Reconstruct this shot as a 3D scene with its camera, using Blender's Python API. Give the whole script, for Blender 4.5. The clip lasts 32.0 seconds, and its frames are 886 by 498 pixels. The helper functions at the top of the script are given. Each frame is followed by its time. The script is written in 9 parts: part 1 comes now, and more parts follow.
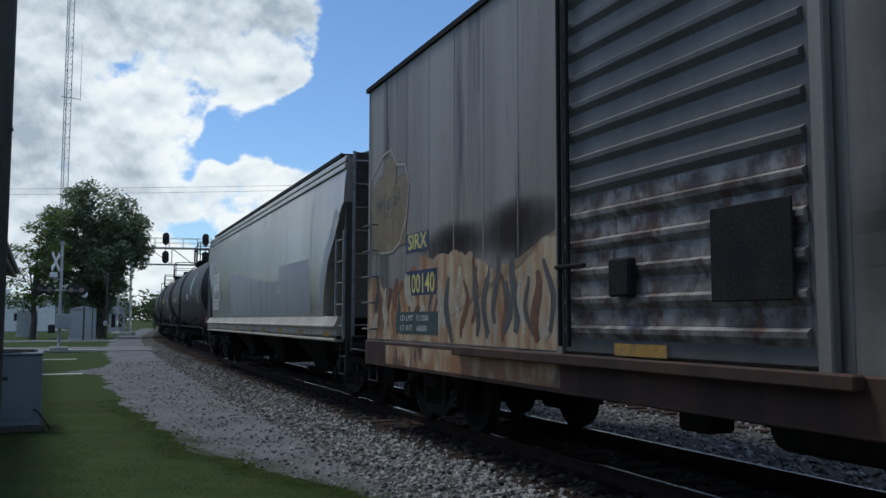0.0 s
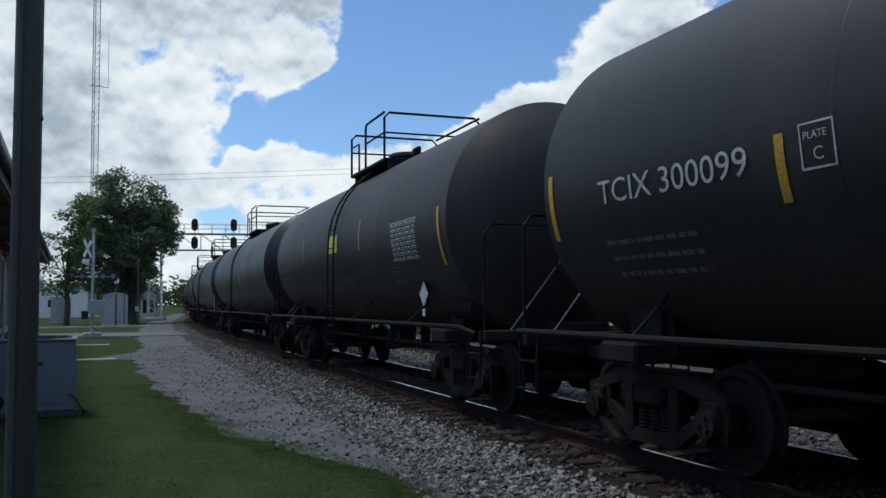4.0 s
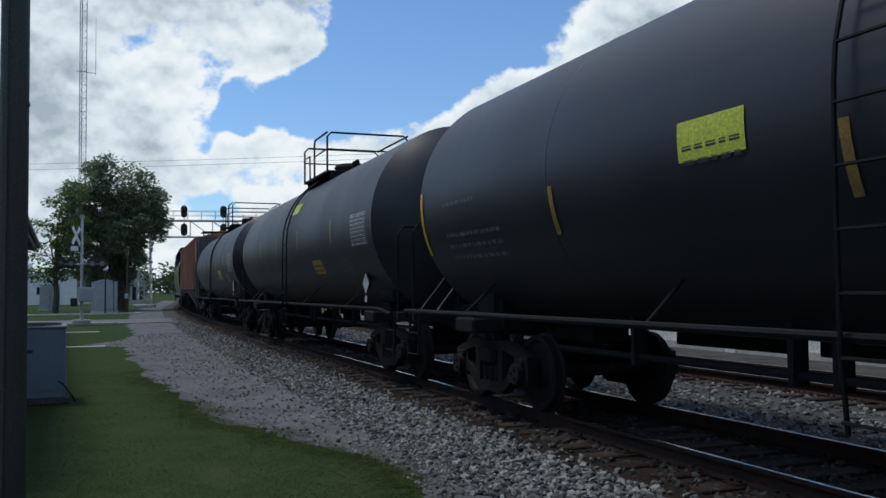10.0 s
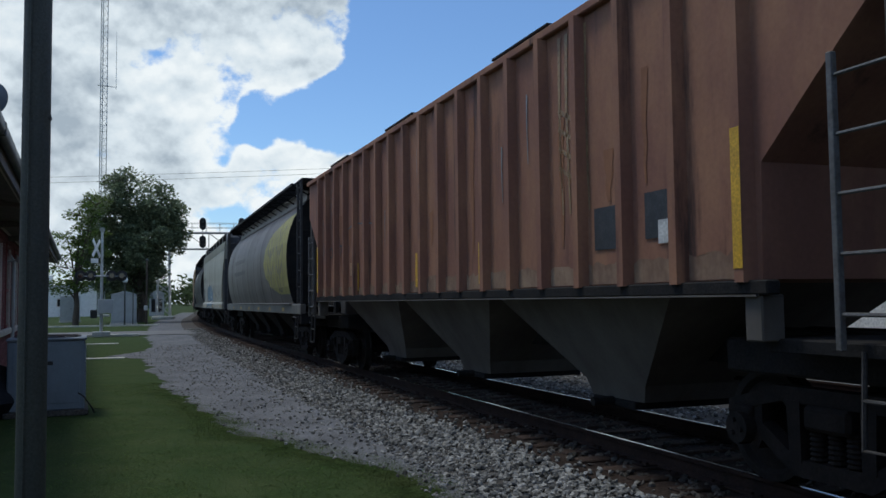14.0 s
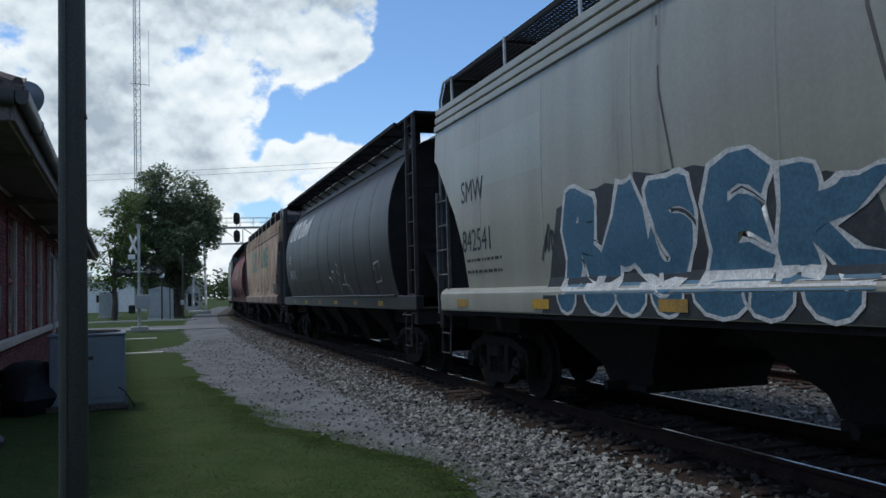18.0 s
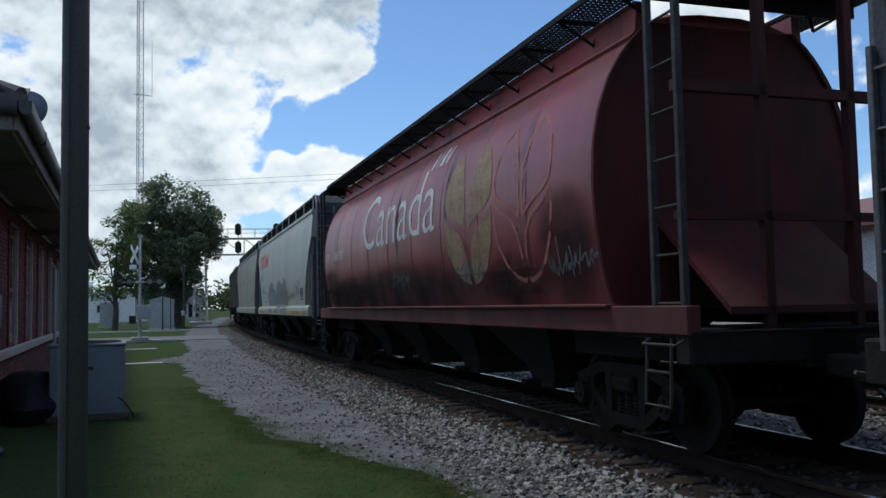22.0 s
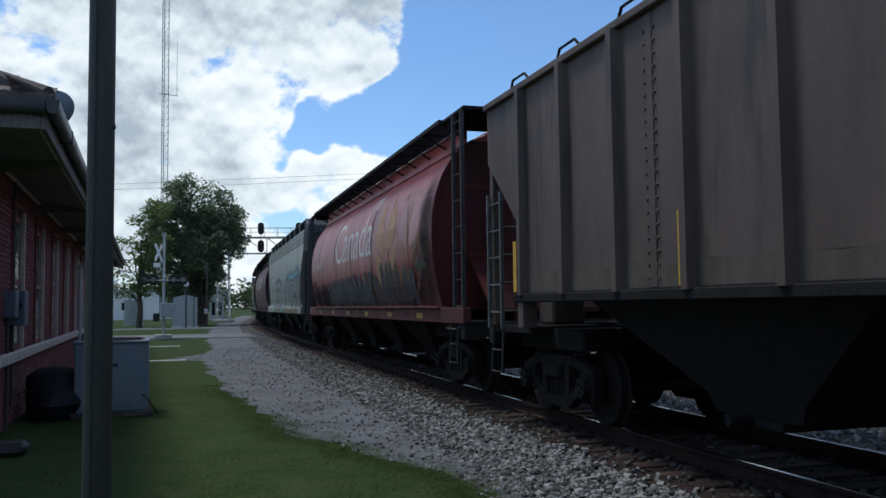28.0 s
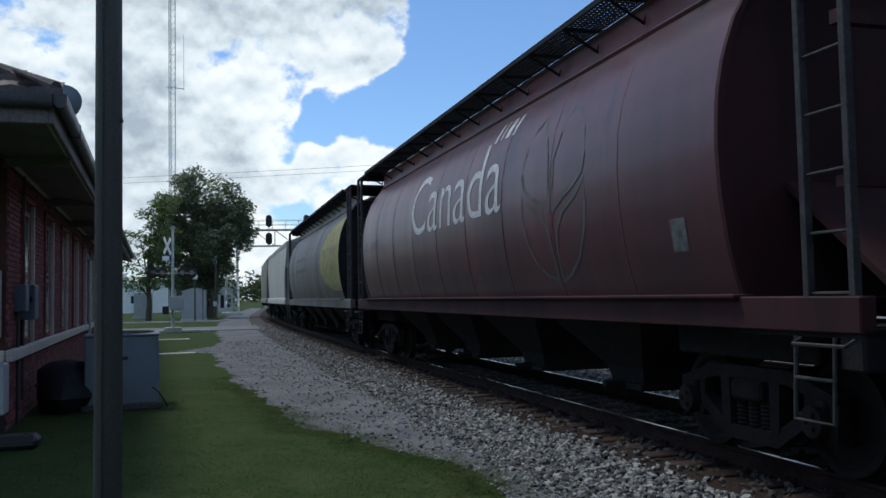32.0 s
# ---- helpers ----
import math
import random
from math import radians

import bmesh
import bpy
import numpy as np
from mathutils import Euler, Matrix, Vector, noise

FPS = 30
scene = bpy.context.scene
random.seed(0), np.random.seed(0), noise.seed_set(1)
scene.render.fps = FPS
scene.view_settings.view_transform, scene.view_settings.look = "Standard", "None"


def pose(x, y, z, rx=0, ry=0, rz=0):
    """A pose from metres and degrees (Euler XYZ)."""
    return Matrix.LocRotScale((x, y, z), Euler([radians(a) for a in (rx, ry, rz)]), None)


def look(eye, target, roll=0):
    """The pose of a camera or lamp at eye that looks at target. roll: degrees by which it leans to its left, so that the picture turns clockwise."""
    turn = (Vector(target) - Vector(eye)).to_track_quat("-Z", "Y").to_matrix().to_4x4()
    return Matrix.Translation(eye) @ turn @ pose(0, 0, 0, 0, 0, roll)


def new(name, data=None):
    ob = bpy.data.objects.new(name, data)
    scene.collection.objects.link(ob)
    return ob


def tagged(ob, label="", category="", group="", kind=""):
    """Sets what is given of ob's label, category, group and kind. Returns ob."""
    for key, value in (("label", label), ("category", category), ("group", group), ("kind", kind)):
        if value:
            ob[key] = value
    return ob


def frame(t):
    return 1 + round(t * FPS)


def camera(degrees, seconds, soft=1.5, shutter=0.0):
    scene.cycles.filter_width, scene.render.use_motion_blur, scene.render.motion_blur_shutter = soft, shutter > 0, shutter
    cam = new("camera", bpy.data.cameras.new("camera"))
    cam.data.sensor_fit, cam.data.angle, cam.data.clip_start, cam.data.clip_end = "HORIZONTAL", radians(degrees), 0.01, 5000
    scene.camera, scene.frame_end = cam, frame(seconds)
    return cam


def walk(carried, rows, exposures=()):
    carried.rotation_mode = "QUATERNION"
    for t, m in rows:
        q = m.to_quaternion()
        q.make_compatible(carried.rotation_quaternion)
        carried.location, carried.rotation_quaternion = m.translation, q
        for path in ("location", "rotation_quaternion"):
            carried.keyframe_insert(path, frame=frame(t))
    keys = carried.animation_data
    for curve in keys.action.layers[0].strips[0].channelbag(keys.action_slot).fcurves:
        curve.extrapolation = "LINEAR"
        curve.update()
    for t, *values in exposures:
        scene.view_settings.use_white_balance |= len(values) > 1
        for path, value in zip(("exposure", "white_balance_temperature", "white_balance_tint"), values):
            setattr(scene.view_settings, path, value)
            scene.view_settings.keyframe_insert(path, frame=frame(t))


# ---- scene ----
cam = camera(54.24, 32.0)

# ---- camera ----
EYE = 1.743


def held(t, yaw, pitch, roll):
    return t, pose(0, 0, EYE, 90 + pitch, roll, yaw)


walk(cam, [
    held(0, 0.00, 4.67, -0.10), held(0.5, 0.44, 4.36, -0.10), held(1, 0.72, 3.99, -0.42), held(1.5, 0.79, 3.47, -0.42),
    held(2, 0.61, 3.46, -0.12), held(2.5, 0.08, 3.38, 0.26), held(3, -0.08, 3.32, 0.28), held(3.5, 0.96, 3.37, 0.15),
    held(4, 1.81, 3.53, 0.45), held(4.5, 1.93, 3.73, 0.73), held(6.5, 1.86, 3.19, 1.20), held(7, 1.52, 3.00, 1.27),
    held(7.5, 1.08, 2.99, 1.14), held(8, 0.96, 2.74, 1.02), held(8.5, 1.10, 2.66, 1.23), held(9, 1.06, 2.84, 0.86),
    held(9.5, 1.13, 2.77, 0.36), held(10, 1.18, 2.62, 0.60), held(10.5, 1.35, 2.60, 0.81), held(11, 1.27, 2.60, 0.93),
    held(11.5, 1.47, 2.69, 0.99), held(12, 1.99, 2.75, 0.85), held(12.5, 2.18, 2.82, 0.85), held(13, 2.42, 2.75, 0.71),
    held(13.5, 2.32, 2.86, 0.82), held(14, 2.32, 3.41, 0.62), held(14.5, 2.77, 3.19, 0.68), held(15, 3.09, 3.19, 0.67),
    held(15.5, 3.22, 3.38, 1.20), held(17.5, 4.35, 2.98, 1.54), held(18, 4.50, 2.83, 1.48),
    held(18.5, 4.69, 2.84, 1.39), held(19, 4.55, 3.10, 1.39), held(19.5, 4.29, 3.61, 1.48), held(20, 4.25, 3.64, 1.31),
    held(20.5, 4.37, 3.66, 1.39), held(21, 4.34, 3.84, 1.39), held(21.5, 4.32, 3.82, 1.29), held(22, 4.56, 3.64, 1.12),
    held(22.5, 4.67, 3.56, 1.01), held(23, 4.67, 3.76, 1.20), held(23.5, 4.79, 4.10, 1.25), held(24, 4.41, 4.30, 1.00),
    held(24.5, 4.24, 4.23, 0.79), held(25, 4.90, 4.16, 1.00), held(25.5, 5.48, 4.04, 1.08),
    held(27.5, 5.68, 3.55, 0.72), held(28, 5.97, 3.67, 0.67), held(28.5, 6.26, 3.42, 0.72), held(29, 6.38, 3.18, 0.75),
    held(29.5, 6.40, 3.42, 0.58), held(30, 6.60, 3.41, 0.78), held(30.5, 6.61, 3.30, 0.85), held(31, 6.55, 3.24, 0.85),
    held(31.5, 6.53, 3.18, 0.86), held(32, 6.51, 3.09, 1.07),
], exposures=[(0, 0.08, 6380, 5), (3.2, 0.03, 6380, 5), (13, 0.03, 6380, 5), (15, 0.08, 6380, 5), (20, 0.13, 6380, 5), (25, 0.13, 6380, 5), (28, 0.2, 6380, 5), (32, 0.2, 6380, 5)])

# ---- world and light ----
world = bpy.data.worlds.new("sky")
scene.world = world
world.use_nodes = True


def link(tree, a, b):
    tree.links.new(a, b)


def build_sky():
    tree = world.node_tree
    nd = tree.nodes
    for n in list(nd):
        nd.remove(n)

    def node(kind, **kw):
        n = nd.new(kind)
        for key, value in kw.items():
            n.inputs[key].default_value = value
        return n

    def math2(op, a, b, clamp=False):
        n = nd.new("ShaderNodeMath")
        n.operation, n.use_clamp = op, clamp
        for i, x in enumerate((a, b)):
            if isinstance(x, (int, float)):
                n.inputs[i].default_value = x
            else:
                link(tree, x, n.inputs[i])
        return n.outputs[0]

    coord = nd.new("ShaderNodeTexCoord")
    way = coord.outputs["Generated"]

    def blob(az, el, wide, gain):
        """A soft patch of more or less cloud round a direction: degrees to the left, degrees up, width."""
        v = Vector((-math.sin(radians(az)) * math.cos(radians(el)), math.cos(radians(az)) * math.cos(radians(el)), math.sin(radians(el))))
        dot = nd.new("ShaderNodeVectorMath")
        dot.operation = "DOT_PRODUCT"
        link(tree, way, dot.inputs[0])
        dot.inputs[1].default_value = v
        mr = nd.new("ShaderNodeMapRange")
        mr.interpolation_type = "SMOOTHSTEP"
        link(tree, dot.outputs["Value"], mr.inputs["Value"])
        mr.inputs["From Min"].default_value = math.cos(radians(wide * 1.2))
        mr.inputs["From Max"].default_value = 1.0 - (1.0 - math.cos(radians(wide))) * 0.2
        mr.inputs["To Max"].default_value = gain
        return mr.outputs["Result"]

    def noise_at(scale, detail, rough, squash, shift=0.0, up=0.0):
        m = nd.new("ShaderNodeMapping")
        m.inputs["Scale"].default_value = (scale, scale, scale * squash)
        m.inputs["Location"].default_value = (shift, shift * 0.7, shift * 1.3 + up)
        link(tree, way, m.inputs["Vector"])
        n = node("ShaderNodeTexNoise", Scale=1.0, Detail=detail, Roughness=rough)
        link(tree, m.outputs[0], n.inputs["Vector"])
        return n.outputs["Fac"]

    field = 0.0
    for patch in SKY_PATCHES:
        field = math2("ADD", field, blob(*patch))
    field = math2("MINIMUM", math2("MAXIMUM", field, -1.0), 1.0)
    puffs = math2("SUBTRACT", noise_at(13, 9, 0.56, 1.25, 1.7), 0.5)
    above = math2("SUBTRACT", noise_at(13, 9, 0.50, 1.25, 1.7, 0.16), 0.5)
    cover = math2("ADD", math2("MULTIPLY", field, 0.24), math2("MULTIPLY", puffs, 1.25))
    amount = nd.new("ShaderNodeMapRange")
    amount.interpolation_type = "SMOOTHSTEP"
    link(tree, cover, amount.inputs["Value"])
    amount.inputs["From Min"].default_value = 0.0
    amount.inputs["From Max"].default_value = 0.15
    # shade inside the clouds: white where a heap ends above, greyer under its bulk
    depth = math2("ADD", math2("MULTIPLY", math2("SUBTRACT", above, puffs), 2.9), math2("MULTIPLY", cover, 1.0))
    depth = math2("ADD", depth, math2("MULTIPLY", math2("SUBTRACT", noise_at(4.5, 3, 0.5, 1.6, 9.1), 0.5), 1.8))
    thick = nd.new("ShaderNodeMapRange")
    link(tree, depth, thick.inputs["Value"])
    thick.inputs["From Min"].default_value, thick.inputs["From Max"].default_value = -0.05, 0.75
    tone = nd.new("ShaderNodeValToRGB")
    tone.color_ramp.elements[0].color = (0.86, 0.885, 0.92, 1)
    tone.color_ramp.elements[1].color = (0.37, 0.43, 0.51, 1)
    e = tone.color_ramp.elements.new(0.45)
    e.color = (0.68, 0.74, 0.81, 1)
    link(tree, thick.outputs["Result"], tone.inputs["Fac"])
    air = nd.new("ShaderNodeTexSky")
    air.sky_type, air.sun_disc = "NISHITA", False
    air.sun_elevation, air.sun_rotation = radians(SUN_HEIGHT), radians(SUN_TURN)
    air.air_density, air.dust_density, air.ozone_density = 1.0, 0.3, 3.0
    blue = nd.new("ShaderNodeVectorMath")
    blue.operation = "MULTIPLY"
    link(tree, air.outputs[0], blue.inputs[0])
    blue.inputs[1].default_value = [SKY_STRENGTH * c for c in (0.86, 1.0, 1.19)]
    mix = nd.new("ShaderNodeMix")
    mix.data_type = "RGBA"
    link(tree, amount.outputs["Result"], mix.inputs["Factor"])
    link(tree, blue.outputs[0], mix.inputs[6])
    link(tree, tone.outputs[0], mix.inputs[7])
    back = node("ShaderNodeBackground", Strength=1.0)
    link(tree, mix.outputs[2], back.inputs["Color"])
    out = nd.new("ShaderNodeOutputWorld")
    link(tree, back.outputs[0], out.inputs["Surface"])


SUN_HEIGHT, SUN_TURN, SKY_STRENGTH = 66.0, -62.0, 0.11
SKY_PATCHES = [
    # heaped cloud
    (19.5, 16.2, 9.7, 1.0), (26.1, 13.4, 9.0, 1.0), (13.5, 16.6, 5.6, 1.0), (9.6, 17.2, 3.6, 0.9), (22.4, 11.4, 4.9, 0.9), (18.8, 11.8, 3.0, 0.9),
    (20.6, 8.9, 2.2, 0.9), (25.8, 8.0, 4.1, 0.8), (16.6, 8.5, 2.3, 0.9), (12.8, 8.4, 3.2, 1.0), (8.4, 8.1, 3.6, 1.0), (4.3, 9.0, 3.2, 0.9),
    (0.8, 11.9, 2.8, 0.9), (-2.5, 10.1, 4.5, 1.0), (-9.3, 14.2, 7.1, 1.0), (8.8, 2.5, 7.0, 0.8), (22.0, 3.0, 7.0, 0.7),
    # open blue
    (1.2, 18.0, 7.4, -1.6), (5.3, 13.7, 4.6, -1.6), (10.0, 12.3, 2.9, -2.0), (13.8, 11.9, 2.3, -2.0), (-5.0, 20.0, 5.0, -1.2), (17.2, 9.9, 1.8, -1.5),
]
build_sky()
sun = new("sun", bpy.data.lights.new("sun", "SUN"))
sun.data.energy, sun.data.angle, sun.data.color = 1.7, radians(12), (1.0, 0.95, 0.88)
# the sun's compass turn is measured like the sky's
sun_dir = Vector((math.sin(radians(SUN_TURN)) * math.cos(radians(SUN_HEIGHT)),
                  math.cos(radians(SUN_TURN)) * math.cos(radians(SUN_HEIGHT)), math.sin(radians(SUN_HEIGHT))))
sun.matrix_world = look(sun_dir * 100, (0, 0, 0))

# ---- materials ----


def surface(name, base, other=None, amount=0.5, rough=0.7, metal=0.0, coarse=2.0, fine=30.0, bump=0.15, streak=1.0,
            grain=0.25, sharp=0.25, island=0.0, each=0.0, flat=1.0, spec=0.5, stain=None):
    """A worn surface: base and other colour in patches, fine grain, bump; streak < 1 stretches the patches upright."""
    m = bpy.data.materials.new(name)
    m.use_nodes = True
    tree = m.node_tree
    nd = tree.nodes
    bsdf = nd["Principled BSDF"]
    coord = nd.new("ShaderNodeTexCoord")
    mp = nd.new("ShaderNodeMapping")
    mp.inputs["Scale"].default_value = (flat, 1, streak)
    link(tree, coord.outputs["Object"], mp.inputs["Vector"])
    n1 = nd.new("ShaderNodeTexNoise")
    n1.inputs["Scale"].default_value, n1.inputs["Detail"].default_value, n1.inputs["Roughness"].default_value = coarse, 7, 0.62
    link(tree, mp.outputs[0], n1.inputs["Vector"])
    n2 = nd.new("ShaderNodeTexNoise")
    n2.inputs["Scale"].default_value, n2.inputs["Detail"].default_value = fine, 4
    link(tree, coord.outputs["Object"], n2.inputs["Vector"])
    mr = nd.new("ShaderNodeMapRange")
    mr.interpolation_type = "SMOOTHSTEP"
    mr.inputs["From Min"].default_value = 0.5 - sharp + (0.5 - amount) * 0.6
    mr.inputs["From Max"].default_value = 0.5 + sharp + (0.5 - amount) * 0.6
    link(tree, n1.outputs["Fac"], mr.inputs["Value"])
    mix = nd.new("ShaderNodeMix")
    mix.data_type = "RGBA"
    other = other or tuple(c * 0.72 for c in base)
    mix.inputs[6].default_value, mix.inputs[7].default_value = (*base, 1), (*other, 1)
    link(tree, mr.outputs["Result"], mix.inputs["Factor"])
    if stain:
        # long runs of dirt or rust: colour, share, size, stretch
        tint, share, size, run = stain
        m3 = nd.new("ShaderNodeMapping")
        m3.inputs["Scale"].default_value = (1, 1, run)
        m3.inputs["Location"].default_value = (3.7, 1.3, 0.4)
        link(tree, coord.outputs["Object"], m3.inputs["Vector"])
        n3 = nd.new("ShaderNodeTexNoise")
        n3.inputs["Scale"].default_value, n3.inputs["Detail"].default_value, n3.inputs["Roughness"].default_value = size, 9, 0.66
        link(tree, m3.outputs[0], n3.inputs["Vector"])
        r3 = nd.new("ShaderNodeMapRange")
        r3.interpolation_type = "SMOOTHSTEP"
        r3.inputs["From Min"].default_value, r3.inputs["From Max"].default_value = 0.72 - share * 0.4, 0.86 - share * 0.4
        link(tree, n3.outputs["Fac"], r3.inputs["Value"])
        over = nd.new("ShaderNodeMix")
        over.data_type = "RGBA"
        over.inputs[7].default_value = (*tint, 1)
        link(tree, mix.outputs[2], over.inputs[6])
        link(tree, r3.outputs["Result"], over.inputs["Factor"])
        mix = over
    g = nd.new("ShaderNodeMapRange")
    g.inputs["From Min"].default_value, g.inputs["From Max"].default_value = 0.3, 0.7
    g.inputs["To Min"].default_value, g.inputs["To Max"].default_value = 1 - grain, 1 + grain
    link(tree, n2.outputs["Fac"], g.inputs["Value"])
    value = g.outputs["Result"]

    def times(value, source, spread):
        r = nd.new("ShaderNodeMapRange")
        r.inputs["To Min"].default_value, r.inputs["To Max"].default_value = 1 - spread, 1 + spread
        link(tree, source, r.inputs["Value"])
        k = nd.new("ShaderNodeMath")
        k.operation = "MULTIPLY"
        link(tree, value, k.inputs[0])
        link(tree, r.outputs["Result"], k.inputs[1])
        return k.outputs[0]

    if island:
        geo = nd.new("ShaderNodeNewGeometry")
        value = times(value, geo.outputs["Random Per Island"], island)
    if each:
        info = nd.new("ShaderNodeObjectInfo")
        value = times(value, info.outputs["Random"], each)
    sc = nd.new("ShaderNodeVectorMath")
    sc.operation = "SCALE"
    link(tree, mix.outputs[2], sc.inputs[0])
    link(tree, value, sc.inputs["Scale"])
    link(tree, sc.outputs[0], bsdf.inputs["Base Color"])
    r = nd.new("ShaderNodeMapRange")
    r.inputs["To Min"].default_value, r.inputs["To Max"].default_value = max(rough - 0.12, 0.03), min(rough + 0.12, 1)
    link(tree, n1.outputs["Fac"], r.inputs["Value"])
    link(tree, r.outputs["Result"], bsdf.inputs["Roughness"])
    bsdf.inputs["Metallic"].default_value = metal
    bsdf.inputs["Specular IOR Level"].default_value = spec
    if bump:
        b = nd.new("ShaderNodeBump")
        b.inputs["Strength"].default_value, b.inputs["Distance"].default_value = bump, 0.02
        link(tree, n2.outputs["Fac"], b.inputs["Height"])
        link(tree, b.outputs[0], bsdf.inputs["Normal"])
    return m


def let_light_through(m, share):
    """Thin leaves and blades: part of the light passes to their other side."""
    tree = m.node_tree
    bsdf, out = tree.nodes["Principled BSDF"], tree.nodes["Material Output"]
    thin, mix = tree.nodes.new("ShaderNodeBsdfTranslucent"), tree.nodes.new("ShaderNodeMixShader")
    link(tree, bsdf.inputs["Base Color"].links[0].from_socket, thin.inputs["Color"])
    mix.inputs[0].default_value = share
    link(tree, bsdf.outputs[0], mix.inputs[1])
    link(tree, thin.outputs[0], mix.inputs[2])
    link(tree, mix.outputs[0], out.inputs["Surface"])
    return m


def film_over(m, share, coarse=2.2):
    """A thin film of soot, painted shade or spray: thickest in its middle, patchy, and fading out towards its edges."""
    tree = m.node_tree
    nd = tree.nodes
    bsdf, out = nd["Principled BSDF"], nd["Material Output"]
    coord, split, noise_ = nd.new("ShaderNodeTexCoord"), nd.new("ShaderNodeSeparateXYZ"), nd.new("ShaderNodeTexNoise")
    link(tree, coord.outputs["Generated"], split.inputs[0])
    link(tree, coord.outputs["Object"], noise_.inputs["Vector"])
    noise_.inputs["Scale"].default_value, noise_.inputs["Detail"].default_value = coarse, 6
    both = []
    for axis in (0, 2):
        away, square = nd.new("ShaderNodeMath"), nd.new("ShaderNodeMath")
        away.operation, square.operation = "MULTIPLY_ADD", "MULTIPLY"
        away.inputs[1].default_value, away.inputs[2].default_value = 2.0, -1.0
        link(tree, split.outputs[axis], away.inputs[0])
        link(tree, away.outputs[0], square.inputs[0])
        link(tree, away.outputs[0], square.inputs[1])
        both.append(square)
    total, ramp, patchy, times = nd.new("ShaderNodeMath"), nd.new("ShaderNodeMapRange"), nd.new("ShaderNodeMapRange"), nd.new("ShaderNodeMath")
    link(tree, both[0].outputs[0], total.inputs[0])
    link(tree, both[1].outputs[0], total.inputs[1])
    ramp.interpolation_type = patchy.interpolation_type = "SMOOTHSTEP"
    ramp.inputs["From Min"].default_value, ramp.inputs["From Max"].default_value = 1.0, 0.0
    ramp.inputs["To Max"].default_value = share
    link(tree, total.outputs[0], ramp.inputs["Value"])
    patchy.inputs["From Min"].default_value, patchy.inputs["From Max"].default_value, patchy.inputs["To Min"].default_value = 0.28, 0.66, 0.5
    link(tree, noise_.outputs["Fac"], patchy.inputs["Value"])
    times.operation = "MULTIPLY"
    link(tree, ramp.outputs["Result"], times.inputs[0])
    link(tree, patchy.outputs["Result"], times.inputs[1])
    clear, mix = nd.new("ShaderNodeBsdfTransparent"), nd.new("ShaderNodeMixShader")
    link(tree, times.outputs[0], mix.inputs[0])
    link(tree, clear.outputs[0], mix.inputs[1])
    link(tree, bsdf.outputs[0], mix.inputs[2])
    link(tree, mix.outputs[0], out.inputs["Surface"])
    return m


def plain_glass(name, tint):
    m = bpy.data.materials.new(name)
    m.use_nodes = True
    b = m.node_tree.nodes["Principled BSDF"]
    b.inputs["Base Color"].default_value = (*tint, 1)
    b.inputs["Roughness"].default_value = 0.06
    b.inputs["Specular IOR Level"].default_value = 0.7
    return m


M_GRASS = surface("grass", (0.030, 0.053, 0.016), (0.052, 0.070, 0.027), 0.45, 0.95, coarse=1.6, fine=55, bump=0.5, grain=0.42, spec=0.05)
M_BLADE = surface("grass_blade", (0.062, 0.102, 0.031), (0.090, 0.116, 0.046), 0.42, 0.8, coarse=0.8, fine=5, bump=0, island=0.25, spec=0.05)
M_GRAVEL = surface("fine_gravel", (0.156, 0.160, 0.171), (0.092, 0.095, 0.102), 0.48, 0.95, coarse=0.9, fine=38, bump=0.7, grain=0.4, spec=0.15)
M_STONE = surface("ballast_stone", (0.235, 0.234, 0.222), (0.105, 0.102, 0.096), 0.45, 0.9, coarse=9, fine=60, bump=0.3, island=0.72, grain=0.3, spec=0.2)
M_STONE_DARK = surface("oily_ballast", (0.10, 0.094, 0.085), (0.045, 0.040, 0.036), 0.5, 0.9, coarse=6, fine=60, bump=0.3, island=0.5, spec=0.15)
M_BED = surface("ballast_bed", (0.095, 0.090, 0.084), (0.05, 0.046, 0.043), 0.5, 0.95, coarse=1.3, fine=26, bump=1.0, grain=0.5, spec=0.1)
M_BED_DARK = surface("dark_ballast_bed", (0.040, 0.029, 0.024), (0.022, 0.017, 0.015), 0.5, 0.95, coarse=1.3, fine=26, bump=1.0, grain=0.5, spec=0.08)
M_TIE = surface("creosoted_wood", (0.040, 0.028, 0.023), (0.066, 0.048, 0.040), 0.4, 0.92, coarse=5, fine=40, flat=0.15, bump=0.5, each=0.35, spec=0.08)
M_RUST = surface("rail_rust", (0.045, 0.027, 0.021), (0.025, 0.018, 0.016), 0.5, 0.85, 0.0, coarse=4, fine=50, bump=0.3, spec=0.12)
M_SHINE = surface("polished_rail_head", (0.55, 0.56, 0.58), (0.42, 0.43, 0.45), 0.4, 0.22, 1.0, coarse=3, fine=60, bump=0.03, grain=0.08)
M_ASPHALT = surface("asphalt", (0.15, 0.15, 0.15), (0.10, 0.10, 0.10), 0.5, 0.9, coarse=0.5, fine=30, bump=0.3)
M_CONC = surface("concrete", (0.50, 0.49, 0.45), (0.36, 0.35, 0.32), 0.4, 0.9, coarse=1.5, fine=25, bump=0.2)
M_BRICK = surface("red_brick", (0.275, 0.105, 0.106), (0.185, 0.075, 0.080), 0.5, 0.9, coarse=4, fine=60, bump=0.4, island=0.25, each=0.25, spec=0.15)
M_MORTAR = surface("mortar", (0.12, 0.050, 0.045), (0.08, 0.04, 0.037), 0.5, 0.95, coarse=3, fine=60, bump=0.4, spec=0.1)
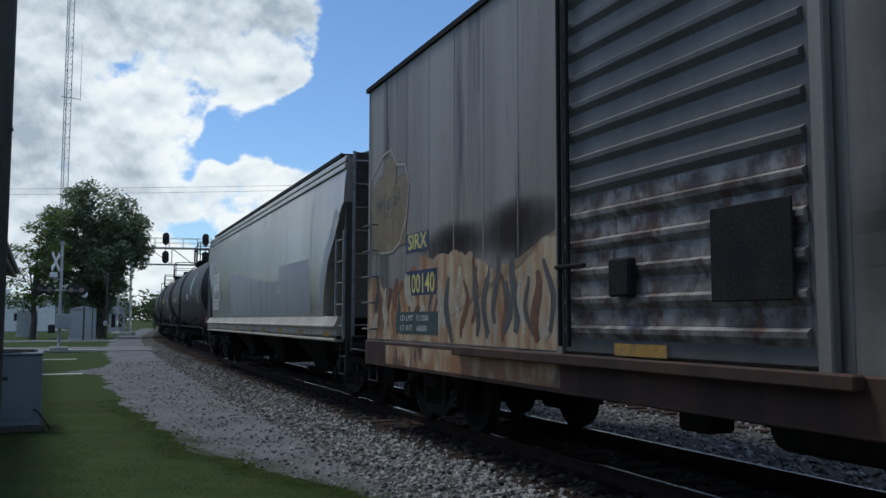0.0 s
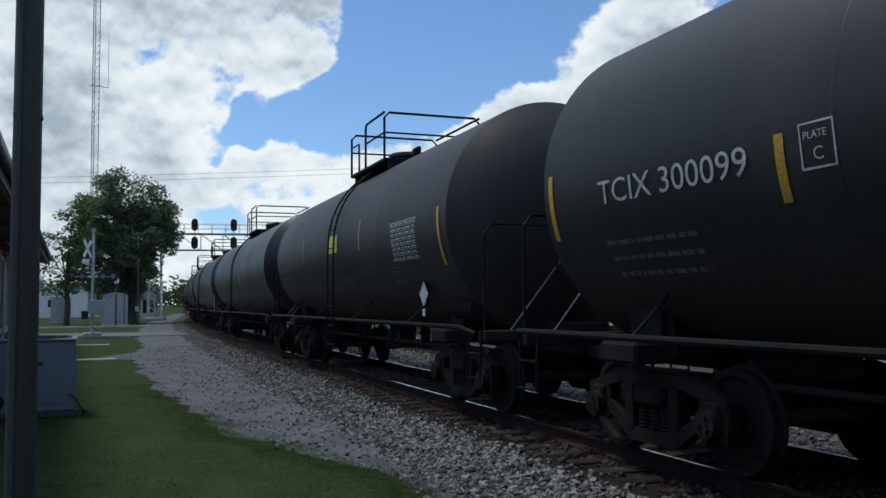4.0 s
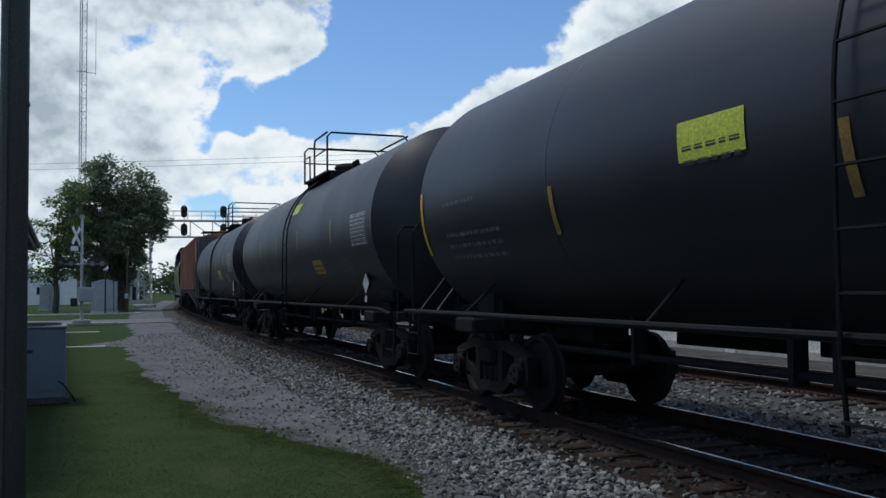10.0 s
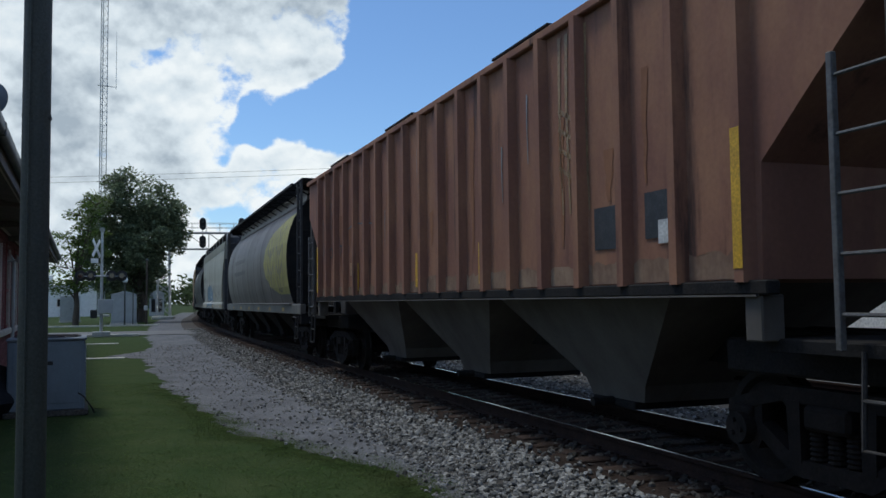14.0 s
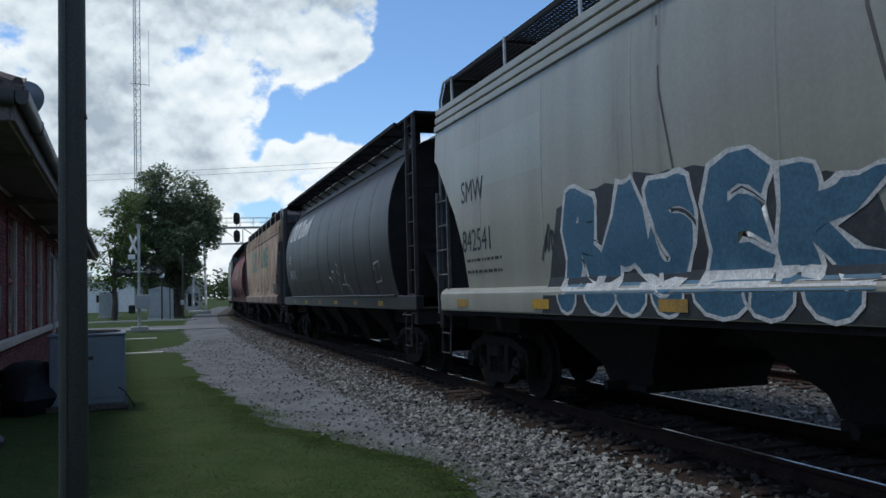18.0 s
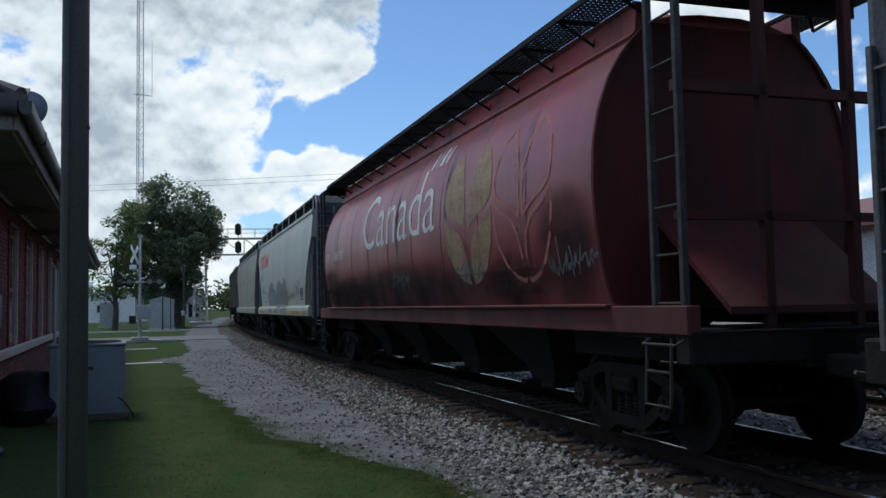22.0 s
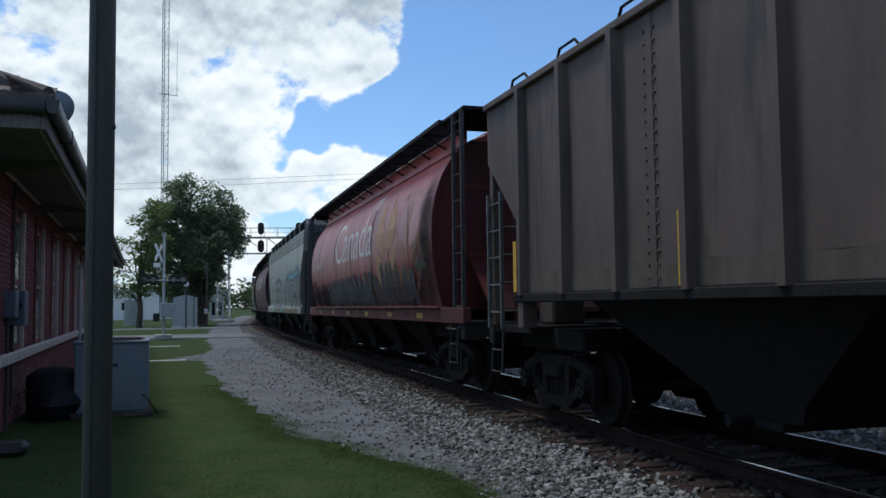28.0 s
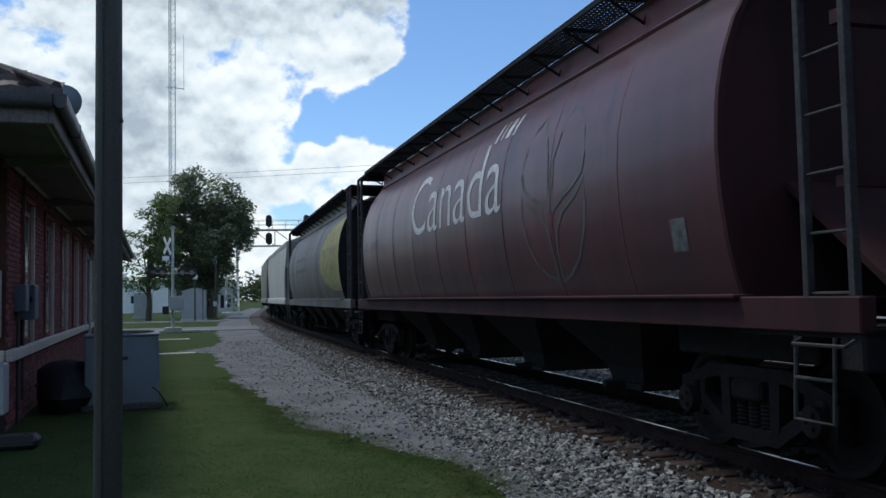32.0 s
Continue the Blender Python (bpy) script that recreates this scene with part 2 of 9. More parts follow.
M_TRIM = surface("cream_paint", (0.56, 0.50, 0.45), (0.42, 0.37, 0.33), 0.4, 0.6, coarse=3, fine=40, bump=0.1, spec=0.3)
M_REDTRIM = surface("maroon_paint", (0.24, 0.070, 0.070), (0.16, 0.050, 0.052), 0.4, 0.7, coarse=2, fine=40, bump=0.1, spec=0.25)
M_SOFFIT = surface("dark_soffit_paint", (0.21, 0.187, 0.178), (0.155, 0.138, 0.132), 0.5, 0.85, coarse=1.5, fine=30, bump=0.1, spec=0.2)
M_ROOF = surface("dark_roof_tile", (0.12, 0.088, 0.082), (0.075, 0.06, 0.06), 0.5, 0.75, coarse=2, fine=30, bump=0.3, island=0.25)
M_GUTTER = surface("dark_gutter", (0.06, 0.06, 0.062), (0.035, 0.035, 0.037), 0.4, 0.5, coarse=2, fine=40, bump=0.05)
M_POLE = surface("dark_green_pole_paint", (0.060, 0.064, 0.055), (0.036, 0.039, 0.034), 0.45, 0.65, coarse=3, fine=60, streak=0.15, bump=0.25)
M_HVAC = surface("blue_grey_enamel", (0.155, 0.19, 0.235), (0.115, 0.143, 0.18), 0.4, 0.5, coarse=2, fine=50, bump=0.04, grain=0.06)
M_HVACTOP = surface("rusty_grille", (0.14, 0.11, 0.095), (0.075, 0.06, 0.055), 0.5, 0.7, coarse=6, fine=50)
M_BLACK = surface("black_plastic", (0.02, 0.02, 0.022), None, 0.5, 0.5, coarse=3, fine=50, bump=0.05)
M_GALV = surface("galvanised_steel", (0.46, 0.47, 0.47), (0.34, 0.35, 0.355), 0.5, 0.5, 0.5, coarse=4, fine=50, bump=0.05)
M_CABINET = surface("pale_grey_enamel", (0.40, 0.42, 0.43), (0.31, 0.33, 0.34), 0.4, 0.45, coarse=2, fine=40, bump=0.04, grain=0.06)
M_WHITE = surface("white_paint", (0.78, 0.78, 0.76), (0.62, 0.62, 0.60), 0.35, 0.6, coarse=2, fine=40, bump=0.08)
M_WALLWHITE = surface("white_block_wall", (0.74, 0.73, 0.68), (0.56, 0.54, 0.47), 0.35, 0.85, coarse=0.7, fine=18, bump=0.2, streak=0.4)
M_ROOFRED = surface("dull_red_roof", (0.22, 0.10, 0.085), (0.15, 0.07, 0.065), 0.4, 0.7, coarse=1, fine=20)
M_BARK = surface("bark", (0.095, 0.075, 0.058), (0.05, 0.04, 0.033), 0.5, 0.95, coarse=4, fine=30, streak=0.2, bump=0.8)
M_LEAF = surface("leaf", (0.145, 0.185, 0.108), (0.205, 0.24, 0.15), 0.45, 0.7, coarse=0.35, fine=4, bump=0, island=0.45, spec=0.35)
M_LEAF2 = surface("pale_leaf", (0.085, 0.135, 0.035), (0.13, 0.17, 0.05), 0.4, 0.7, coarse=0.5, fine=4, bump=0, island=0.45, spec=0.25)
M_WOODS = surface("far_foliage", (0.055, 0.085, 0.035), (0.085, 0.11, 0.055), 0.5, 0.9, coarse=0.1, fine=1, bump=0, island=0.4, spec=0.1)
for leafy in (M_LEAF, M_LEAF2, M_WOODS, M_BLADE):
    let_light_through(leafy, 0.45)
M_SIGNAL = surface("black_signal_paint", (0.018, 0.018, 0.02), None, 0.5, 0.5, coarse=3, fine=40, bump=0.03)
M_LENS = plain_glass("dark_red_lens", (0.03, 0.005, 0.005))
M_PANE = plain_glass("dark_window_glass", (0.015, 0.016, 0.02))
M_GLOBE = surface("frosted_globe", (0.85, 0.86, 0.86), (0.75, 0.76, 0.76), 0.4, 0.3, coarse=3, fine=20, bump=0, grain=0.03)
M_BLUEBOX = surface("slate_blue_box", (0.085, 0.115, 0.16), (0.06, 0.08, 0.11), 0.4, 0.5, coarse=2, fine=40, bump=0.04)
M_TARP = surface("blue_black_sheeting", (0.012, 0.013, 0.017), (0.022, 0.025, 0.032), 0.35, 0.7, coarse=3, fine=20, bump=0.4, spec=0.2)
M_PAPER = surface("crumpled_paper", (0.80, 0.80, 0.78), (0.6, 0.6, 0.58), 0.3, 0.8, coarse=8, fine=30, bump=0.2)

# ---- mesh building ----


class Shape:
    """Collects vertices and faces of one mesh."""

    def __init__(self):
        self.v, self.f = [], []

    def add(self, vs, fs):
        n = len(self.v)
        self.v += [tuple(p) for p in vs]
        self.f += [tuple(i + n for i in f) for f in fs]
        return self

    def box(self, x0, x1, y0, y1, z0, z1, c=0.0):
        if c <= 0:
            vs = [(x, y, z) for z in (z0, z1) for y in (y0, y1) for x in (x0, x1)]
            return self.add(vs, [(0, 2, 3, 1), (4, 5, 7, 6), (0, 1, 5, 4), (2, 6, 7, 3), (0, 4, 6, 2), (1, 3, 7, 5)])
        c = min(c, 0.45 * min(x1 - x0, y1 - y0, z1 - z0))
        vs, fs, at = [], [], {}
        for sx in (0, 1):
            for sy in (0, 1):
                for sz in (0, 1):
                    x, y, z = (x0, x1)[sx], (y0, y1)[sy], (z0, z1)[sz]
                    ix, iy, iz = x + c * (1 - 2 * sx), y + c * (1 - 2 * sy), z + c * (1 - 2 * sz)
                    for axis, p in enumerate(((x, iy, iz), (ix, y, iz), (ix, iy, z))):
                        at[sx, sy, sz, axis] = len(vs)
                        vs.append(p)
        for axis in range(3):
            for side in (0, 1):
                q = []
                for a, b in ((0, 0), (1, 0), (1, 1), (0, 1)):
                    k = [0, 0, 0]
                    k[axis], k[(axis + 1) % 3], k[(axis + 2) % 3] = side, a, b
                    q.append(at[(*k, axis)])
                fs.append(tuple(q if side else q[::-1]))
            for a in (0, 1):
                for b in (0, 1):
                    k0, k1 = [0, 0, 0], [0, 0, 0]
                    k0[axis], k1[axis] = 0, 1
                    for k in (k0, k1):
                        k[(axis + 1) % 3], k[(axis + 2) % 3] = a, b
                    i, j = (axis + 1) % 3, (axis + 2) % 3
                    q = (at[(*k0, i)], at[(*k1, i)], at[(*k1, j)], at[(*k0, j)])
                    fs.append(q if a != b else q[::-1])
        for sx in (0, 1):
            for sy in (0, 1):
                for sz in (0, 1):
                    t = tuple(at[sx, sy, sz, a] for a in range(3))
                    fs.append(t if (sx + sy + sz) % 2 else t[::-1])
        return self.add(vs, fs)

    def cyl(self, p0, p1, r0, r1=None, n=10, caps=True):
        r1 = r0 if r1 is None else r1
        p0, p1 = Vector(p0), Vector(p1)
        d = (p1 - p0).normalized()
        a = d.orthogonal().normalized()
        b = d.cross(a)
        ring = [(math.cos(2 * math.pi * i / n), math.sin(2 * math.pi * i / n)) for i in range(n)]
        vs = [p0 + (a * c + b * s) * r0 for c, s in ring] + [p1 + (a * c + b * s) * r1 for c, s in ring]
        fs = [(i, (i + 1) % n, n + (i + 1) % n, n + i) for i in range(n)]
        if caps:
            fs += [tuple(range(n - 1, -1, -1)), tuple(range(n, 2 * n))]
        return self.add(vs, fs)

    def tube(self, pts, r, n=8, closed=False):
        pts = [Vector(p) for p in pts]
        rings = []
        m = len(pts)
        up = None
        for i, p in enumerate(pts):
            a = pts[i - 1] if i or closed else p
            b = pts[(i + 1) % m] if i < m - 1 or closed else p
            d = (b - a).normalized()
            if up is None or abs(up.dot(d)) > 0.99:
                up = d.orthogonal().normalized()
            x = up.cross(d).normalized()
            y = d.cross(x)
            up = y
            rings.append([p + (x * math.cos(2 * math.pi * k / n) + y * math.sin(2 * math.pi * k / n)) * r for k in range(n)])
        return self.loft(rings, caps=not closed, around=closed)

    def loft(self, rings, caps=True, around=False, ring_closed=True):
        n, m = len(rings[0]), len(rings)
        vs = [p for r in rings for p in r]
        fs = []
        for j in range(m if around else m - 1):
            k = (j + 1) % m
            for i in range(n if ring_closed else n - 1):
                i2 = (i + 1) % n
                fs.append((j * n + i, j * n + i2, k * n + i2, k * n + i))
        if caps and ring_closed:
            fs += [tuple(range(n - 1, -1, -1)), tuple(range((m - 1) * n, m * n))]
        return self.add(vs, fs)

    def revolve(self, profile, n=24, centre=(0, 0, 0)):
        """Profile of (radius, along y) turned round the y axis."""
        cx, cy, cz = centre
        rings = [[(cx + r * math.cos(2 * math.pi * k / n), cy + y, cz + r * math.sin(2 * math.pi * k / n)) for k in range(n)] for r, y in profile]
        return self.loft(rings)

    def prism(self, outline, y0, y1):
        """An outline of (x, z) pulled along y."""
        n = len(outline)
        vs = [(x, y0, z) for x, z in outline] + [(x, y1, z) for x, z in outline]
        fs = [(i, (i + 1) % n, n + (i + 1) % n, n + i) for i in range(n)]
        fs += [tuple(range(n - 1, -1, -1)), tuple(range(n, 2 * n))]
        return self.add(vs, fs)

    def mesh(self, name, smooth=35):
        me = bpy.data.meshes.new(name)
        me.from_pydata(self.v, [], self.f)
        me.validate()
        bm = bmesh.new()
        bm.from_mesh(me)
        bmesh.ops.recalc_face_normals(bm, faces=bm.faces)
        bm.to_mesh(me)
        bm.free()
        if smooth:
            me.polygons.foreach_set("use_smooth", [True] * len(me.polygons))
            me.set_sharp_from_angle(angle=radians(smooth))
        return me


def raw_mesh(name, v, f, smooth=False):
    """A large mesh of many loose pieces, taken as it is."""
    me = bpy.data.meshes.new(name)
    me.from_pydata(v, [], f)
    if smooth:
        me.polygons.foreach_set("use_smooth", [True] * len(me.polygons))
    return me


def part(name, shape, material, parent=None, label="", smooth=35, at=None):
    """Links a shape or mesh as ONE object under a thing or a part."""
    me = shape.mesh(name, smooth) if isinstance(shape, Shape) else shape
    if material and not me.materials:
        me.materials.append(material)
    ob = new(name, me)
    if parent:
        ob.parent = parent
    if at is not None:
        ob.matrix_basis = at
    if label:
        ob["label"] = label
    return ob


def thing(name, at, label, category, group="", kind=""):
    ob = new(name)
    ob.empty_display_size = 0.2
    ob.matrix_basis = at
    return tagged(ob, label, category, group, kind)


# ---- the line of the track ----
RAIL = 0.25                       # rail head over the grass
NEAR, HEADING = 5.057, 23.045     # near rail from the eye; its heading abeam, degrees left of ahead
BEND, BEND2 = 4.791e-4, 9.205e-6
CENTRE = 0.7525                   # half of the spacing of the rails


def bend(s):
    """Sideways shift and slope of the line s metres along."""
    c = min(max(s, -15.0), 105.0)
    off, slope = BEND * c * c / 2 + BEND2 * c ** 3 / 6, BEND * c + BEND2 * c * c / 2
    return off + slope * (s - c), slope


def along(s, l, z=0.0):
    """World point: s along the track, l to the right of the near rail, z over the grass."""
    off, slope = bend(s)
    k = 1 / math.sqrt(1 + slope * slope)
    a, b = s - l * slope * k, NEAR + off + l * k
    h = radians(HEADING)
    return Vector((-math.sin(h) * a + math.cos(h) * b, math.cos(h) * a + math.sin(h) * b, z))


def turn_at(s):
    """Yaw of the direction of growing s, as an angle from +x."""
    return HEADING + 90 - math.degrees(math.atan(bend(s)[1]))


def strip(stations, outline):
    """A ribbon along the track; outline of (l, z) from left to right."""
    sh = Shape()
    sh.loft([[along(s, l, z) for l, z in outline] for s in stations], caps=False, ring_closed=False)
    return sh


def beam(stations, outline):
    sh = Shape()
    sh.loft([[along(s, l, z) for l, z in outline] for s in stations])
    return sh


def far_steps(a, b, step=1.0):
    n = max(1, int(round((b - a) / step)))
    return [a + (b - a) * i / n for i in range(n + 1)]


# ---- ground ----
def ground():
    sh = Shape()
    rs = [0.0, 6, 14, 30, 70, 160, 400, 1000, 2600]
    n = 48
    rings = [[(r * math.cos(2 * math.pi * k / n), r * math.sin(2 * math.pi * k / n), 0.0) for k in range(n)] for r in rs[1:]]
    sh.loft(rings, caps=False)
    sh.add(rings[0], [tuple(range(n))])
    ob = part("ground", sh, M_GRASS, smooth=0)
    tagged(ob, "mown green lawn and open ground beside the railway", "ground", kind="structure")


def gravel_edge(s):
    """How far left of the near rail the gravel reaches."""
    knots = [(-30, -2.9), (3, -2.9), (6.2, -2.75), (7.6, -2.42), (8.6, -2.45), (9.4, -2.75), (11, -3.3), (13, -3.75),
             (16, -4.0), (22, -4.2), (29, -4.5), (31, -5.6), (34, -4.2), (38, -3.9), (46, -4.2), (60, -4.2)]
    for (a, x), (b, y) in zip(knots, knots[1:]):
        if s <= b:
            k = (s - a) / (b - a)
            return x + (y - x) * k
    return -4.2


def gravel():
    sh = Shape()
    rings = []
    for s in far_steps(-30, 40, 0.12) + far_steps(40.6, 170, 0.6):
        e = gravel_edge(s) + 0.34 * (noise.noise((s * 0.9, 3.3, 0))) + 0.16 * noise.noise((s * 4.1, 7.7, 0))
        rings.append([along(s, l, 0.008) for l in (e, e * 0.7 - 0.5, -1.6)])
    sh.loft(rings, caps=False, ring_closed=False)
    tagged(part("gravel_path", sh, M_GRAVEL, smooth=0), "grey fine gravel strip between lawn and ballast", "gravel path", kind="structure")
    # loose pebbles lying on it and along its rim
    v, f = [], []
    rnd = random.Random(5)
    for i in range(5200):
        s = 4 + 34 * rnd.random() ** 1.6
        e = gravel_edge(s)
        l = e + (-1.85 - e) * rnd.random() ** 0.7
        pebble(v, f, along(s, l, 0.008), 0.006 + 0.026 * rnd.random() ** 3, rnd)
    ob = part("pebbles", raw_mesh("pebbles", v, f), M_STONE)
    tagged(ob, "loose grey pebbles scattered over the gravel", "pebbles", kind="stuff")


ICO = [(0, 0, 1)] + [(0.894 * math.cos(a), 0.894 * math.sin(a), 0.447) for a in [k * 2 * math.pi / 5 for k in range(5)]] \
    + [(0.894 * math.cos(a), 0.894 * math.sin(a), -0.447) for a in [(k + 0.5) * 2 * math.pi / 5 for k in range(5)]]
ICOF = [(0, 1 + k, 1 + (k + 1) % 5) for k in range(5)] + [(1 + k, 6 + k, 1 + (k + 1) % 5) for k in range(5)] \
    + [(1 + (k + 1) % 5, 6 + k, 6 + (k + 1) % 5) for k in range(5)]


def pebble(v, f, p, r, rnd):
    """One angular stone half sunk at p."""
    n = len(v)
    turn = Euler((rnd.random() * 0.9, rnd.random() * 0.9, rnd.random() * 6.3)).to_matrix()
    sx, sy, sz = (0.75 + 0.6 * rnd.random() for _ in range(3))
    for q in ICO:
        k = r * (0.62 + 0.62 * rnd.random())
        w = turn @ Vector((q[0] * sx * k, q[1] * sy * k, q[2] * sz * k * 0.8))
        v.append((p[0] + w[0], p[1] + w[1], p[2] + w[2] + r * 0.25))
    f.extend([tuple(i + n for i in t) for t in ICOF])


def bed_height(l):
    """Top of the ballast, l from a track's near rail."""
    if l < -0.75:
        return max(0.0, 0.075 * (l + 2.0) / 1.25)
    return 0.075


def ballast():
    st = far_steps(-60, 30, 1.0) + far_steps(32, 470, 3.0)
    bed = strip(st, [(-2.05, -0.02), (-1.9, 0.012), (-0.75, 0.065), (1.6, 0.065), (2.6, 0.05), (5.4, 0.05), (7.7, 0.05), (9.0, 0.03), (10.3, 0.012)])
    tagged(part("ballast_bed", bed, M_BED, smooth=0), "bed of grey crushed stone under both tracks", "ballast", kind="structure")
    mid = strip(st, [(-0.92, 0.066), (2.1, 0.069)])
    tagged(part("oily_bed", mid, M_BED_DARK, smooth=0), "dark oily stone between the rails of the main track", "ballast", kind="structure")
    rnd = random.Random(11)
    v, f = [], []
    # near shoulder, thick with stones close by and thinner far off
    for s0, s1, per in ((3.5, 12, 620), (12, 20, 380), (20, 34, 150), (34, 60, 60)):
        for i in range(int((s1 - s0) * 1.5 * per)):
            s = s0 + (s1 - s0) * rnd.random()
            l = -0.62 - 1.45 * rnd.random() ** 0.95 + 0.10 * noise.noise((s * 2.3, 0, 5))
            if l < -1.85 and rnd.random() < 0.55 or l > -0.86 + 0.16 * noise.noise((s * 1.7, 4, 1)) and rnd.random() < 0.86:
                continue
            pebble(v, f, along(s, l, bed_height(l) - 0.006 + 0.015 * rnd.random()), 0.012 + 0.030 * rnd.random() ** 1.5, rnd)
    ob = part("ballast_stones", raw_mesh("ballast_stones", v, f), M_STONE)
    tagged(ob, "grey angular crushed stones heaped along the sleeper ends", "ballast", kind="stuff")
    v, f = [], []
    for i in range(9000):
        s = 5 + 34 * rnd.random() ** 1.3
        pebble(v, f, along(s, 1.75 + 5.6 * rnd.random() ** 1.25, 0.05), 0.022 + 0.026 * rnd.random(), rnd)
    ob = part("middle_stones", raw_mesh("middle_stones", v, f), M_STONE)
    tagged(ob, "grey crushed stones between the two tracks", "ballast", kind="stuff")
    v, f = [], []
    for i in range(4200):
        s = 3 + 30 * rnd.random() ** 1.3
        l = -0.6 + 2.6 * rnd.random()
        pebble(v, f, along(s, l, 0.066), 0.02 + 0.025 * rnd.random(), rnd)
    ob = part("oily_stones", raw_mesh("oily_stones", v, f), M_STONE_DARK)
    tagged(ob, "dark oily stones between the sleepers", "ballast", kind="stuff")


def rail_outline(l):
    return [(l - 0.07, RAIL - 0.17), (l + 0.07, RAIL - 0.17), (l + 0.07, RAIL - 0.155), (l + 0.012, RAIL - 0.135),
            (l + 0.012, RAIL - 0.045), (l + 0.036, RAIL - 0.035), (l + 0.036, RAIL - 0.003), (l - 0.036, RAIL - 0.003),
            (l - 0.036, RAIL - 0.035), (l - 0.012, RAIL - 0.045), (l - 0.012, RAIL - 0.135), (l - 0.07, RAIL - 0.155)]


def track(l0, s0, s1, label):
    t = thing("railway_track", pose(0, 0, 0), label, "railway track", kind="structure")
    st = far_steps(-420, -45, 6) + far_steps(-40, 140, 1.5) + far_steps(145, 470, 5)
    for l in (l0, l0 + 2 * CENTRE):
        part("rail", beam(st, rail_outline(l)), M_RUST, t, smooth=0)
        part("rail_head", strip(st, [(l - 0.021, RAIL), (l + 0.021, RAIL)]), M_SHINE, t, "polished running surface", smooth=0)
    sl = Shape().box(-1.3, 1.3, -0.115, 0.115, -0.16, 0.0, 0.012)
    sleeper = sl.mesh("sleeper")
    sleeper.materials.append(M_TIE)
    pl = Shape()
    for x in (-CENTRE, CENTRE):
        pl.box(x - 0.18, x + 0.18, -0.09, 0.09, 0.0, 0.012, 0.004)
        for dx in (-0.11, 0.11):
            for dy in (-0.055, 0.055):
                pl.box(x + dx - 0.012, x + dx + 0.012, dy - 0.012, dy + 0.012, 0.012, 0.034)
    plate = pl.mesh("tie_plate", 0)
    plate.materials.append(M_RUST)
    rnd = random.Random(int(l0 * 10) + 3)
    s = s0
    while s < s1:
        p = along(s, l0 + CENTRE, 0.086 + 0.010 * rnd.random())
        m = pose(p.x, p.y, p.z, 0, 0, turn_at(s) - 90 + rnd.uniform(-1.2, 1.2)) @ pose(rnd.uniform(-0.06, 0.06), 0, 0)
        o = part("sleeper", sleeper, None, t, at=m)
        if s < 34:
            part("tie_plate", plate, None, o)
        s += 0.52
    return t


ground()
gravel()
ballast()
track(0.0, -4.0, 72.0, "main track with rusty rails and dark timber sleepers")
track(5.1, 2.0, 44.0, "second track with dull rails beyond the main one")


def lawn_blades():
    rnd = random.Random(21)
    v, f = [], []
    for i in range(150000):
        if i % 400 == 0:
            cs = 5.3 + 9 * rnd.random()
            cl = gravel_edge(cs) + 0.5 * rnd.random() ** 1.7 - 0.05
        s = 5.2 + 15 * rnd.random() ** 1.9
        e = gravel_edge(s)
        l = e - 0.02 - 6.0 * rnd.random()
        if i % 3 == 0:
            # the ragged rim, thinning out over the gravel
            l = e - 0.12 + rnd.gauss(0, 0.17) + 0.34 * noise.noise((s * 0.9, 3.3, 0))
        if i % 5 == 0:
            # tufts that have crept into the gravel
            s, l = cs + rnd.gauss(0, 0.14), cl + rnd.gauss(0, 0.06)
        p = along(s, l, 0.004)
        if noise.noise((p.x * 1.1, p.y * 1.1, 2.0)) < -0.28 and rnd.random() < 0.7:
            continue
        a = rnd.random() * 6.283
        h, w = 0.005 + 0.010 * rnd.random() ** 2, 0.004 + 0.005 * rnd.random()
        dx, dy = math.cos(a), math.sin(a)
        n = len(v)
        reach = rnd.uniform(1.8, 4.0) * h
        v += [(p.x - dx * w, p.y - dy * w, 0.004), (p.x + dx * w, p.y + dy * w, 0.004), (p.x - dy * reach, p.y + dx * reach, 0.004 + h)]
        f.append((n, n + 1, n + 2))
    tagged(part("lawn_blades", raw_mesh("lawn_blades", v, f), M_BLADE), "short mown grass blades on the lawn", "grass", kind="stuff")


lawn_blades()


# ---- crossing, far side ----
def slab(name, s0, s1, l0, l1, z, material, label, category, thick=0.12):
    st = far_steps(s0, s1, max(0.4, (s1 - s0) / 8))
    sh = beam(st, [(l0, z - thick), (l0, z), (l1, z), (l1, z - thick)])
    return tagged(part(name, sh, material, smooth=0), label, category, kind="structure")


def far_ground():
    slab("road", 50.5, 57.5, -60, 40, 0.035, M_ASPHALT, "grey asphalt road over the level crossing", "road")
    slab("kerb", 49.7, 50.1, -40, -4.6, 0.11, M_CONC, "pale concrete kerb beside the road", "kerb")
    slab("footway", 29.6, 30.1, -12, -5.0, 0.022, M_CONC, "narrow pale concrete path across the lawn", "pavement")
    slab("footway", 40.5, 41.0, -13, -5.4, 0.022, M_CONC, "narrow pale concrete path across the lawn", "pavement")
    slab("kerb", 72.0, 72.6, -40, -3.6, 0.11, M_CONC, "pale concrete kerb on the far side of the road", "kerb")


far_ground()


def polar(az, dist, z=0.0):
    a = radians(az)
    return Vector((-math.sin(a) * dist, math.cos(a) * dist, z))


def facing(p):
    """Yaw that turns a thing's -y side to the eye."""
    return math.degrees(math.atan2(-p.x, p.y))


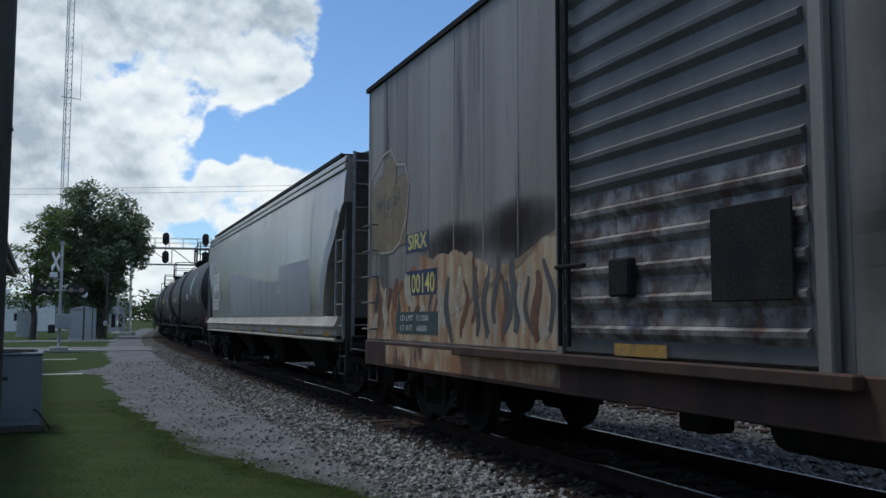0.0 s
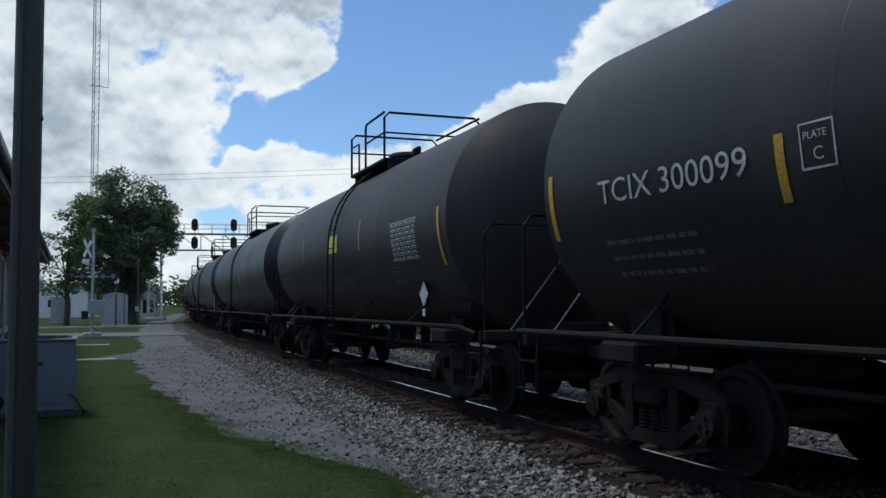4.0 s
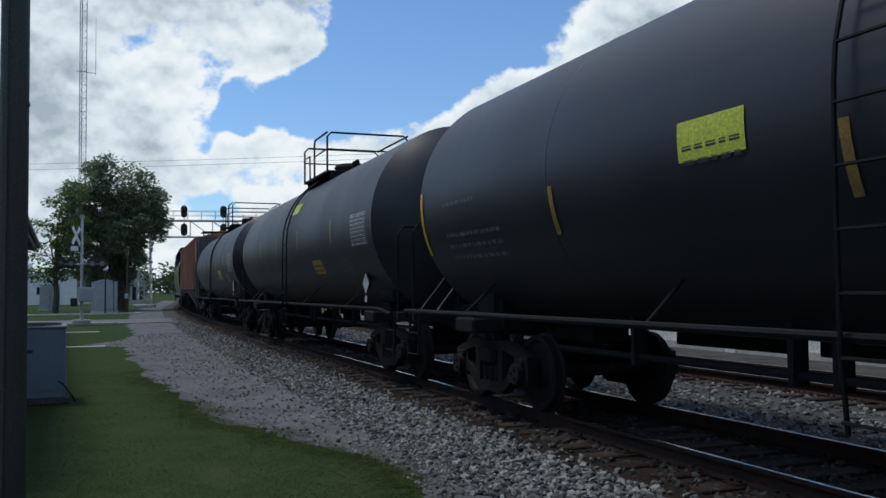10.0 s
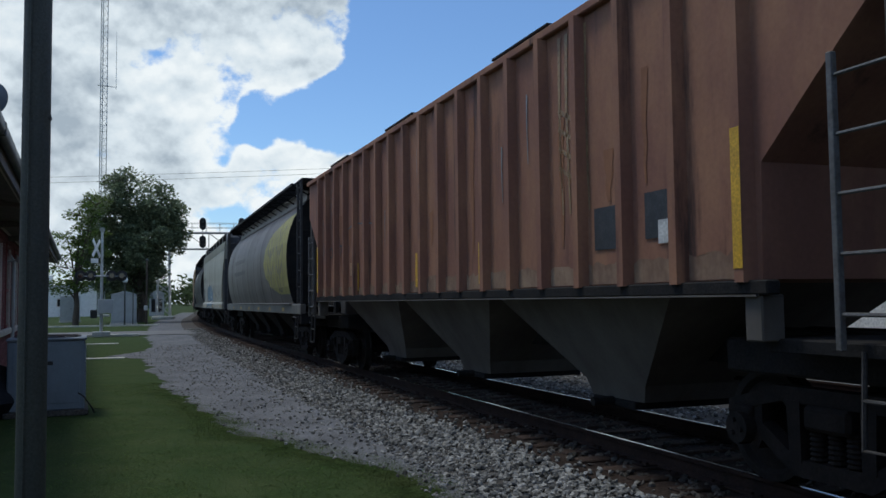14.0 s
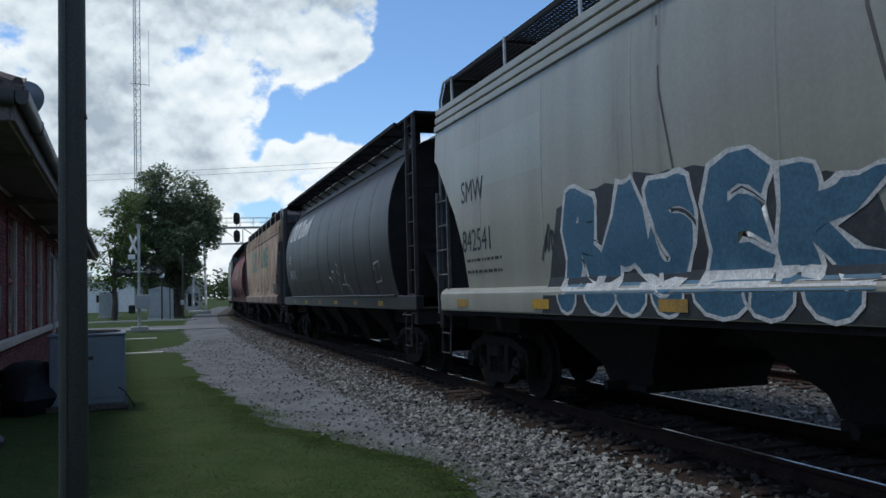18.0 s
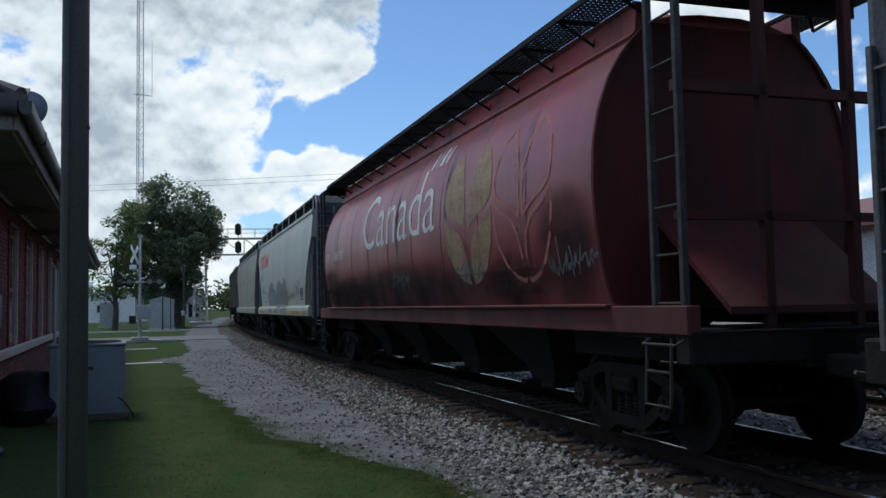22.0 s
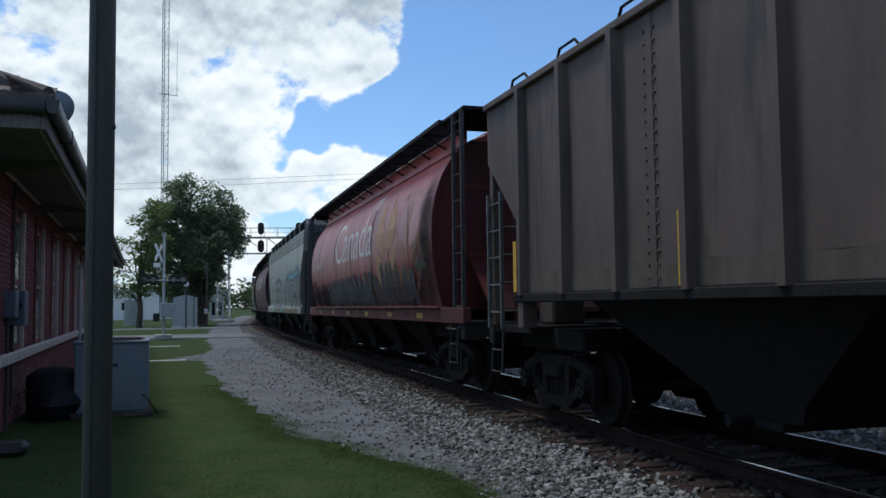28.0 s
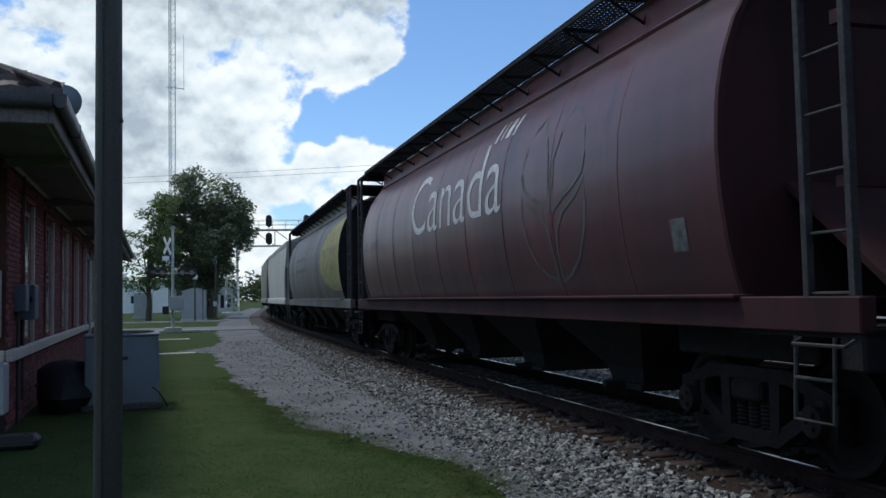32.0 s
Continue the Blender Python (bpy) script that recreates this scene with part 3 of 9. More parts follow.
def crossing_signal():
    p = polar(23.83, 50)
    t = thing("crossing_signal", pose(p.x, p.y, 0, 0, 0, facing(p)), "grey crossing mast with white crossbuck and flashing lamps", "crossing signal")
    part("mast", Shape().cyl((0, 0, 0.1), (0, 0, 5.75), 0.085, 0.07, 12), M_GALV, t)
    part("base", Shape().box(-0.45, 0.45, -0.45, 0.45, 0, 0.28, 0.03), M_CONC, t)
    cb = Shape()
    for a in (45, -45):
        sh = Shape().box(-0.62, 0.62, -0.02, 0.0, -0.11, 0.11, 0.005)
        m = pose(-0.30, -0.1, 4.75, 0, 0, 66) @ pose(0, 0, 0, 0, a, 0) @ pose(0, -0.012 if a > 0 else 0, 0)
        cb.add([m @ Vector(q) for q in sh.v], sh.f)
    part("crossbuck", cb, M_WHITE, t, "white crossed boards")
    part("track_count_sign", Shape().box(-0.55, -0.18, -0.12, -0.1, 3.95, 4.2, 0.006), M_WHITE, t)
    part("cross_arm", Shape().cyl((-1.2, -0.08, 3.25), (1.2, -0.08, 3.25), 0.035), M_GALV, t)
    for x in (-1.05, -0.55, 0.5, 1.0):
        part("flasher_hood", Shape().cyl((x, -0.35, 3.27), (x, -0.1, 3.27), 0.15, 0.16, 16), M_SIGNAL, t)
        part("flasher_target", Shape().cyl((x, -0.10, 3.27), (x, -0.08, 3.27), 0.29, n=20), M_SIGNAL, t)
        part("flasher_lens", Shape().cyl((x, -0.36, 3.27), (x, -0.35, 3.27), 0.13, n=16), M_LENS, t)
    part("bell", Shape().cyl((0, -0.12, 5.75), (0, 0.08, 5.8), 0.14, 0.05, 14), M_GALV, t)
    part("control_box", Shape().box(-0.16, 0.62, -0.3, 0.1, 1.25, 2.0, 0.02), M_CABINET, t, "pale grey steel box")
    part("gate_arm_stub", Shape().box(-0.55, -0.2, -0.25, 0.05, 1.0, 1.45, 0.03), M_SIGNAL, t)


def cabinet(az, dist, w, d, h, label, roof):
    p = polar(az, dist)
    t = thing("equipment_cabinet", pose(p.x, p.y, 0, 0, 0, facing(p)), label, "equipment cabinet")
    part("base", Shape().box(-w / 2 - 0.08, w / 2 + 0.08, -0.08, d + 0.08, 0, 0.18, 0.02), M_CONC, t)
    part("body", Shape().box(-w / 2, w / 2, 0, d, 0.18, h, 0.02), M_CABINET, t)
    part("door", Shape().box(-w / 2 + 0.12, -0.02, -0.03, 0.0, 0.3, h - 0.15, 0.008), M_CABINET, t)
    part("door", Shape().box(0.02, w / 2 - 0.12, -0.03, 0.0, 0.3, h - 0.15, 0.008), M_CABINET, t)
    part("handle", Shape().box(0.05, 0.09, -0.07, -0.03, h * 0.5, h * 0.5 + 0.18, 0.005), M_BLACK, t)
    if roof:
        part("roof", Shape().prism([(-w / 2 - 0.1, h), (0, h + roof), (w / 2 + 0.1, h)], -0.1, d + 0.1), M_CABINET, t, smooth=0)
    else:
        part("lid", Shape().box(-w / 2 - 0.03, w / 2 + 0.03, -0.03, d + 0.03, h, h + 0.06, 0.015), M_CABINET, t)


def globe_lamp():
    p = polar(22.48, 74)
    t = thing("lamp_post", pose(p.x, p.y, 0), "slim dark lamp post with a white globe", "lamp post")
    part("post", Shape().cyl((0, 0, 0), (0, 0, 3.35), 0.07, 0.055, 10), M_POLE, t)
    part("collar", Shape().cyl((0, 0, 3.3), (0, 0, 3.45), 0.1, 0.13, 12), M_POLE, t)
    prof = [(0.02, 0), (0.14, 0.02), (0.21, 0.14), (0.22, 0.28), (0.15, 0.42), (0.05, 0.5), (0.01, 0.58)]
    sh = Shape().loft([[(r * math.cos(k * math.pi / 8), r * math.sin(k * math.pi / 8), 3.45 + z) for k in range(16)] for r, z in prof])
    part("globe", sh, M_GLOBE, t, "white acorn globe")
    part("post", Shape().cyl((0.55, 0.3, 0), (0.55, 0.3, 2.9), 0.04, 0.04, 8), M_POLE, t)


def utility_post(az, dist, h, r):
    p = polar(az, dist)
    t = thing("utility_post", pose(p.x, p.y, 0), "thin dark timber post beside the tree", "post")
    part("shaft", Shape().cyl((0, 0, 0), (0, 0, h), r, r * 0.8, 10), M_BARK, t)
    part("cap", Shape().cyl((0, 0, h), (0, 0, h + 0.05), r * 0.9, r * 0.7, 10), M_GALV, t)
    part("meter_can", Shape().box(-0.14, 0.14, -0.25, -r * 0.7, 1.2, 1.6, 0.02), M_CABINET, t)


def lattice_tower():
    p = polar(23.87, 130)
    t = thing("radio_mast", pose(p.x, p.y, 0, 0, 0, facing(p) + 12), "tall thin galvanised lattice radio mast", "radio mast")
    a, h = 0.52, 74.0
    legs = [(a * math.cos(radians(x)), a * math.sin(radians(x))) for x in (90, 210, 330)]
    for x, y in legs:
        part("leg", Shape().cyl((x, y, 0), (x, y, h), 0.055, n=6), M_GALV, t)
    sh = Shape()
    z, k = 0.4, 0
    while z < h - 1:
        for i in range(3):
            (x0, y0), (x1, y1) = legs[i], legs[(i + 1) % 3]
            sh.cyl((x0, y0, z), (x1, y1, z), 0.02, n=4, caps=False)
            sh.cyl((x0, y0, z), (x1, y1, z + 0.95), 0.018, n=4, caps=False)
        z += 0.95
    part("bracing", sh, M_GALV, t)
    for z, w in ((32.5, 1.6), (47, 1.0), (61, 1.2)):
        part("side_arm", Shape().cyl((-w * 0.6, -0.5, z), (w, -0.5, z), 0.05, n=6), M_GALV, t)
        part("whip_aerial", Shape().cyl((w, -0.5, z - 0.3), (w, -0.5, z + 8.0), 0.04, 0.025, 6), M_WHITE, t)
    part("base", Shape().box(-1, 1, -1, 1, 0, 0.3, 0.05), M_CONC, t)


def signal_bridge():
    s = 100.0
    p = along(s, -4.0, 0)
    yaw = turn_at(s) - 90 - 4
    t = thing("signal_bridge", pose(p.x, p.y, 0, 0, 0, yaw), "galvanised lattice signal bridge spanning the tracks", "signal bridge")
    z0, z1, w = 7.75, 9.55, 0.7
    for x in (0.0, 24.0):
        for dx in (-w, w):
            for dy in (-w, w):
                part("leg", Shape().cyl((x + dx, dy, 0), (x + dx * 0.75, dy * 0.75, z1), 0.075, n=6), M_GALV, t)
        for k in range(7):
            a, b = 0.5 + k * 1.15, 0.5 + (k + 1) * 1.15
            for dy in (-w, w):
                part("brace", Shape().cyl((x - w, dy, a), (x + w, dy, b), 0.035, n=4), M_GALV, t)
                part("brace", Shape().cyl((x + w, dy, a), (x - w, dy, b), 0.035, n=4), M_GALV, t)
            for dx in (-w, w):
                part("brace", Shape().cyl((x + dx, -w, a), (x + dx, w, b), 0.035, n=4), M_GALV, t)
        part("footing", Shape().box(x - 1.1, x + 1.1, -1.1, 1.1, 0, 0.35, 0.05), M_CONC, t)
    for z in (z0, z1):
        for dy in (-0.55, 0.55):
            part("chord", Shape().box(-0.6, 24.6, dy - 0.06, dy + 0.06, z - 0.06, z + 0.06, 0.01), M_GALV, t)
    n = 10
    for k in range(n):
        a, b = 24 * k / n, 24 * (k + 1) / n
        for dy in (-0.55, 0.55):
            part("truss_diagonal", Shape().cyl((a, dy, z1), (b, dy, z0), 0.045, n=4), M_GALV, t)
            part("truss_post", Shape().cyl((a, dy, z0), (a, dy, z1), 0.035, n=4), M_GALV, t)
        part("truss_tie", Shape().cyl((a, -0.55, z0), (a, 0.55, z0), 0.03, n=4), M_GALV, t)
    sh = Shape().box(-0.4, 24.4, -0.5, 0.5, z1 + 0.06, z1 + 0.10)
    part("walkway", sh, M_GALV, t)
    for dy in (-0.6, 0.6):
        hr = Shape().cyl((-0.4, dy, z1 + 1.1), (24.4, dy, z1 + 1.1), 0.025, n=5).cyl((-0.4, dy, z1 + 0.6), (24.4, dy, z1 + 0.6), 0.02, n=5)
        for k in range(17):
            hr.cyl((1.5 * k, dy, z1), (1.5 * k, dy, z1 + 1.1), 0.022, n=5)
        part("handrail", hr, M_GALV, t)
    for x in (4.2, 8.4, 16.0):
        for z in (10.55, 8.55):
            part("signal_target", Shape().cyl((x, -0.95, z - 0.35), (x, -0.9, z - 0.35), 0.35, n=20).cyl((x, -0.95, z + 0.3), (x, -0.9, z + 0.3), 0.35, n=20).box(x - 0.35, x + 0.35, -0.95, -0.9, z - 0.35, z + 0.3), M_SIGNAL, t)
            for dz in (-0.3, 0.25):
                part("signal_hood", Shape().cyl((x, -1.25, z + dz), (x, -0.95, z + dz), 0.13, 0.14, 12), M_SIGNAL, t)
        part("signal_post", Shape().cyl((x, -0.8, 7.6), (x, -0.8, 11.2), 0.05, n=8), M_GALV, t)


def leaf_cloud(v, f, centre, size, count, leaf, rnd):
    """Leaves scattered through a rough lobe, thicker near its skin."""
    for i in range(count):
        d = Vector((rnd.gauss(0, 1), rnd.gauss(0, 1), rnd.gauss(0, 1))).normalized()
        r = (0.35 + 0.7 * rnd.random() ** 0.7) * (1 + 0.45 * noise.noise(d * 2.3 + Vector(centre)))
        p = Vector((centre[0] + d.x * size[0] * r, centre[1] + d.y * size[1] * r, centre[2] + d.z * size[2] * r))
        a = Euler((rnd.uniform(-0.9, 0.9), rnd.uniform(-0.9, 0.9), rnd.random() * 6.3)).to_matrix()
        k = leaf * rnd.uniform(0.6, 1.3)
        n = len(v)
        for x, y, z in ((-0.5, 0, 0), (0, -0.28, 0.06), (0.5, 0, 0), (0, 0.28, 0.06)):
            v.append(tuple(p + a @ Vector((x * k, y * k, z * k))))
        f.append((n, n + 1, n + 2, n + 3))


def tree(at, height, lobes, trunk_r, leaf, per, material, label, seed, bare=0):
    rnd = random.Random(seed)
    t = thing("tree", pose(at.x, at.y, 0, 0, 0, facing(at)), label, "tree")
    sh = Shape()
    pts = [(0, 0, 0), (0.1, 0, height * 0.15), (-0.05, 0.1, height * 0.35), (0.1, 0, height * 0.6)]
    rad = [trunk_r * 1.25, trunk_r, trunk_r * 0.8, trunk_r * 0.35]
    for (a, b, r0, r1) in zip(pts, pts[1:], rad, rad[1:]):
        sh.cyl(a, b, r0, r1, 10)
    part("trunk", sh, M_BARK, t)
    v, f = [], []
    for i, (x, y, z, a, b, c) in enumerate(lobes):
        k = rnd.uniform(0.2, 0.5)
        base = Vector((0, 0, height * k))
        mid = base.lerp(Vector((x, y, z)), 0.5) + Vector((0, 0, 0.4))
        part("limb", Shape().cyl(base, mid, trunk_r * 0.4, trunk_r * 0.25, 7).cyl(mid, (x, y, z), trunk_r * 0.25, trunk_r * 0.06, 6), M_BARK, t)
        leaf_cloud(v, f, (x, y, z), (a, b, c), int(per * a * c * 0.8), leaf, rnd)
        for j in range(11):
            d = Vector((rnd.gauss(0, 1), rnd.gauss(0, 1), rnd.gauss(0, 0.8))).normalized()
            q = (x + d.x * a, y + d.y * b, z + d.z * c)
            leaf_cloud(v, f, q, (a * 0.42, b * 0.42, c * 0.36), int(per * a * c * 0.16), leaf, rnd)
    part("crown", raw_mesh("crown", v, f), material, t)
    for i in range(bare):
        x, y, z, a, b, c = rnd.choice(lobes)
        d = Vector((rnd.uniform(-1.6, 0.2), 0, rnd.uniform(-0.2, 1))).normalized()
        part("twig", Shape().cyl((x, y, z), (x + d.x * a * 1.35, y, z + d.z * c * 1.3), 0.06, 0.02, 5), M_BARK, t)
    return t


def trees():
    lobes = [(-0.4, 0, 12.1, 2.6, 2.5, 2.4), (-2.4, 0, 10.0, 2.4, 2.4, 2.6), (1.6, 0, 10.2, 2.2, 2.3, 2.3), (2.2, 0, 8.0, 1.9, 2.0, 1.9),
             (-2.9, -0.4, 6.8, 2.4, 2.2, 2.4), (0.0, -1.2, 7.8, 2.6, 2.3, 3.0), (0.6, 0, 5.2, 1.5, 1.7, 1.8), (-1.6, 0, 4.2, 2.0, 1.8, 2.1),
             (-0.7, 0.5, 2.7, 1.5, 1.5, 1.8), (-3.9, 0, 8.8, 1.6, 1.5, 1.5), (-4.2, 0, 6.4, 1.5, 1.5, 1.5), (2.6, 0, 9.3, 1.3, 1.4, 1.2)]
    tree(polar(21.55, 88), 14.0, lobes, 0.45, 0.36, 300, M_LEAF, "dense dark green broadleaf tree behind the cabinets", 3)
    lobes = [(1.5, 0, 10.3, 1.2, 1.2, 0.8), (0.4, 0, 9.3, 1.2, 1.2, 0.8), (1.2, 0, 8.0, 1.3, 1.3, 0.9), (-0.7, 0, 7.2, 1.2, 1.1, 0.8), (0.9, 0, 6.2, 1.5, 1.3, 1.0), (-0.6, 0, 4.8, 1.5, 1.3, 1.0),
             (0.8, 0, 3.8, 1.4, 1.3, 1.1), (-1.4, 0, 3.2, 1.2, 1.1, 0.8)]
    tree(polar(25.3, 80), 10.5, lobes, 0.22, 0.30, 150, M_LEAF2, "lighter sparse tree with bare twigs beside the dense one", 9, bare=8)
    # woods along the horizon
    rnd = random.Random(8)
    v, f = [], []
    for i in range(240):
        az = rnd.uniform(-8, 42)
        dist = rnd.uniform(260, 420)
        h = 5.5 + 5.0 * noise.noise((az * 0.35, 1.7, 0)) + rnd.uniform(0, 3)
        p = polar(az, dist)
        if abs(p.x * math.cos(radians(HEADING)) + p.y * math.sin(radians(HEADING)) - bend(dist)[0] - NEAR) < 14:
            continue
        leaf_cloud(v, f, (p.x, p.y, h * 0.5), (5.5, 5.5, h * 0.55), 120, 1.8, rnd)
    for i in range(90):
        p = polar(rnd.uniform(2, 26), rnd.uniform(500, 620))
        h = 14 + 5 * noise.noise((i * 0.3, 0.4, 2)) + rnd.uniform(0, 3)
        leaf_cloud(v, f, (p.x, p.y, h * 0.5), (9, 9, h * 0.55), 160, 3.2, rnd)
    tagged(part("far_woods", raw_mesh("far_woods", v, f), M_WOODS), "hazy green woods along the horizon", "woods", kind="stuff")


def far_buildings():
    p = polar(28.0, 135)
    t = thing("white_shed", pose(p.x, p.y, 0, 0, 0, facing(p)), "long white metal-clad shed behind the crossing", "building")
    part("wall", Shape().box(-9, 9.2, 0, 10, 0, 4.2), M_WHITE, t)
    part("roof", Shape().prism([(-9.4, 4.2), (-9.4, 4.5), (9.5, 4.5), (9.5, 4.2)], -0.4, 10.4), M_CABINET, t)
    part("upper_wall", Shape().box(-9, 3.5, 3, 10, 4.5, 6.0), M_WHITE, t)
    for x in (-6.5, -3.0, 1.0, 4.5):
        w = part("window", Shape().box(x - 0.6, x + 0.6, -0.06, 0.0, 1.4, 2.6), M_TRIM, t)
        part("pane", Shape().box(x - 0.5, x + 0.5, -0.075, -0.06, 1.5, 2.5), M_PANE, w)
    p = polar(20.6, 128)
    t = thing("small_white_shed", pose(p.x, p.y, 0, 0, 0, facing(p)), "small white shed with dark openings past the tree", "building")
    part("wall", Shape().box(-1.0, 1.0, 0, 4, 0, 3.1), M_CABINET, t)
    part("roof", Shape().prism([(-1.3, 3.1), (0, 3.7), (1.3, 3.1)], -0.3, 4.3), M_CABINET, t, smooth=0)
    for x in (-0.45, 0.5):
        part("opening", Shape().box(x - 0.25, x + 0.25, -0.05, 0.0, 0.6, 2.4), M_PANE, t)
    # white block building past the second track
    t = thing("trackside_building", pose(0, 0, 0), "low white block building past the second track", "building")
    part("wall", beam(far_steps(-40, 36.0, 4), [(10.2, 0), (10.2, 3.3), (19.3, 3.3), (19.3, 0)]), M_WALLWHITE, t, smooth=0)
    part("plinth", beam(far_steps(-40, 36.1, 4), [(10.13, 0), (10.13, 0.2), (10.2, 0.2), (10.2, 0)]), M_CONC, t, smooth=0)
    part("roof", beam(far_steps(-40.4, 36.5, 4), [(9.8, 3.3), (9.8, 3.5), (14.7, 4.6), (19.7, 3.5), (19.7, 3.3)]), M_ROOFRED, t, smooth=0)
    for s in (-6, 0, 6, 12, 18, 24, 30):
        part("pilaster", beam([s, s + 0.4], [(10.1, 0), (10.1, 3.28), (10.22, 3.28), (10.22, 0)]), M_WALLWHITE, t, smooth=0)
    rnd = random.Random(4)
    v, f = [], []
    for i in range(26):
        s = rnd.uniform(38.5, 49)
        q = along(s, rnd.uniform(10.0, 12.6), 0)
        leaf_cloud(v, f, (q.x, q.y, 0.8), (1.1, 1.1, rnd.uniform(0.7, 1.3)), 260, 0.2, rnd)
    tagged(part("far_hedge", raw_mesh("far_hedge", v, f), M_LEAF2), "ragged green hedge past the second track", "hedge", kind="stuff")


crossing_signal()
cabinet(22.53, 77, 2.0, 2.2, 2.55, "tall pale grey signal cabinet with a low pitched roof", 0.28)
cabinet(25.6, 92, 1.8, 1.2, 2.5, "pale grey steel equipment cabinet on a concrete base", 0)
globe_lamp()
utility_post(21.2, 76, 5.4, 0.09)
lattice_tower()
signal_bridge()
trees()
far_buildings()


# ---- plain unseen wall added behind the eye, to block low sky light ----
def closing_walls():
    wall = beam(far_steps(-60, 4.6, 4), [(-7.8, 0), (-7.8, 5.2), (-7.4, 5.2), (-7.4, 0)])
    tagged(part("wall_behind", wall, M_MORTAR, smooth=0), "plain dull red wall added out of view to block low skylight", "wall", kind="structure")


closing_walls()


# ---- depot building, unit and pole close by ----
WALL_YAW, WALL_OFF = 25.0, 1.9      # heading of the depot's long wall; how far it runs left of the eye


def depot_frame():
    """x along the wall away from the eye, y to the left into the building."""
    a = radians(WALL_YAW)
    o = Vector((-math.cos(a), -math.sin(a), 0)) * WALL_OFF
    return Matrix.Translation(o) @ pose(0, 0, 0, 0, 0, WALL_YAW + 90)


def depot():
    t = thing("depot_building", depot_frame(), "old red brick railway depot with wide dark eaves", "building")
    x0, x1, deep = 13.1, 42.0, 9.0
    core = part("wall", Shape().box(x0 + 0.02, x1, 0.012, deep, 0, 3.74), M_MORTAR, t, smooth=0)
    part("water_table", Shape().box(x0 - 0.05, x1 + 0.05, -0.10, 0.01, 0.95, 1.11, 0.015), M_TRIM, t, "pale stone ledge")
    part("end_water_table", Shape().box(x0 - 0.10, x0 + 0.018, 0.011, deep, 0.95, 1.11, 0.015), M_TRIM, t)
    wins = [15.63 + 2.95 * k for k in range(9)]
    for x in wins:
        w = part("window", Shape().box(x - 1.15, x - 0.05, 0.006, 0.011, 1.12, 3.2), M_REDTRIM, t)
        part("window_jamb", Shape().box(x - 0.05, x + 0.02, -0.05, 0.011, 1.12, 3.32, 0.008), M_TRIM, w, "cream painted casing")
        part("window_jamb", Shape().box(x - 1.2, x - 1.15, -0.035, 0.011, 1.12, 3.32, 0.008), M_REDTRIM, w)
        part("window_head", Shape().box(x - 1.22, x + 0.03, -0.04, 0.011, 3.33, 3.42, 0.01), M_REDTRIM, w)
        for z in (1.2, 2.2):
            part("pane", Shape().box(x - 1.05, x - 0.15, 0.0, 0.005, z, z + 0.92), M_PANE, w)
        part("sash_rail", Shape().box(x - 1.12, x - 0.08, -0.01, 0.004, 2.125, 2.195), M_REDTRIM, w)
    # eaves: soffit rising to the wall, fascia, gutter, beams
    e0, e1 = x0 - 3.55, x1 + 1.0
    part("soffit", Shape().loft([[(x, -0.88, 3.60), (x, -0.88, 3.65), (x, 0.03, 3.81), (x, 0.03, 3.76)] for x in (e0 + 0.1, e1)]), M_SOFFIT, t, smooth=0)
    part("end_soffit", Shape().loft([[(e0 + 0.1, y, 3.60), (e0 + 0.1, y, 3.65), (x0 + 0.02, y, 3.81), (x0 + 0.02, y, 3.76)] for y in (0.031, deep + 0.9)]), M_SOFFIT, t, smooth=0)
    part("wall_moulding", Shape().box(x0 - 0.02, x1, -0.04, 0.011, 3.69, 3.755, 0.015), M_TRIM, t, "pale moulding under the eaves")
    part("fascia", Shape().box(e0 + 0.06, e1, -0.93, -0.881, 3.58, 3.80, 0.006), M_SOFFIT, t)
    part("end_fascia", Shape().box(e0 + 0.05, e0 + 0.099, -0.88, deep + 0.9, 3.58, 3.80, 0.006), M_SOFFIT, t)
    part("drip_edge", Shape().box(e0 + 0.1, e1, -0.88, -0.855, 3.583, 3.598), M_TRIM, t, "thin pale strip")
    part("end_drip_edge", Shape().box(e0 + 0.1, e0 + 0.125, -0.854, deep + 0.8, 3.583, 3.598), M_TRIM, t, "thin pale strip")
    for name, ring in (("gutter", [[(x, -1.0 + 0.065 * math.cos(k * math.pi / 6), 3.80 - 0.075 * math.sin(k * math.pi / 6)) for k in range(7)] + [(x, -1.065, 3.87), (x, -0.935, 3.87)] for x in (e0 - 0.05, e1)]),
                       ("end_gutter", [[(e0 - 0.02 + 0.065 * math.cos(k * math.pi / 6), y, 3.80 - 0.075 * math.sin(k * math.pi / 6)) for k in range(7)] + [(e0 - 0.085, y, 3.87), (e0 + 0.045, y, 3.87)] for y in (-0.93, deep + 0.9)])):
        part(name, Shape().loft(ring), M_GUTTER, t)
    for x in (11.2, 16.1, 21.0):
        part("gutter_joint", Shape().box(x - 0.03, x + 0.03, -1.075, -0.93, 3.715, 3.885, 0.012), M_GUTTER, t)
    part("corner_beam", Shape().loft([[(x - 0.06, y - 0.05, z), (x + 0.06, y + 0.05, z), (x + 0.06, y + 0.05, z + 0.12), (x - 0.06, y - 0.05, z + 0.12)] for x, y, z in ((13.1, 0.03, 3.62), (11.9, -0.85, 3.5))]), M_SOFFIT, t)
    for x in (17.6, 22.3, 27.0, 31.7, 36.4):
        part("eave_beam", Shape().box(x - 0.07, x + 0.07, -0.85, 0.0, 3.54, 3.68, 0.012), M_SOFFIT, t)
    ridge = 3.87 + 0.5 * (deep / 2 + 1)
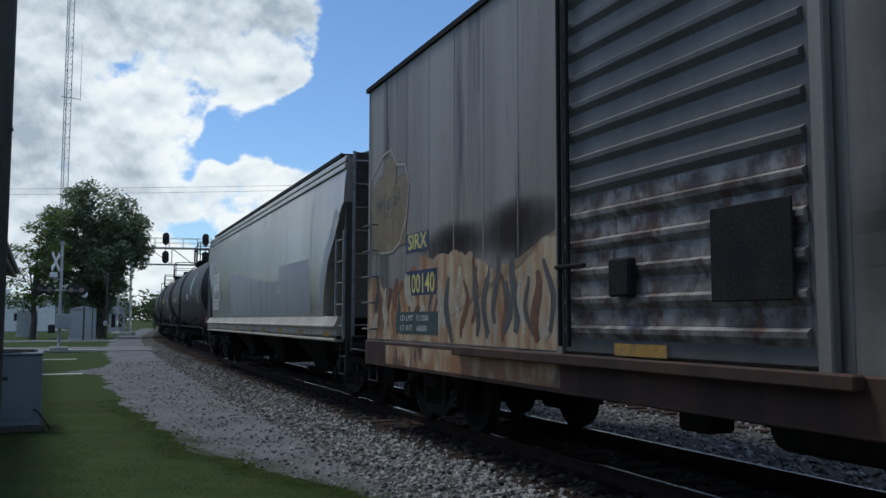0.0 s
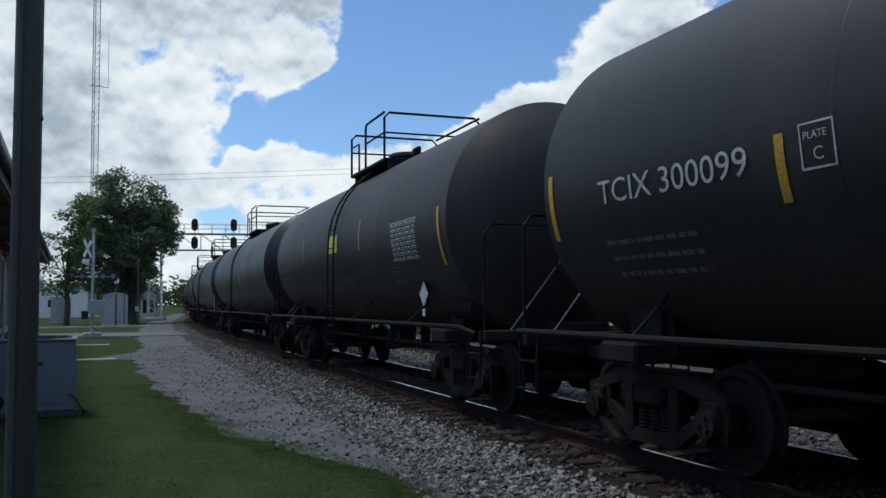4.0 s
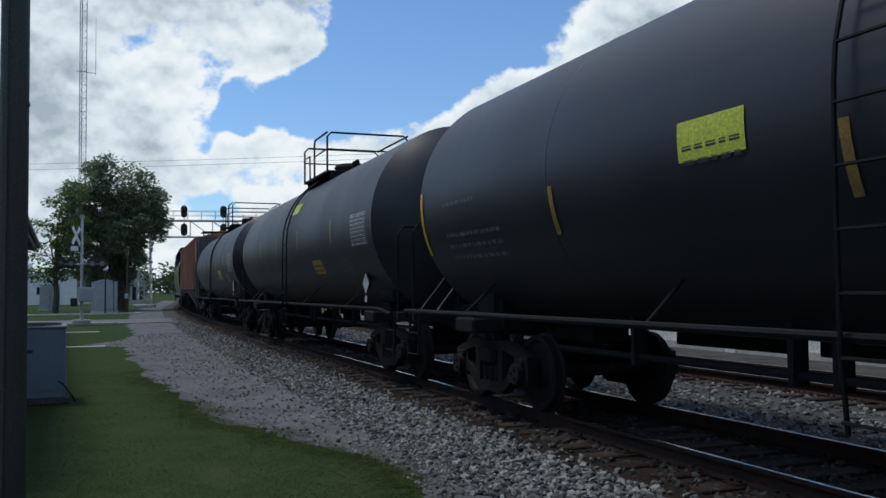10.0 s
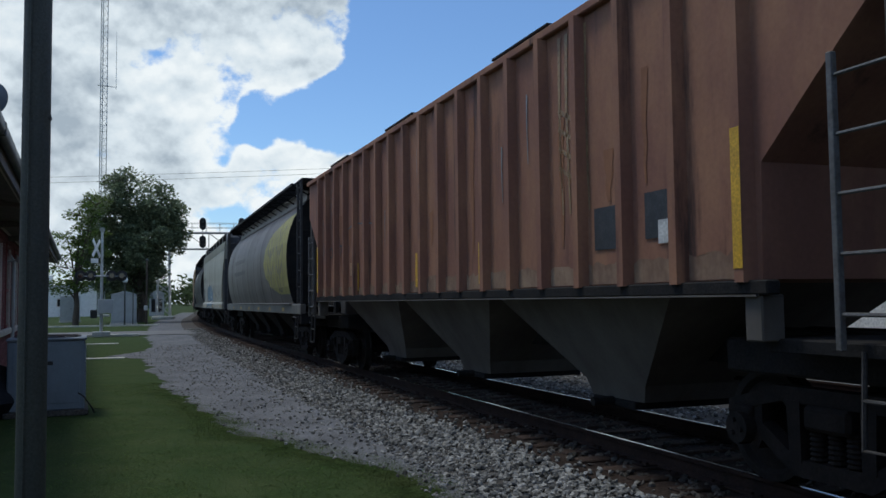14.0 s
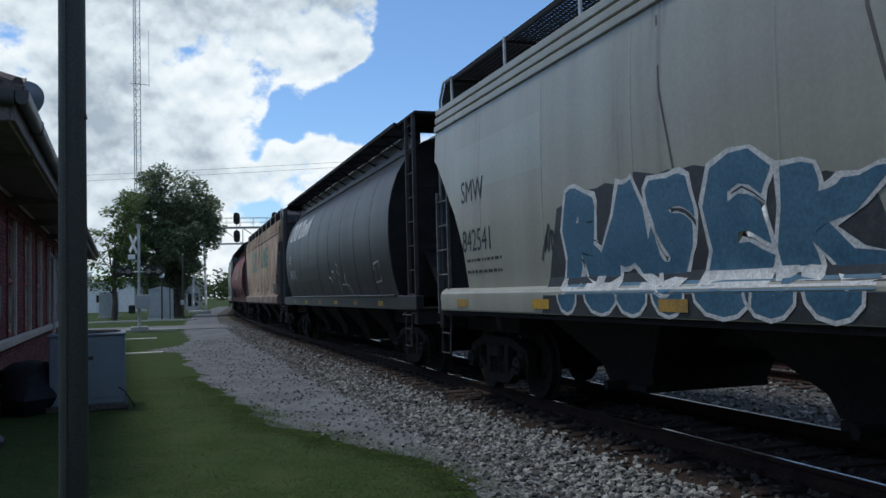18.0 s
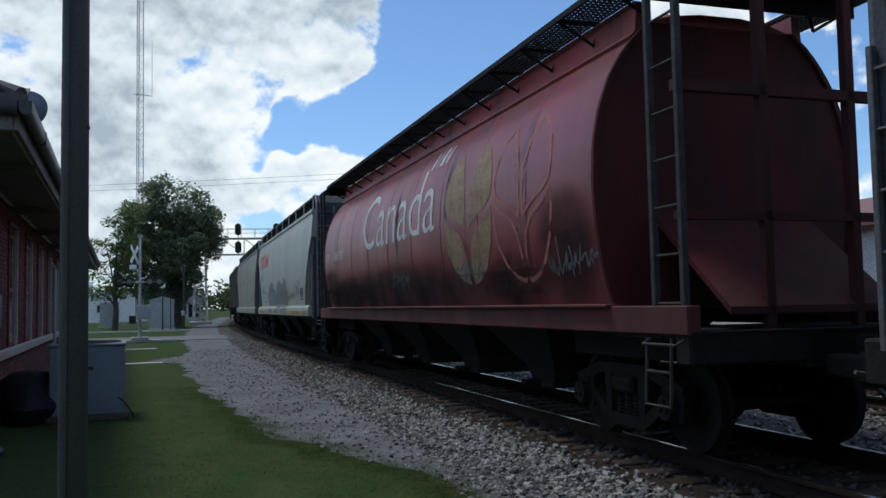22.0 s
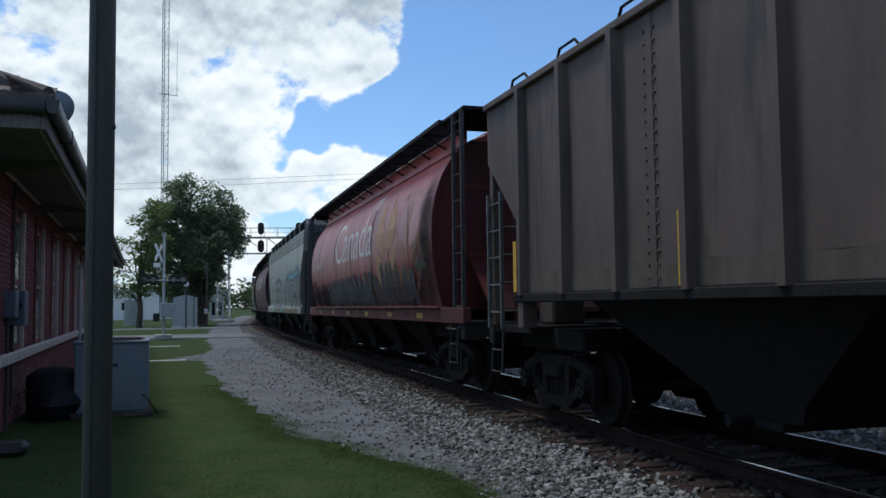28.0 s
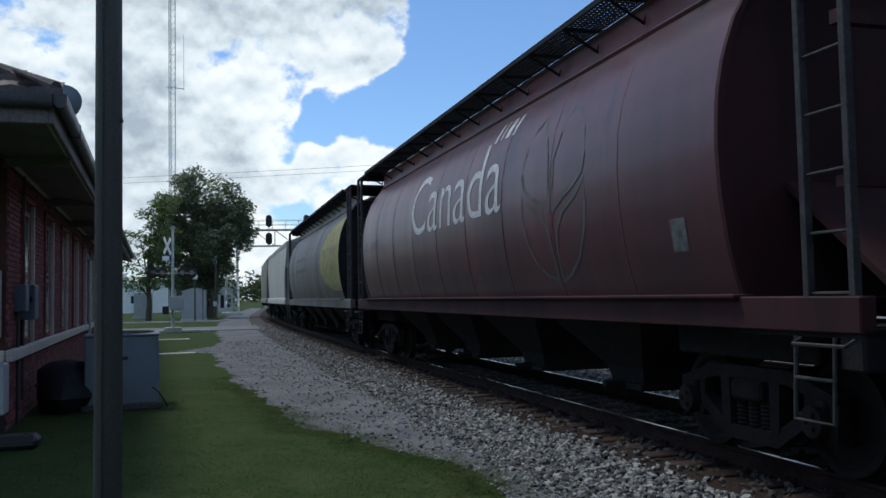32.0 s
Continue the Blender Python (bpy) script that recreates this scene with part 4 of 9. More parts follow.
    r = Shape().add([(e0, -1.0, 3.86), (e1, -1.0, 3.86), (e1, deep + 1, 3.86), (e0, deep + 1, 3.86), (e0 + deep / 2 + 1, deep / 2, ridge), (e1 - deep / 2 - 1, deep / 2, ridge)],
                    [(0, 1, 5, 4), (2, 3, 4, 5), (1, 2, 5), (3, 0, 4), (3, 2, 1, 0)])
    part("roof", r, M_ROOF, t, smooth=0)
    rnd = random.Random(2)
    rows, half = 13, deep / 2 + 1

    def tiles(name, span, put):
        v, f = [], []
        for j in range(rows):
            k0, k1 = j / rows, (j + 1.12) / rows
            x = half * k0
            while x < span - half * k0:
                w, dz, n = 0.3, 0.045 + 0.02 * rnd.random(), len(v)
                for a, k, d in ((x, k0, 0), (x + w, k0, 0), (x + w, k1, 0), (x, k1, 0), (x, k0, dz), (x + w / 2, k0, dz + 0.03), (x + w, k0, dz), (x + w, k1, 0.012), (x, k1, 0.012)):
                    v.append(put(a, -1.02 + half * k, 3.865 + 0.5 * half * k + d))
                f.extend(tuple(n + i for i in q) for q in ((4, 5, 7, 8), (5, 6, 7), (0, 1, 6, 5, 4), (0, 4, 8, 3), (1, 2, 7, 6)))
                x += w + 0.006
        tagged(part(name, raw_mesh(name, v, f), M_ROOF, t), kind="stuff")
    tiles("roof_tiles", 20.0 + half, lambda a, y, z: (e0 + a, y, z))
    tiles("end_roof_tiles", deep + 2, lambda a, y, z: (e0 + y + 1.0, a - 1.0, z))
    part("hip_cap", Shape().tube([(e0 + k, -1 + k, 3.93 + 0.5 * k) for k in (0.05, 0.6, 1.2, 2.0, 3.2, 4.4, 5.4)], 0.075, 7), M_ROOF, t)
    part("roof_turret", Shape().prism([(10.2, 4.25), (10.2, 4.55), (10.75, 5.2), (11.3, 4.55), (11.3, 4.25)], 0.0, 0.8), M_REDTRIM, t, "red painted louvred roof vent", smooth=0)
    # satellite dish behind the gutter
    prof = [(0.01, 0.07), (0.10, 0.06), (0.19, 0.025), (0.245, 0.0), (0.255, 0.0), (0.19, 0.015), (0.10, 0.045), (0.01, 0.055)]
    dish = Shape().loft([[(r * math.cos(k * math.pi / 14), y, 0.82 * r * math.sin(k * math.pi / 14)) for k in range(28)] for r, y in prof])
    d = thing("satellite_dish", depot_frame() @ pose(10.95, -0.86, 4.08, -16, 30, 80), "grey satellite dish mounted on the depot eave", "satellite dish")
    part("reflector", dish, M_HVAC, d)
    part("mount_pole", Shape().cyl((0, 0.12, -0.26), (0, 0.06, 0.02), 0.02), M_GUTTER, d)
    part("feed_arm", Shape().cyl((0, 0.02, -0.22), (0, -0.3, -0.12), 0.01).box(-0.03, 0.03, -0.34, -0.28, -0.16, -0.09, 0.008), M_GUTTER, d)
    # wall boxes, conduits, lamp
    b = thing("electric_meter", depot_frame() @ pose(14.35, 0, 0), "slate blue electric meter boxes on the brick wall", "electric meter")
    part("meter_box", Shape().box(-0.62, -0.22, -0.16, 0.012, 1.62, 2.02, 0.015), M_BLUEBOX, b)
    part("meter_box", Shape().box(-0.10, 0.34, -0.22, 0.012, 1.50, 2.02, 0.015), M_BLUEBOX, b)
    part("meter_dial", Shape().cyl((-0.11, -0.12, 1.8), (-0.15, -0.12, 1.8), 0.07, n=16), M_PANE, b)
    part("conduit", Shape().tube([(-0.45, -0.04, 0.0), (-0.45, -0.04, 1.62)], 0.025), M_GUTTER, b)
    part("conduit", Shape().tube([(0.05, -0.04, 0.3), (0.05, -0.04, 1.5)], 0.025), M_GUTTER, b)
    part("conduit", Shape().tube([(0.1, -0.04, 2.02), (0.1, -0.04, 3.68)], 0.02), M_GUTTER, b)
    b = thing("wall_panel", depot_frame() @ pose(x0, 0.42, 0), "tall white electric panel on the depot end wall", "electric panel")
    part("panel", Shape().box(-0.14, 0.018, -0.36, 0.3, 1.28, 2.2, 0.015), M_CABINET, b)
    part("label_plate", Shape().box(-0.146, -0.141, -0.3, -0.24, 1.9, 2.0), M_BLACK, b)
    b = thing("wall_cabinet", depot_frame() @ pose(x0, 0.30, 0), "low white utility cabinet against the depot wall", "utility cabinet")
    part("body", Shape().box(-0.75, -0.4, -0.40, 0.3, 0.32, 0.98, 0.02), M_CABINET, b)
    part("bracket", Shape().box(-0.6, 0.018, -0.3, 0.2, 0.0, 0.32), M_BLACK, b)
    b = thing("wall_lamp", depot_frame() @ pose(26.6, 0, 0), "small pale floodlight on the depot wall", "wall lamp")
    part("arm", Shape().cyl((0, 0.01, 2.95), (0, -0.30, 2.98), 0.03), M_CABINET, b)
    part("head", Shape().box(-0.12, 0.12, -0.52, -0.26, 2.9, 3.06, 0.03), M_CABINET, b)
    b = thing("downpipe", depot_frame() @ pose(27.5, 0, 0), "pale downpipe running down the brick wall", "downpipe")
    part("pipe", Shape().tube([(0, -0.12, 0), (0, -0.12, 3.0), (0, -0.02, 3.15)], 0.05, 10), M_CABINET, b)
    b = thing("covered_bundle", depot_frame() @ pose(15.5, -0.55, 0), "dark sheeted bundle heaped against the wall", "bundle")
    sh = Shape()
    rings = []
    for k, (z, r) in enumerate(((0, 0.62), (0.25, 0.66), (0.5, 0.6), (0.66, 0.5), (0.78, 0.3), (0.82, 0.03))):
        rings.append([(1.15 * r * math.cos(a) * (1 + 0.5 * noise.noise((math.cos(a) * 1.3, math.sin(a) * 1.3, z * 2 + 2))), 0.7 * r * math.sin(a) * (1 + 0.5 * noise.noise((math.cos(a) * 1.3, math.sin(a) * 1.3, z * 2 + 7))), z) for a in [2 * math.pi * i / 22 for i in range(22)]])
    part("sheeting", sh.loft(rings), M_TARP, b)
    part("tie", Shape().tube([(-0.5, -0.3, 0.02), (-0.2, -0.47, 0.3), (0.1, -0.45, 0.6), (0.2, -0.1, 0.8)], 0.012, 6), M_BLUEBOX, b)
    b = thing("wheel_stop", depot_frame() @ pose(11.6, -0.25, 0), "dark rubber bumper lying on the lawn", "bumper")
    part("bumper", Shape().box(-0.2, 0.2, -0.35, 0.45, 0, 0.17, 0.06), M_BLACK, b)
    part("fixing_bolt", Shape().cyl((0, -0.2, 0.16), (0, -0.2, 0.18), 0.03, n=8), M_GUTTER, b)
    return core, wins


def depot_bricks(core, wins):
    """Courses of bricks on the long wall: those by the corner singly, the rest joined."""
    one = Shape().box(-0.102, 0.102, -0.014, 0.006, -0.031, 0.031, 0.003).mesh("brick", 0)
    one.materials.append(M_BRICK)
    v, f = [], []
    rnd = random.Random(12)
    count = 0
    for j in range(49):
        z = 0.04 + 0.0755 * j
        if 0.90 < z < 1.15 or z > 3.66:
            continue
        x = 13.21 + (0.107 if j % 2 else 0.0)
        while x < 41.8:
            if 1.08 < z < 3.46 and any(w - 1.33 < x < w + 0.13 for w in wins):
                x += 0.214
                continue
            d = rnd.uniform(-0.003, 0.003)
            if x < 14.5 and count < 300:
                part("brick", one, None, core, at=pose(x, 0.008 + d, z))
                count += 1
            else:
                n, y0 = len(v), -0.006 + d
                v += [(x + a, y, z + c) for y in (y0, 0.013) for c in (-0.031, 0.031) for a in (-0.102, 0.102)]
                f += [tuple(n + i for i in q) for q in ((0, 1, 3, 2), (0, 2, 6, 4), (1, 5, 7, 3), (2, 3, 7, 6), (0, 4, 5, 1))]
            x += 0.214
    tagged(part("brickwork", raw_mesh("brickwork", v, f), M_BRICK, core), kind="stuff")


def heat_pump():
    m = depot_frame() @ pose(14.95, -1.98, 0)
    t = thing("heat_pump", m, "blue grey heat pump unit with a rusty top grille", "heat pump")
    w, d, h = 1.12, 1.15, 1.22
    part("pad", Shape().box(-0.06, d + 0.06, -0.05, w + 0.05, 0, 0.09, 0.015), M_BED, t, "weathered grey pad")
    part("body", Shape().box(0, d, 0, w, 0.09, h - 0.04, 0.02), M_HVAC, t)
    part("lid", Shape().box(-0.02, d + 0.02, -0.02, w + 0.02, h - 0.04, h, 0.012), M_HVAC, t)
    sh = Shape()
    for k in range(9):
        r = 0.06 + 0.05 * k
        sh.tube([(d / 2 + r * math.cos(a), w / 2 + r * math.sin(a), h + 0.025) for a in [2 * math.pi * i / 24 for i in range(24)]], 0.006, 4, closed=True)
    for k in range(6):
        a = k * math.pi / 6
        sh.cyl((d / 2 + 0.5 * math.cos(a), w / 2 + 0.5 * math.sin(a), h + 0.018), (d / 2 - 0.5 * math.cos(a), w / 2 - 0.5 * math.sin(a), h + 0.018), 0.007, n=4)
    part("fan_grille", sh, M_HVACTOP, t)
    part("fan_well", Shape().cyl((d / 2, w / 2, h), (d / 2, w / 2, h + 0.012), 0.5, n=28), M_BLACK, t)
    part("access_panel", Shape().box(-0.012, 0.0, 0.08, w - 0.08, 0.2, h - 0.12, 0.004), M_HVAC, t)
    part("badge", Shape().box(-0.02, -0.012, w * 0.42, w * 0.62, 0.80, 0.86, 0.003), M_BLACK, t, "dark maker's badge")
    part("badge", Shape().box(-0.0165, -0.012, w * 0.50, w * 0.58, 0.9, 1.0, 0.001), M_GUTTER, t)
    for k in range(14):
        z = 0.25 + 0.06 * k
        part("louvre", Shape().box(0.1, d - 0.1, -0.012, 0.0, z, z + 0.03, 0.004), M_HVAC, t)
    part("pipe", Shape().tube([(0.3, w, 0.3), (0.3, w + 0.35, 0.3), (0.3, w + 0.75, 0.45)], 0.03), M_BLACK, t)
    part("cable", Shape().tube([(-0.01, 0.1, 0.35), (-0.08, 0.02, 0.3), (-0.06, -0.1, 0.12), (0.05, -0.14, 0.02)], 0.012), M_BLACK, t)


def near_pole():
    p = polar(27.62, 6.0)
    t = thing("pole", pose(p.x, p.y, 0), "dark weathered steel pole in the lawn", "pole")
    part("shaft", Shape().cyl((0, 0, -0.3), (0, 0, 6.5), 0.090, 0.077, 28), M_POLE, t)
    part("seam", Shape().cyl((0.0, -0.091, 0.3), (0.0, -0.083, 4.0), 0.006, n=5), M_POLE, t)
    for z in (0.9, 2.93, 4.4):
        part("band", Shape().cyl((0, 0, z), (0, 0, z + 0.02), 0.0915 - 0.002 * z, n=28), M_POLE, t)
    part("bolt_head", Shape().cyl((0.083, 0.0, 2.92), (0.095, 0.0, 2.92), 0.014, n=6), M_GUTTER, t)


def litter():
    p = polar(30.55, 7.9)
    sh = Shape()
    n = 7
    vs = [((i / (n - 1) - 0.5) * 0.17, (j / (n - 1) - 0.5) * 0.1, 0.012 + 0.035 * abs(noise.noise((i * 0.8, j * 0.9, 4.2)))) for j in range(n) for i in range(n)]
    top = [(a + 0.001, b, c + 0.002) for a, b, c in vs]
    fs = [(j * n + i, j * n + i + 1, (j + 1) * n + i + 1, (j + 1) * n + i) for j in range(n - 1) for i in range(n - 1)]
    sh.add(vs, fs).add(top, [q[::-1] for q in fs])
    tagged(part("paper_scrap", sh, M_PAPER, at=pose(p.x, p.y, 0, 0, 0, 30), smooth=0), "crumpled white paper scrap lying on the lawn", "litter")


depot_bricks(*depot())
heat_pump()
near_pole()
litter()


def wire_pole(p):
    t = thing("utility_pole", pose(p.x, p.y, 0), "tall timber utility pole carrying wires over the road", "utility pole")
    part("shaft", Shape().cyl((0, 0, -0.5), (0, 0, 14.2), 0.17, 0.11, 14), M_BARK, t)
    part("crossarm", Shape().box(-1.1, 1.1, -0.06, 0.06, 13.2, 13.34, 0.01), M_BARK, t)


def overhead_wires():
    """Wires over the road crossing, from a pole on one side to a pole on the other."""
    s = 60.0
    a, b = along(s, -26.0, 0), along(s, 44.0, 0)
    wire_pole(a)
    wire_pole(b)
    for za, zm, zb in ((8.6, 10.6, 14.0), (8.2, 10.25, 13.6)):
        pts = []
        for i in range(29):
            l = -26.0 + 70.0 * i / 28
            k = (l + 0.1) / (44.1 if l > -0.1 else 25.9)
            z = zm + (zb - zm) * k if k > 0 else zm + (zm - za) * k
            pts.append(along(s, l, z - 0.5 * (1 - (i / 14 - 1) ** 2) + 0.45))
        tagged(part("overhead_wire", Shape().tube(pts, 0.011, 5), M_GUTTER), "thin overhead wire crossing the sky", "wire", group="overhead wires")


overhead_wires()


# ---- the train ----
SPEED, GAIN = 11.0786, 0.0401        # metres a second at 16 s, and how it gathers


def run(t):
    """How far the train has come at t seconds, counted from 16 s."""
    return SPEED * (t - 16) + GAIN * (t - 16) ** 2 / 2


def coat(name, base, other, amount=0.45, rough=0.55, streak=0.25, coarse=1.1, sharp=0.2, grain=0.06, metal=0.0, bump=0.012, spec=0.5, stain=None):
    return surface(name, base, other, amount, rough, metal, coarse=coarse, fine=26, bump=bump, streak=streak, grain=grain, sharp=sharp, spec=spec, stain=stain)


M_BLACKTANK = coat("black_tank_paint", (0.019, 0.0208, 0.0255), (0.028, 0.0288, 0.032), 0.4, 0.45, 0.2, 0.8, spec=0.42, stain=((0.022, 0.021, 0.021), 0.3, 1.5, 0.12))
M_GLOSSTANK = coat("glossy_black_tank_paint", (0.012, 0.0135, 0.0155), (0.018, 0.0185, 0.020), 0.35, 0.38, 0.2, 0.8, bump=0.01, spec=0.52)
M_BROWNTANK = coat("sooty_black_tank_paint", (0.034, 0.033, 0.032), (0.050, 0.046, 0.042), 0.45, 0.52, 0.2, 0.8, spec=0.25, stain=((0.055, 0.048, 0.040), 0.3, 1.6, 0.1))
M_UNDER = surface("grimy_black_steel", (0.020, 0.020, 0.021), (0.034, 0.031, 0.029), 0.4, 0.88, 0.0, coarse=4, fine=40, bump=0.2, spec=0.08)
M_TRUCK = surface("rusty_cast_steel", (0.028, 0.023, 0.021), (0.017, 0.015, 0.014), 0.5, 0.88, 0.0, coarse=5, fine=40, bump=0.25, spec=0.15)
M_WHEEL = surface("dark_wheel_steel", (0.028, 0.024, 0.022), (0.018, 0.016, 0.015), 0.5, 0.8, 0.0, spec=0.15, coarse=5, fine=40, bump=0.1)
M_TREAD = surface("worn_wheel_tread", (0.40, 0.40, 0.41), (0.25, 0.25, 0.25), 0.4, 0.3, 1.0, coarse=5, fine=40, bump=0.02)
M_RAILING = surface("black_handrail", (0.014, 0.014, 0.015), None, 0.4, 0.7, 0.0, coarse=5, fine=40, bump=0.05, spec=0.15)
M_LADDER = surface("scuffed_grey_steel", (0.135, 0.135, 0.135), (0.070, 0.066, 0.064), 0.45, 0.6, 0.2, coarse=6, fine=40, bump=0.08)
M_STEELPALE = surface("worn_pale_steel", (0.25, 0.25, 0.25), (0.14, 0.135, 0.13), 0.45, 0.6, 0.1, coarse=6, fine=40, bump=0.08)
M_YELLOW = surface("yellow_reflector", (0.62, 0.36, 0.025), (0.45, 0.25, 0.03), 0.3, 0.5, coarse=8, fine=50, bump=0.02)
M_AMBER = surface("faded_amber_reflector", (0.42, 0.24, 0.045), (0.25, 0.16, 0.06), 0.45, 0.55, coarse=8, fine=50, bump=0.02)
M_LETTER = surface("white_lettering", (0.62, 0.62, 0.60), (0.40, 0.40, 0.39), 0.4, 0.6, coarse=9, fine=50, bump=0)
M_FADED = surface("faded_lettering", (0.17, 0.168, 0.165), (0.075, 0.073, 0.072), 0.5, 0.7, coarse=9, fine=50, bump=0)
M_GOLD = surface("yellow_lettering", (0.30, 0.19, 0.06), (0.12, 0.085, 0.045), 0.5, 0.7, coarse=14, fine=50, bump=0)
M_INK = surface("black_lettering", (0.025, 0.027, 0.03), (0.055, 0.057, 0.06), 0.4, 0.6, coarse=9, fine=50, bump=0)
M_REDSIGN = surface("red_placard", (0.50, 0.03, 0.035), (0.36, 0.03, 0.03), 0.3, 0.5, coarse=6, fine=50, bump=0)
M_LIME = surface("lime_placard", (0.62, 0.66, 0.06), (0.50, 0.52, 0.07), 0.3, 0.5, coarse=6, fine=50, bump=0)
M_ORANGE = surface("amber_placard", (0.52, 0.30, 0.03), (0.38, 0.22, 0.04), 0.35, 0.5, coarse=6, fine=50, bump=0)
M_GREENINK = surface("faded_green_lettering", (0.030, 0.16, 0.115), (0.06, 0.19, 0.14), 0.4, 0.6, coarse=5, fine=40, bump=0)
M_REDINK = surface("red_lettering", (0.50, 0.035, 0.04), (0.40, 0.07, 0.07), 0.4, 0.6, coarse=5, fine=40, bump=0)
M_CYAN = surface("cyan_spray", (0.075, 0.26, 0.285), (0.15, 0.31, 0.32), 0.45, 0.6, coarse=3, fine=30, bump=0)
M_SPRAYPALE = surface("pale_spray", (0.42, 0.37, 0.29), (0.30, 0.24, 0.17), 0.45, 0.6, coarse=4, fine=30, bump=0)
M_SPRAYDARK = surface("rust_spray", (0.17, 0.075, 0.035), (0.11, 0.05, 0.028), 0.45, 0.6, coarse=4, fine=30, bump=0)
M_SPRAYGREY = surface("dark_grey_spray", (0.095, 0.090, 0.085), (0.06, 0.056, 0.052), 0.45, 0.5, coarse=2, fine=30, bump=0)
M_SPRAYTEAL = surface("dull_green_paint", (0.035, 0.062, 0.055), (0.055, 0.072, 0.062), 0.45, 0.6, coarse=4, fine=30, bump=0)
M_SPRAYWINE = surface("dark_wine_spray", (0.040, 0.020, 0.022), (0.026, 0.018, 0.020), 0.45, 0.6, coarse=3, fine=30, bump=0)
M_SPRAYDEEP = surface("deep_green_spray", (0.024, 0.036, 0.034), (0.040, 0.052, 0.047), 0.45, 0.6, coarse=3, fine=30, bump=0)
M_SPRAYOLIVE = surface("olive_spray", (0.14, 0.12, 0.045), (0.09, 0.085, 0.04), 0.45, 0.6, coarse=4, fine=30, bump=0)
M_WHEATFADE = surface("faded_wheat_paint", (0.30, 0.20, 0.10), (0.21, 0.12, 0.065), 0.45, 0.6, coarse=6, fine=30, bump=0)
M_INKFADE = surface("faded_dark_lettering", (0.13, 0.10, 0.075), (0.20, 0.15, 0.10), 0.45, 0.7, coarse=9, fine=50, bump=0)
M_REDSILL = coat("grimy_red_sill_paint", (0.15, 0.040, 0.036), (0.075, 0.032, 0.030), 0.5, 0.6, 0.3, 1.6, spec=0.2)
M_CAGE = surface("grimy_dark_steel", (0.062, 0.060, 0.060), (0.035, 0.033, 0.032), 0.45, 0.7, 0.0, coarse=6, fine=40, bump=0.08, spec=0.2)
# ends of the pale hoppers: their bluish shade painted as a darker colour
M_ENDGREY = surface("shaded_blue_grey_end_paint", (0.080, 0.084, 0.092), (0.046, 0.047, 0.051), 0.45, 0.7, 0.0, coarse=3, fine=40, streak=0.2, bump=0.08, spec=0.2)
M_REDRUST = surface("faded_red_reflector", (0.20, 0.055, 0.045), (0.14, 0.05, 0.04), 0.45, 0.55, coarse=8, fine=50, bump=0.02)
M_CYANHAZE = film_over(surface("cyan_haze", (0.10, 0.30, 0.32), (0.16, 0.30, 0.31), 0.5, 0.6, coarse=1.2, fine=30, bump=0), 0.85)
# soot, with the shade of the lower flanks painted into the same film
M_SOOTSHADE = film_over(surface("soot_and_shade_film", (0.020, 0.015, 0.016), (0.032, 0.022, 0.021), 0.5, 0.8, coarse=2, fine=30, bump=0, spec=0.15), 0.80, 1.3)
M_BLUE = surface("blue_spray", (0.035, 0.105, 0.17), (0.07, 0.16, 0.23), 0.45, 0.55, coarse=2.5, fine=30, bump=0)
M_SILVER = surface("silver_spray", (0.21, 0.218, 0.218), (0.155, 0.16, 0.16), 0.45, 0.5, coarse=3, fine=30, bump=0)
M_MUSTARD = surface("mustard_spray", (0.215, 0.160, 0.075), (0.150, 0.112, 0.062), 0.45, 0.6, coarse=3, fine=30, bump=0)
M_TAN = surface("tan_wheat_paint", (0.40, 0.24, 0.12), (0.30, 0.15, 0.08), 0.45, 0.6, coarse=3, fine=30, bump=0)
M_WHEATY = surface("yellow_wheat_paint", (0.34, 0.31, 0.075), (0.25, 0.23, 0.07), 0.45, 0.6, coarse=3, fine=30, bump=0)
M_PALERED = surface("pale_red_line", (0.40, 0.14, 0.10), (0.32, 0.10, 0.08), 0.45, 0.6, coarse=4, fine=30, bump=0)
M_TEAL = surface("teal_emblem", (0.36, 0.47, 0.42), (0.28, 0.38, 0.35), 0.4, 0.5, coarse=4, fine=30, bump=0)
M_NAVY = surface("navy_emblem", (0.02, 0.03, 0.09), None, 0.4, 0.5, coarse=4, fine=30, bump=0)

M_TILX = coat("grey_hopper_paint", (0.25, 0.238, 0.212), (0.165, 0.155, 0.138), 0.45, 0.22, 0.10, 0.5, 0.3, spec=0.7, stain=((0.13, 0.12, 0.105), 0.35, 1.2, 0.08))
M_TILXPATCH = coat("newer_grey_paint", (0.262, 0.284, 0.304), (0.225, 0.243, 0.260), 0.4, 0.40, 0.2, 1.2)
M_TILXPALE = coat("pale_patch_paint", (0.30, 0.325, 0.345), (0.25, 0.26, 0.27), 0.4, 0.5, 0.2, 1.2)
M_CREAMSILL = coat("cream_sill_paint", (0.44, 0.41, 0.35), (0.30, 0.26, 0.21), 0.4, 0.5, 0.3, 1.5)
M_BOXCAR = coat("sooty_boxcar_paint", (0.25, 0.23, 0.203), (0.155, 0.142, 0.128), 0.5, 0.6, 0.10, 1.0, stain=((0.055, 0.050, 0.046), 0.45, 1.3, 0.08))
M_BOXRUST = coat("rusty_boxcar_paint", (0.085, 0.046, 0.034), (0.045, 0.032, 0.028), 0.5, 0.75, 0.3, 1.8, spec=0.2)
